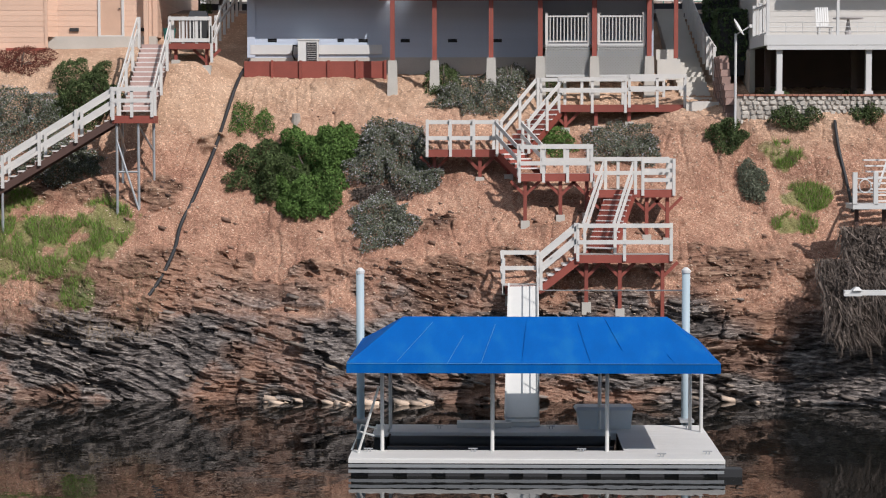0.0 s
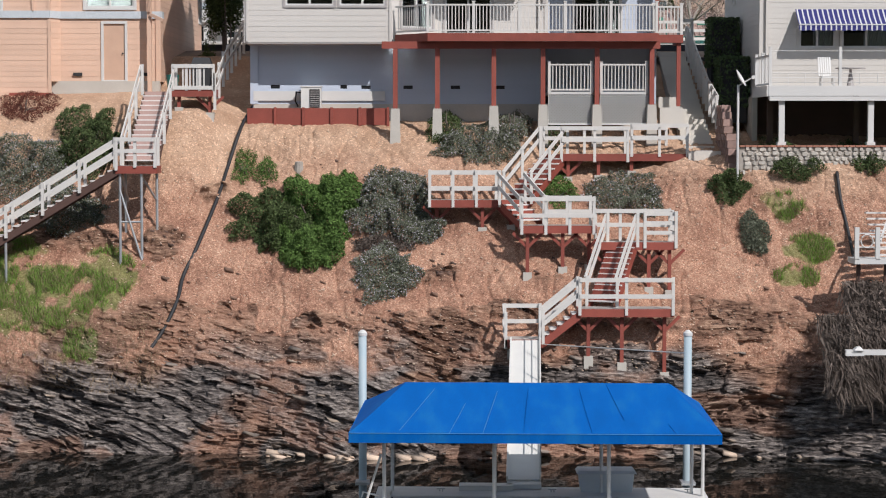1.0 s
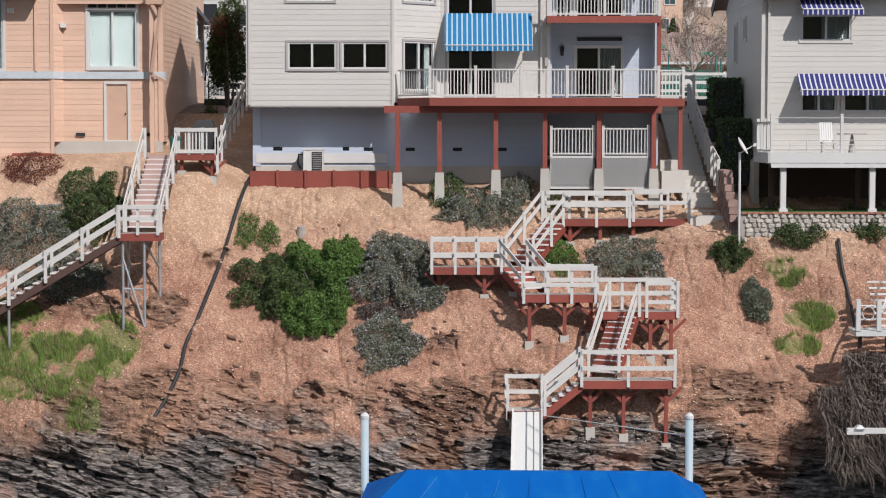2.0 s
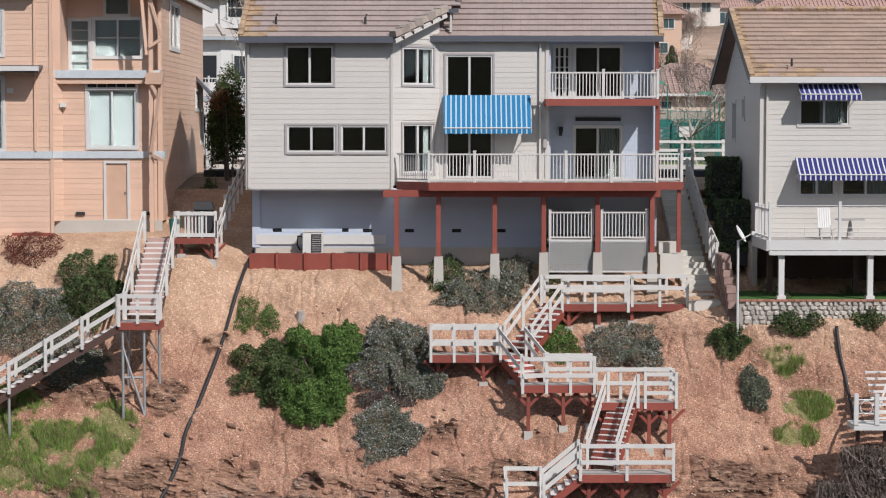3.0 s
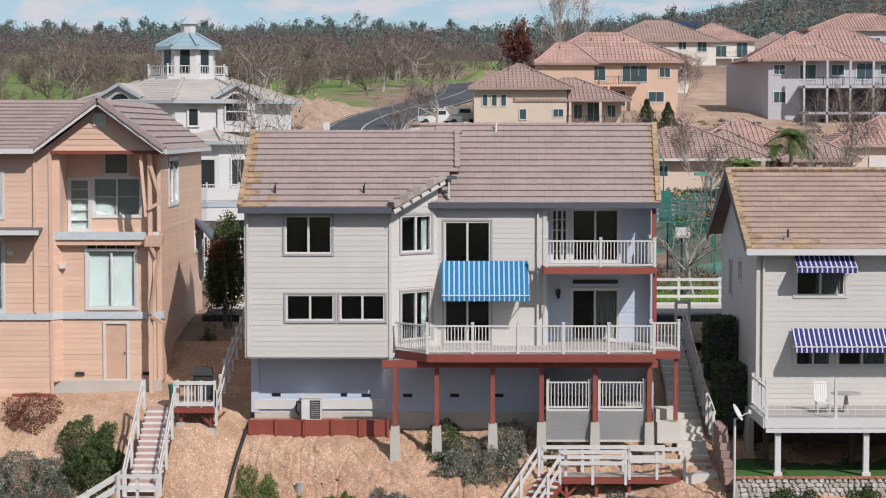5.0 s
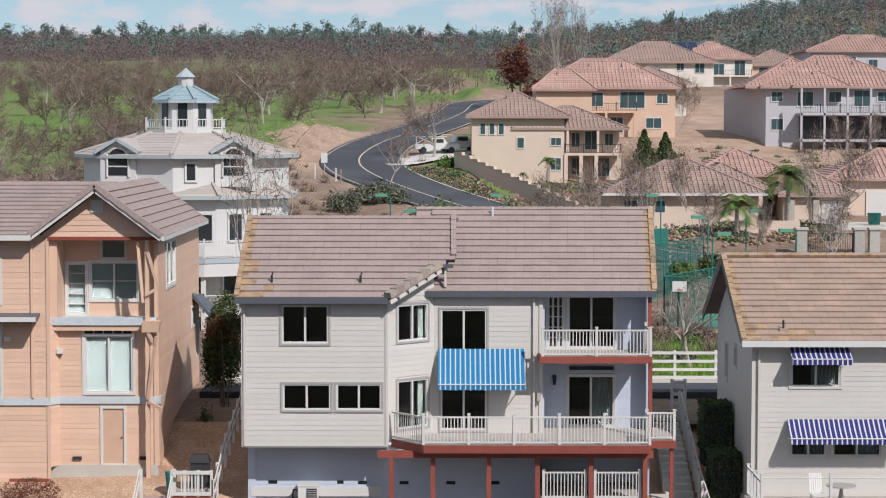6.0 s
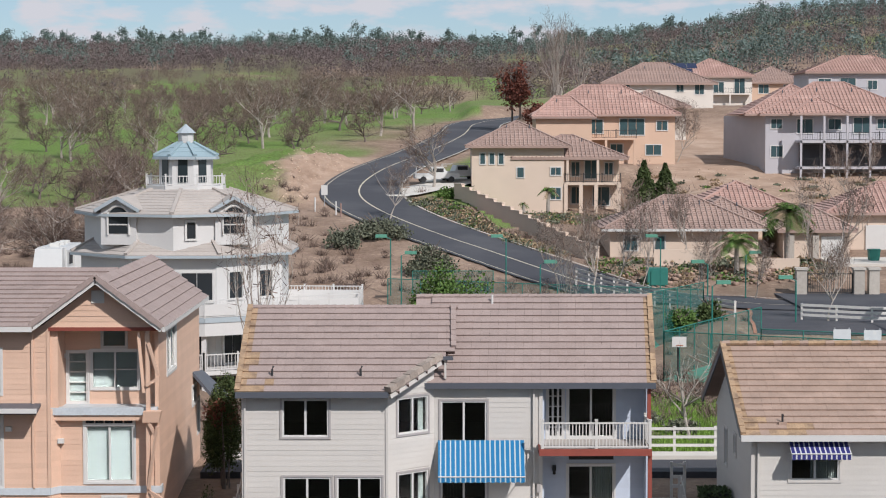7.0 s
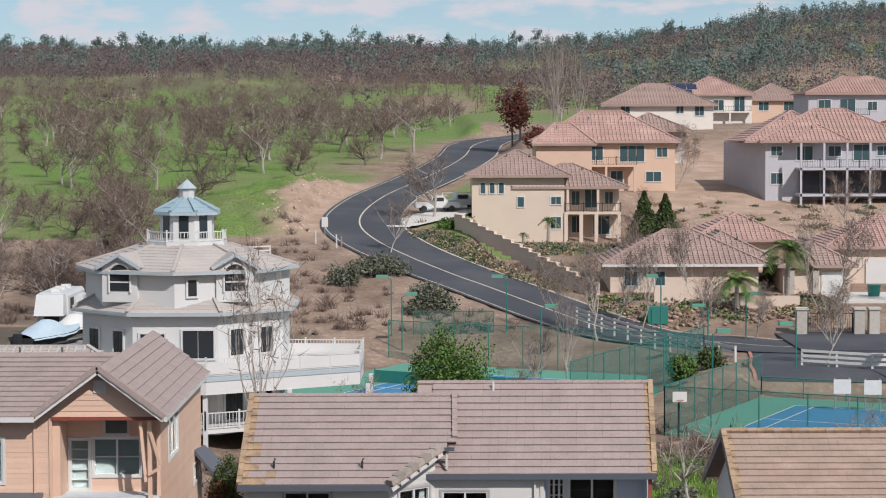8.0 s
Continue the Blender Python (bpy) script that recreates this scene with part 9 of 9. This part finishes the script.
mesh_fence([(14.2, 129.2), (23.2, 147)], 13.4, 3.0, "tall green wire fence along the court's side")
mesh_fence([(14.2, 129.2), (33.8, 119.3)], 13.4, 3.0, "tall green wire fence at the court's near side")
mesh_fence([(23.2, 147), (42.8, 137.1)], 13.4, 1.4, "low green wire fence behind the court")
mesh_fence([(20.4, 157.8), (-4.5, 170.2)], 13.4, 3.4, "green wire fence behind the far court")
mesh_fence([(8.5, 134.2), (20.4, 157.8)], 13.4, 4.0, "tall green wire fence with windscreen cloth", SCREENG)
mesh_fence([(-2.5, 176.5), (4.5, 176.5)], 13.6, 3.4, "green wire fence bay behind the court")


def court_lamp(x, y, z, h, turn):
    Lp = thing("court_lamp", (x, y, z), "green lamp post with a flat box head", "lamp post", "court lamps")
    part("pole", Shape().tube([(x, y, z), (x, y, z + h), (x + 0.5 * turn, y, z + h + 0.25)], 0.06, 6), TEAL, Lp)
    part("head", Shape().prism([(x + 0.3 * turn, y - 0.3), (x + 1.3 * turn, y - 0.3), (x + 1.3 * turn, y + 0.3), (x + 0.3 * turn, y + 0.3)][::1 if turn > 0 else -1], z + h + 0.15, z + h + 0.4), COURTG, Lp)


for x, y, t in [(5.6, 176, -1), (7.8, 160, 1), (-4.4, 176, -1), (-3.4, 172, 1), (21, 160, -1), (19.5, 146, 1), (26.4, 151, -1), (33.0, 148, 1), (19.0, 176, -1), (25.8, 172, 1)]:
    court_lamp(x, y, 13.4 if y < 176 else 14.6, 5.2 if y > 155 else 4.6, t)
F = thing("board_fence", (17, 166, 15), "white three-rail fence along the road", "fence", "white fences")
board_fence(F, [(11.9, 179, 15.75), (17.5, 166.5, 14.9), (22.6, 156, 14.75)], 1.35, RAILW, (0.92, 0.62, 0.32), every=2.4, post=0.16, bw=0.2)
F = thing("board_fence", (30, 155, 14.5), "white three-rail fence beside the drive", "fence", "white fences")
board_fence(F, [(27.2, 153, 14.9), (32, 150.6, 14.85), (40, 150.4, 14.85)], 1.25, RAILW, (0.92, 0.62, 0.32), every=2.4, post=0.16, bw=0.2)
F = thing("board_fence", (13, 93.4, 14.4), "white three-rail fence behind the street", "fence", "white fences")
board_fence(F, [(-10, 93.4, 14.45), (7, 93.4, 14.45), (24, 93.4, 14.45)], 1.1, RAILW, (0.9, 0.55, 0.2), every=1.9, post=0.12, bw=0.13)
F = thing("board_fence", (-12, 226, 21), "white fence rails near the bend", "fence", "white fences")
board_fence(F, [(-25, 205, 19.6), (-17.5, 207, 19.8)], 1.3, RAILW, (0.92, 0.6, 0.3), every=2, post=0.15, bw=0.16)
GT = thing("garden_gate", (9.9, 85.4, 13.9), "white board gate at the top of the steps", "gate")
for x in (9.75, 10.3):
    part("gate_post", Shape().box(x - 0.06, x + 0.06, 85.4, 85.52, 13.4, 15.2), RAILW, GT)
for z in (14.1, 14.5, 15.0):
    part("gate_board", Shape().box(9.75, 10.3, 85.36, 85.4, z, z + 0.14), RAILW, GT)
# stepped garden wall and planting beside the road
GWL = thing("garden_wall", (7, 213, 19), "stepped beige stucco garden wall above the road", "wall")
for i in range(16):
    t = i / 15
    x, y, z = 1.6 + 12.6 * t, 231 - 33 * t, 22.9 - 5.2 * t
    part("wall_step", Shape().beam((x, y, z - 0.6), (x + 0.86, y - 2.25, z - 0.6), 0.35, 1.7), STUCCO_B, GWL)
    part("wall_cap", Shape().beam((x, y, z + 0.28), (x + 0.86, y - 2.25, z + 0.28), 0.45, 0.1), STUCCO_B, GWL)
rng = np.random.default_rng(44)
n = 34000
x, y = rng.uniform(7.5, 19, n), rng.uniform(95, 121, n)
ok = fbm(x * 0.35, y * 0.35, 3, 94) > -0.25
x, y = x[ok], y[ok]
v, f = blades(rng, np.stack([x, y, land_level(x, y)], -1), 0.5, 0.5, 0.035)
tagged(bulk("bank_grass", v, f, GRASSM), "bright fresh grass on the bank behind the street", "grass", kind="stuff")
pl, n = [], 420
for i in range(n):
    t = rng.uniform(0, 1)
    pl.append((0.2 + 12.6 * t + rng.uniform(-4.2, -0.7), 229 - 33 * t + rng.uniform(-2, 2), rng.uniform(0.3, 0.8)))
for i in range(150):
    pl.append((rng.uniform(8, 22), rng.uniform(229, 238), rng.uniform(0.4, 0.9)))
for i in range(150):
    pl.append((rng.uniform(14, 36), rng.uniform(181, 197), rng.uniform(0.3, 0.95)))
for i in range(70):
    pl.append((rng.uniform(24, 60), rng.uniform(228, 258), rng.uniform(0.3, 0.7)))
for nm, sel, mt_, lb in (("groundcover", pl[::2], LEAFG, "low grey-green planting on the road bank"), ("border_shrubs", pl[1::2], DRY, "low straw-brown shrubs on the road bank"), ("green_shrubs", pl[::5], LEAFB, "fresh green low shrubs on the road bank")):
    P3, S3 = [], []
    for x, y, r in sel:
        d = road_distance(np.array([x]), np.array([y]))[0][0]
        if d < 4.8:
            continue
        z = float(land_level(x, y)[0])
        q = rng.normal(size=(70, 3)) * np.array((r, r, r * 0.45))
        q[:, 2] = np.abs(q[:, 2])
        P3.append(q * 0.6 + np.array((x, y, z)))
    v, f = leaf_cloud(rng, np.concatenate(P3), 0.16)
    tagged(bulk(nm, v, f, mt_), lb, "shrubs", kind="stuff")
TANROCK = material("tan_boulder", (0.30, 0.21, 0.165), 0.95, 0.3, 2, 20, 0.3, rand=0.35)
n = 170
x, y = rng.uniform(17, 34, n), rng.uniform(180, 187, n)
stones(rng, np.stack([x, y, land_level(x, y) + 0.1], -1), rng.uniform(0.15, 0.5, n), 0.7, "garden_boulders", TANROCK, "tan boulders in the dry garden by the road")
n = 420
y = rng.uniform(226, 274, n)
x = np.interp(y, ROADXY[:, 1], ROADXY[:, 0]) - rng.uniform(6.0, 11.5, n)
stones(rng, np.stack([x, y, land_level(x, y) + 0.02], -1), rng.uniform(0.04, 0.17, n), 0.75, "bank_rubble", PEB, "loose pinkish tan rubble on the cut bank")
n = 600
x, y = rng.uniform(24, 62, n), rng.uniform(208, 262, n)
stones(rng, np.stack([x, y, land_level(x, y) + 0.02], -1), rng.uniform(0.05, 0.16, n), 0.75, "slope_rubble", PEB, "loose stones on the bare slope below the houses")
single("garden_fence", Shape().box(20, 26, 191, 191.2, 16.0, 18.0), STUCCO_B, "low tan garden wall behind the boulders", "wall")
single("garden_fence", Shape().box(27.5, 33, 187, 187.3, 15.6, 17.4), STUCCO_B, "low tan garden wall beside the palms", "wall")
SH = thing("shed", (19.2, 181, 15.8), "small green garden shed", "shed")
part("body", Shape().box(18.4, 20.2, 181, 182.6, 15.2, 16.9), TEAL, SH)
part("door", Shape().box(18.7, 19.9, 180.92, 180.99, 15.4, 16.7), TEAL, SH)
for x in (31.2, 36.2, 37.5):
    G = thing("gate_pillar", (x, 176, 15), "stone gate pillar with pale cap", "pillar", "gate pillars")
    part("shaft", Shape().box(x - 0.45, x + 0.45, 175.6, 176.5, 14.8, 17.1), STONE, G)
    part("cap", Shape().box(x - 0.55, x + 0.55, 175.5, 176.6, 17.1, 17.3), CONCRETE, G)
G = thing("iron_gate", (33.7, 176, 15), "dark iron estate gate", "gate")
part("frame", border(Shape(), 31.7, 35.7, 15.1, 16.8, 0.08, 175.97, 176.05, None), IRON, G)
for i in range(20):
    part("bar", Shape().box(31.8 + i * 0.2, 31.83 + i * 0.2, 175.99, 176.03, 15.2, 16.75), IRON, G)
SG = thing("road_sign", (-12.9, 224.3, 20.3), "white rectangular road sign on a pole", "sign")
part("pole", Shape().tube([(-12.9, 224.3, 19.5), (-12.9, 224.3, 22.4)], 0.06, 6), GALV, SG)
part("plate", Shape().box(-13.25, -12.55, 224.22, 224.26, 22.1, 23.2), WHITE, SG)
for x, y in [(-13.6, 219), (-11.2, 216), (-10.6, 214.5)]:
    M1 = thing("marker_post", (x, y, 20), "pale road marker post", "post", "marker posts")
    z = float(land_level(x, y)[0])
    part("post", Shape().tube([(x, y, z - 0.2), (x, y, z + 1.5)], 0.09, 6), BLOCK if x > -11 else WHITE, M1)
BN = thing("wheelie_bin", (41.5, 195, 16.7), "green wheeled bin on the driveway", "bin")
part("body", Shape().prism([(41.1, 194.7), (42.0, 194.7), (42.0, 195.5), (41.1, 195.5)], 16.7, 17.7, [(41.0, 194.6), (42.1, 194.6), (42.1, 195.6), (41.0, 195.6)]), TEAL, BN)
part("lid", Shape().box(41.0, 42.1, 194.55, 195.6, 17.7, 17.8), TEAL, BN)


# vehicles on the parking ground and drive
def trailer():
    x0, y0 = -31.6, 158.0
    z = float(land_level(x0 + 1.5, y0)[0])
    V = thing("travel_trailer", (x0 + 1.5, y0 + 3, z), "white fifth-wheel travel trailer with rounded roof edges", "trailer")
    side = [(0, 0.85), (2.5, 0.85), (2.5, 3.1), (2.3, 3.35), (0.2, 3.35), (0, 3.1)]
    body = Shape()
    for a, b in ((0.0, 7.2),):
        v = [(x0 + p, y0 + a, z + q) for p, q in side] + [(x0 + p, y0 + b, z + q) for p, q in side]
        body.add(v, [tuple(range(6)), tuple(range(11, 5, -1))] + [(i, 6 + i, 6 + (i + 1) % 6, (i + 1) % 6) for i in range(6)])
    part("body", body, VEHW, V)
    part("nose", Shape().prism([(x0 + 0.1, y0 - 1.7), (x0 + 2.4, y0 - 1.7), (x0 + 2.4, y0), (x0 + 0.1, y0)], z + 1.7, z + 3.3, [(x0 + 0.2, y0 - 1.0), (x0 + 2.3, y0 - 1.0), (x0 + 2.3, y0), (x0 + 0.2, y0)]), VEHW, V)
    part("slide_out", Shape().box(x0 + 2.5, x0 + 3.1, y0 + 3.2, y0 + 6.2, z + 1.0, z + 2.9), VEHW, V)
    part("stripe", Shape().box(x0 + 2.5, x0 + 2.51, y0 + 0.1, y0 + 3.1, z + 1.2, z + 1.4), TAUPE, V)
    for a in (1.2, 3.4, 5.4):
        part("roof_vent", Shape().box(x0 + 0.9, x0 + 1.6, y0 + a, y0 + a + 0.8, z + 3.35, z + 3.6), PLASTIC, V)
    part("window", Shape().box(x0 + 0.6, x0 + 1.9, y0 - 0.02, y0 - 0.005, z + 0.95, z + 1.5), DARK, V)
    part("window", Shape().box(x0 + 2.5, x0 + 2.52, y0 + 0.8, y0 + 2.2, z + 2.0, z + 2.9), DARK, V)
    part("door", Shape().box(x0 + 2.5, x0 + 2.52, y0 + 2.4, y0 + 3.0, z + 0.95, z + 2.9), PLASTIC, V)
    for y in (y0 + 3.8, y0 + 4.8):
        for a in (0.05, 2.2):
            part("wheel", Shape().tube([(x0 + a, y, z + 0.42), (x0 + a + 0.25, y, z + 0.42)], 0.42, 12), BLACK, V)
    part("jack", Shape().box(x0 + 0.4, x0 + 0.5, y0 - 1.2, y0 - 1.1, z, z + 1.7).box(x0 + 2.0, x0 + 2.1, y0 - 1.2, y0 - 1.1, z, z + 1.7), GALV, V)


trailer()


def covered_boat(x, y, turn, size, label, mat):
    """A boat on its trailer under a sagging cover, its bow along the turned x axis."""
    z = float(land_level(x, y)[0])
    V = thing("boat", (x, y, z), label, "boat")
    M = Matrix.Translation((x, y, z)) @ Matrix.Rotation(radians(turn), 4, "Z") @ Matrix.Scale(size, 4)
    rngb = random.Random(int(x * 10))
    half = lambda t: 1.2 * (1 - max(0.0, (t - 0.45) / 0.55) ** 2.2)
    hull, cover = Shape(), Shape()
    v = []
    for i in range(11):
        t = i / 10
        w = max(half(t), 0.06)
        v += [(-3.3 + 6.6 * t, -w, 1.35 + 0.25 * t * t), (-3.3 + 6.6 * t, -w * 0.75, 0.85 + 0.3 * t * t), (-3.3 + 6.6 * t, 0, 0.6 + 0.6 * t ** 4), (-3.3 + 6.6 * t, w * 0.75, 0.85 + 0.3 * t * t), (-3.3 + 6.6 * t, w, 1.35 + 0.25 * t * t)]
    hull.add(v, [(i * 5 + j, (i + 1) * 5 + j, (i + 1) * 5 + j + 1, i * 5 + j + 1) for i in range(10) for j in range(4)] + [(0, 1, 2, 3, 4)], M)
    part("hull", hull, DARK, V)
    c = []
    for i in range(11):
        t = i / 10
        w = max(half(t), 0.06) * 1.04
        top = 0.35 + 0.85 * math.exp(-((t - 0.42) / 0.24) ** 2)
        for j in range(9):
            u = j / 8 * 2 - 1
            c.append((-3.3 + 6.6 * t, w * u, 1.2 + 0.25 * t * t + top * (1 - abs(u) ** 2.6) + rngb.uniform(-0.05, 0.05)))
    cover.add(c, [(i * 9 + j, (i + 1) * 9 + j, (i + 1) * 9 + j + 1, i * 9 + j + 1) for i in range(10) for j in range(8)], M)
    part("cover", cover, mat, V, smooth=True)
    part("outboard", Shape().box(-3.9, -3.4, -0.2, 0.2, 0.7, 1.7, M), IRON, V)
    rail = Shape()
    for q in (-0.8, 0.8):
        rail.box(-3.0, 3.0, q - 0.05, q + 0.05, 0.45, 0.57, M)
    part("trailer_frame", rail.box(3.0, 4.2, -0.05, 0.05, 0.45, 0.57, M), GALV, V)
    for q in (-1.1, 1.1):
        part("wheel", Shape().tube([tuple(M @ Vector((-0.6, q - 0.1, 0.36))), tuple(M @ Vector((-0.6, q + 0.1, 0.36)))], 0.36 * size, 12), BLACK, V)


covered_boat(-28.2, 146.0, 62, 1.0, "boat on a trailer under a pale blue cover", COVER)
covered_boat(-27.6, 153.5, 70, 0.9, "boat on a trailer under a grey-white cover", PLASTIC)
covered_boat(-24.8, 160.5, 80, 0.85, "small dark boat on a trailer under a pale cover", PLASTIC)


def pickup(x, y, turn):
    z = float(land_level(x, y)[0]) + 0.14
    M = Matrix.Translation((x, y, z)) @ Matrix.Rotation(radians(turn), 4, "Z")
    V = thing("pickup_truck", (x, y, z), "white pickup truck parked on the driveway", "truck")
    part("body", Shape().box(-2.7, 2.7, -0.95, 0.95, 0.5, 1.1, M), VEHW, V)
    part("cab", Shape().prism([(-0.9, -0.9), (1.3, -0.9), (1.3, 0.9), (-0.9, 0.9)], 1.1, 1.85, [(-0.6, -0.8), (0.8, -0.8), (0.8, 0.8), (-0.6, 0.8)], M), VEHW, V)
    part("window", Shape().box(-0.55, 0.75, -0.9, -0.84, 1.25, 1.7, M), DARK, V)
    part("rack", Shape().box(-2.6, 1.2, -0.85, -0.78, 1.95, 2.02, M).box(-2.6, -2.52, -0.85, -0.78, 1.1, 1.95, M), VEHW, V)
    for a in (-1.7, 1.7):
        for b in (-0.98, 0.78):
            part("wheel", Shape().tube([tuple(M @ Vector((a, b, 0.38))), tuple(M @ Vector((a, b + 0.2, 0.38)))], 0.38, 12), BLACK, V)


pickup(-0.6, 246, 8)
pickup(2.2, 248.5, 20)


# low leafless scrub over the waste ground behind the houses, and grass between the trees
n = 2100
x, y = rng.uniform(-0.23, 0.15, n), rng.uniform(98, 236, n)
x = x * y
d, _ = road_distance(x, y)
ok = (d > 6) & ~((x > 17) & (y < 152) & (y > 120)) & ~((x > -13) & (x < 16) & (y > 146) & (y < 176)) & ~((np.hypot(x + 14, y - 129) < 12)) & ~((x < -22) & (y < 166) & (y > 125)) & ~((x > 15) & (y > 155)) & (fbm(x * 0.08, y * 0.08, 3, 55) > -0.1)
x, y = x[ok], y[ok]
z = land_level(x, y)
m = 46
k = np.repeat(np.arange(len(x)), m)
r = rng.uniform(0.4, 1.1, len(x))
p0 = np.stack([x[k] + rng.normal(0, 0.25, len(k)) * r[k], y[k] + rng.normal(0, 0.25, len(k)) * r[k], z[k]], -1)
dd = np.stack([rng.normal(0, 0.5, len(k)), rng.normal(0, 0.5, len(k)), rng.uniform(0.4, 1.2, len(k))], -1) * r[k][:, None]
sd = rng.normal(size=(len(k), 3)) * 0.02
v = np.stack([p0 - sd, p0 + sd, p0 + dd], 1).reshape(-1, 3)
tagged(bulk("scrub_brush", v, np.arange(len(v)).reshape(-1, 3), TWIG), "low leafless scrub over waste ground", "scrub", kind="stuff")
# tall lone pines along the skyline
n = 85
x, y = rng.uniform(-0.25, 0.25, n), rng.uniform(1450, 1640, n)
x = x * y
z = land_level(x, y)
P3 = []
for i in range(n):
    h = rng.uniform(8, 21)
    q = lumps(rng, 420, (0, 0, 0), (h * 0.32, h * 0.32, h * 0.4), 9, 0.1)
    P3.append(q + np.array((x[i], y[i], z[i] + h * 0.62)))
v, f = leaf_cloud(rng, np.concatenate(P3), 0.62)
t = np.stack([np.stack([x - 0.4, y, z - 1], -1), np.stack([x + 0.4, y, z - 1], -1), np.stack([x + 0.2, y, z + 14], -1), np.stack([x - 0.2, y, z + 14], -1)], 1).reshape(-1, 3)
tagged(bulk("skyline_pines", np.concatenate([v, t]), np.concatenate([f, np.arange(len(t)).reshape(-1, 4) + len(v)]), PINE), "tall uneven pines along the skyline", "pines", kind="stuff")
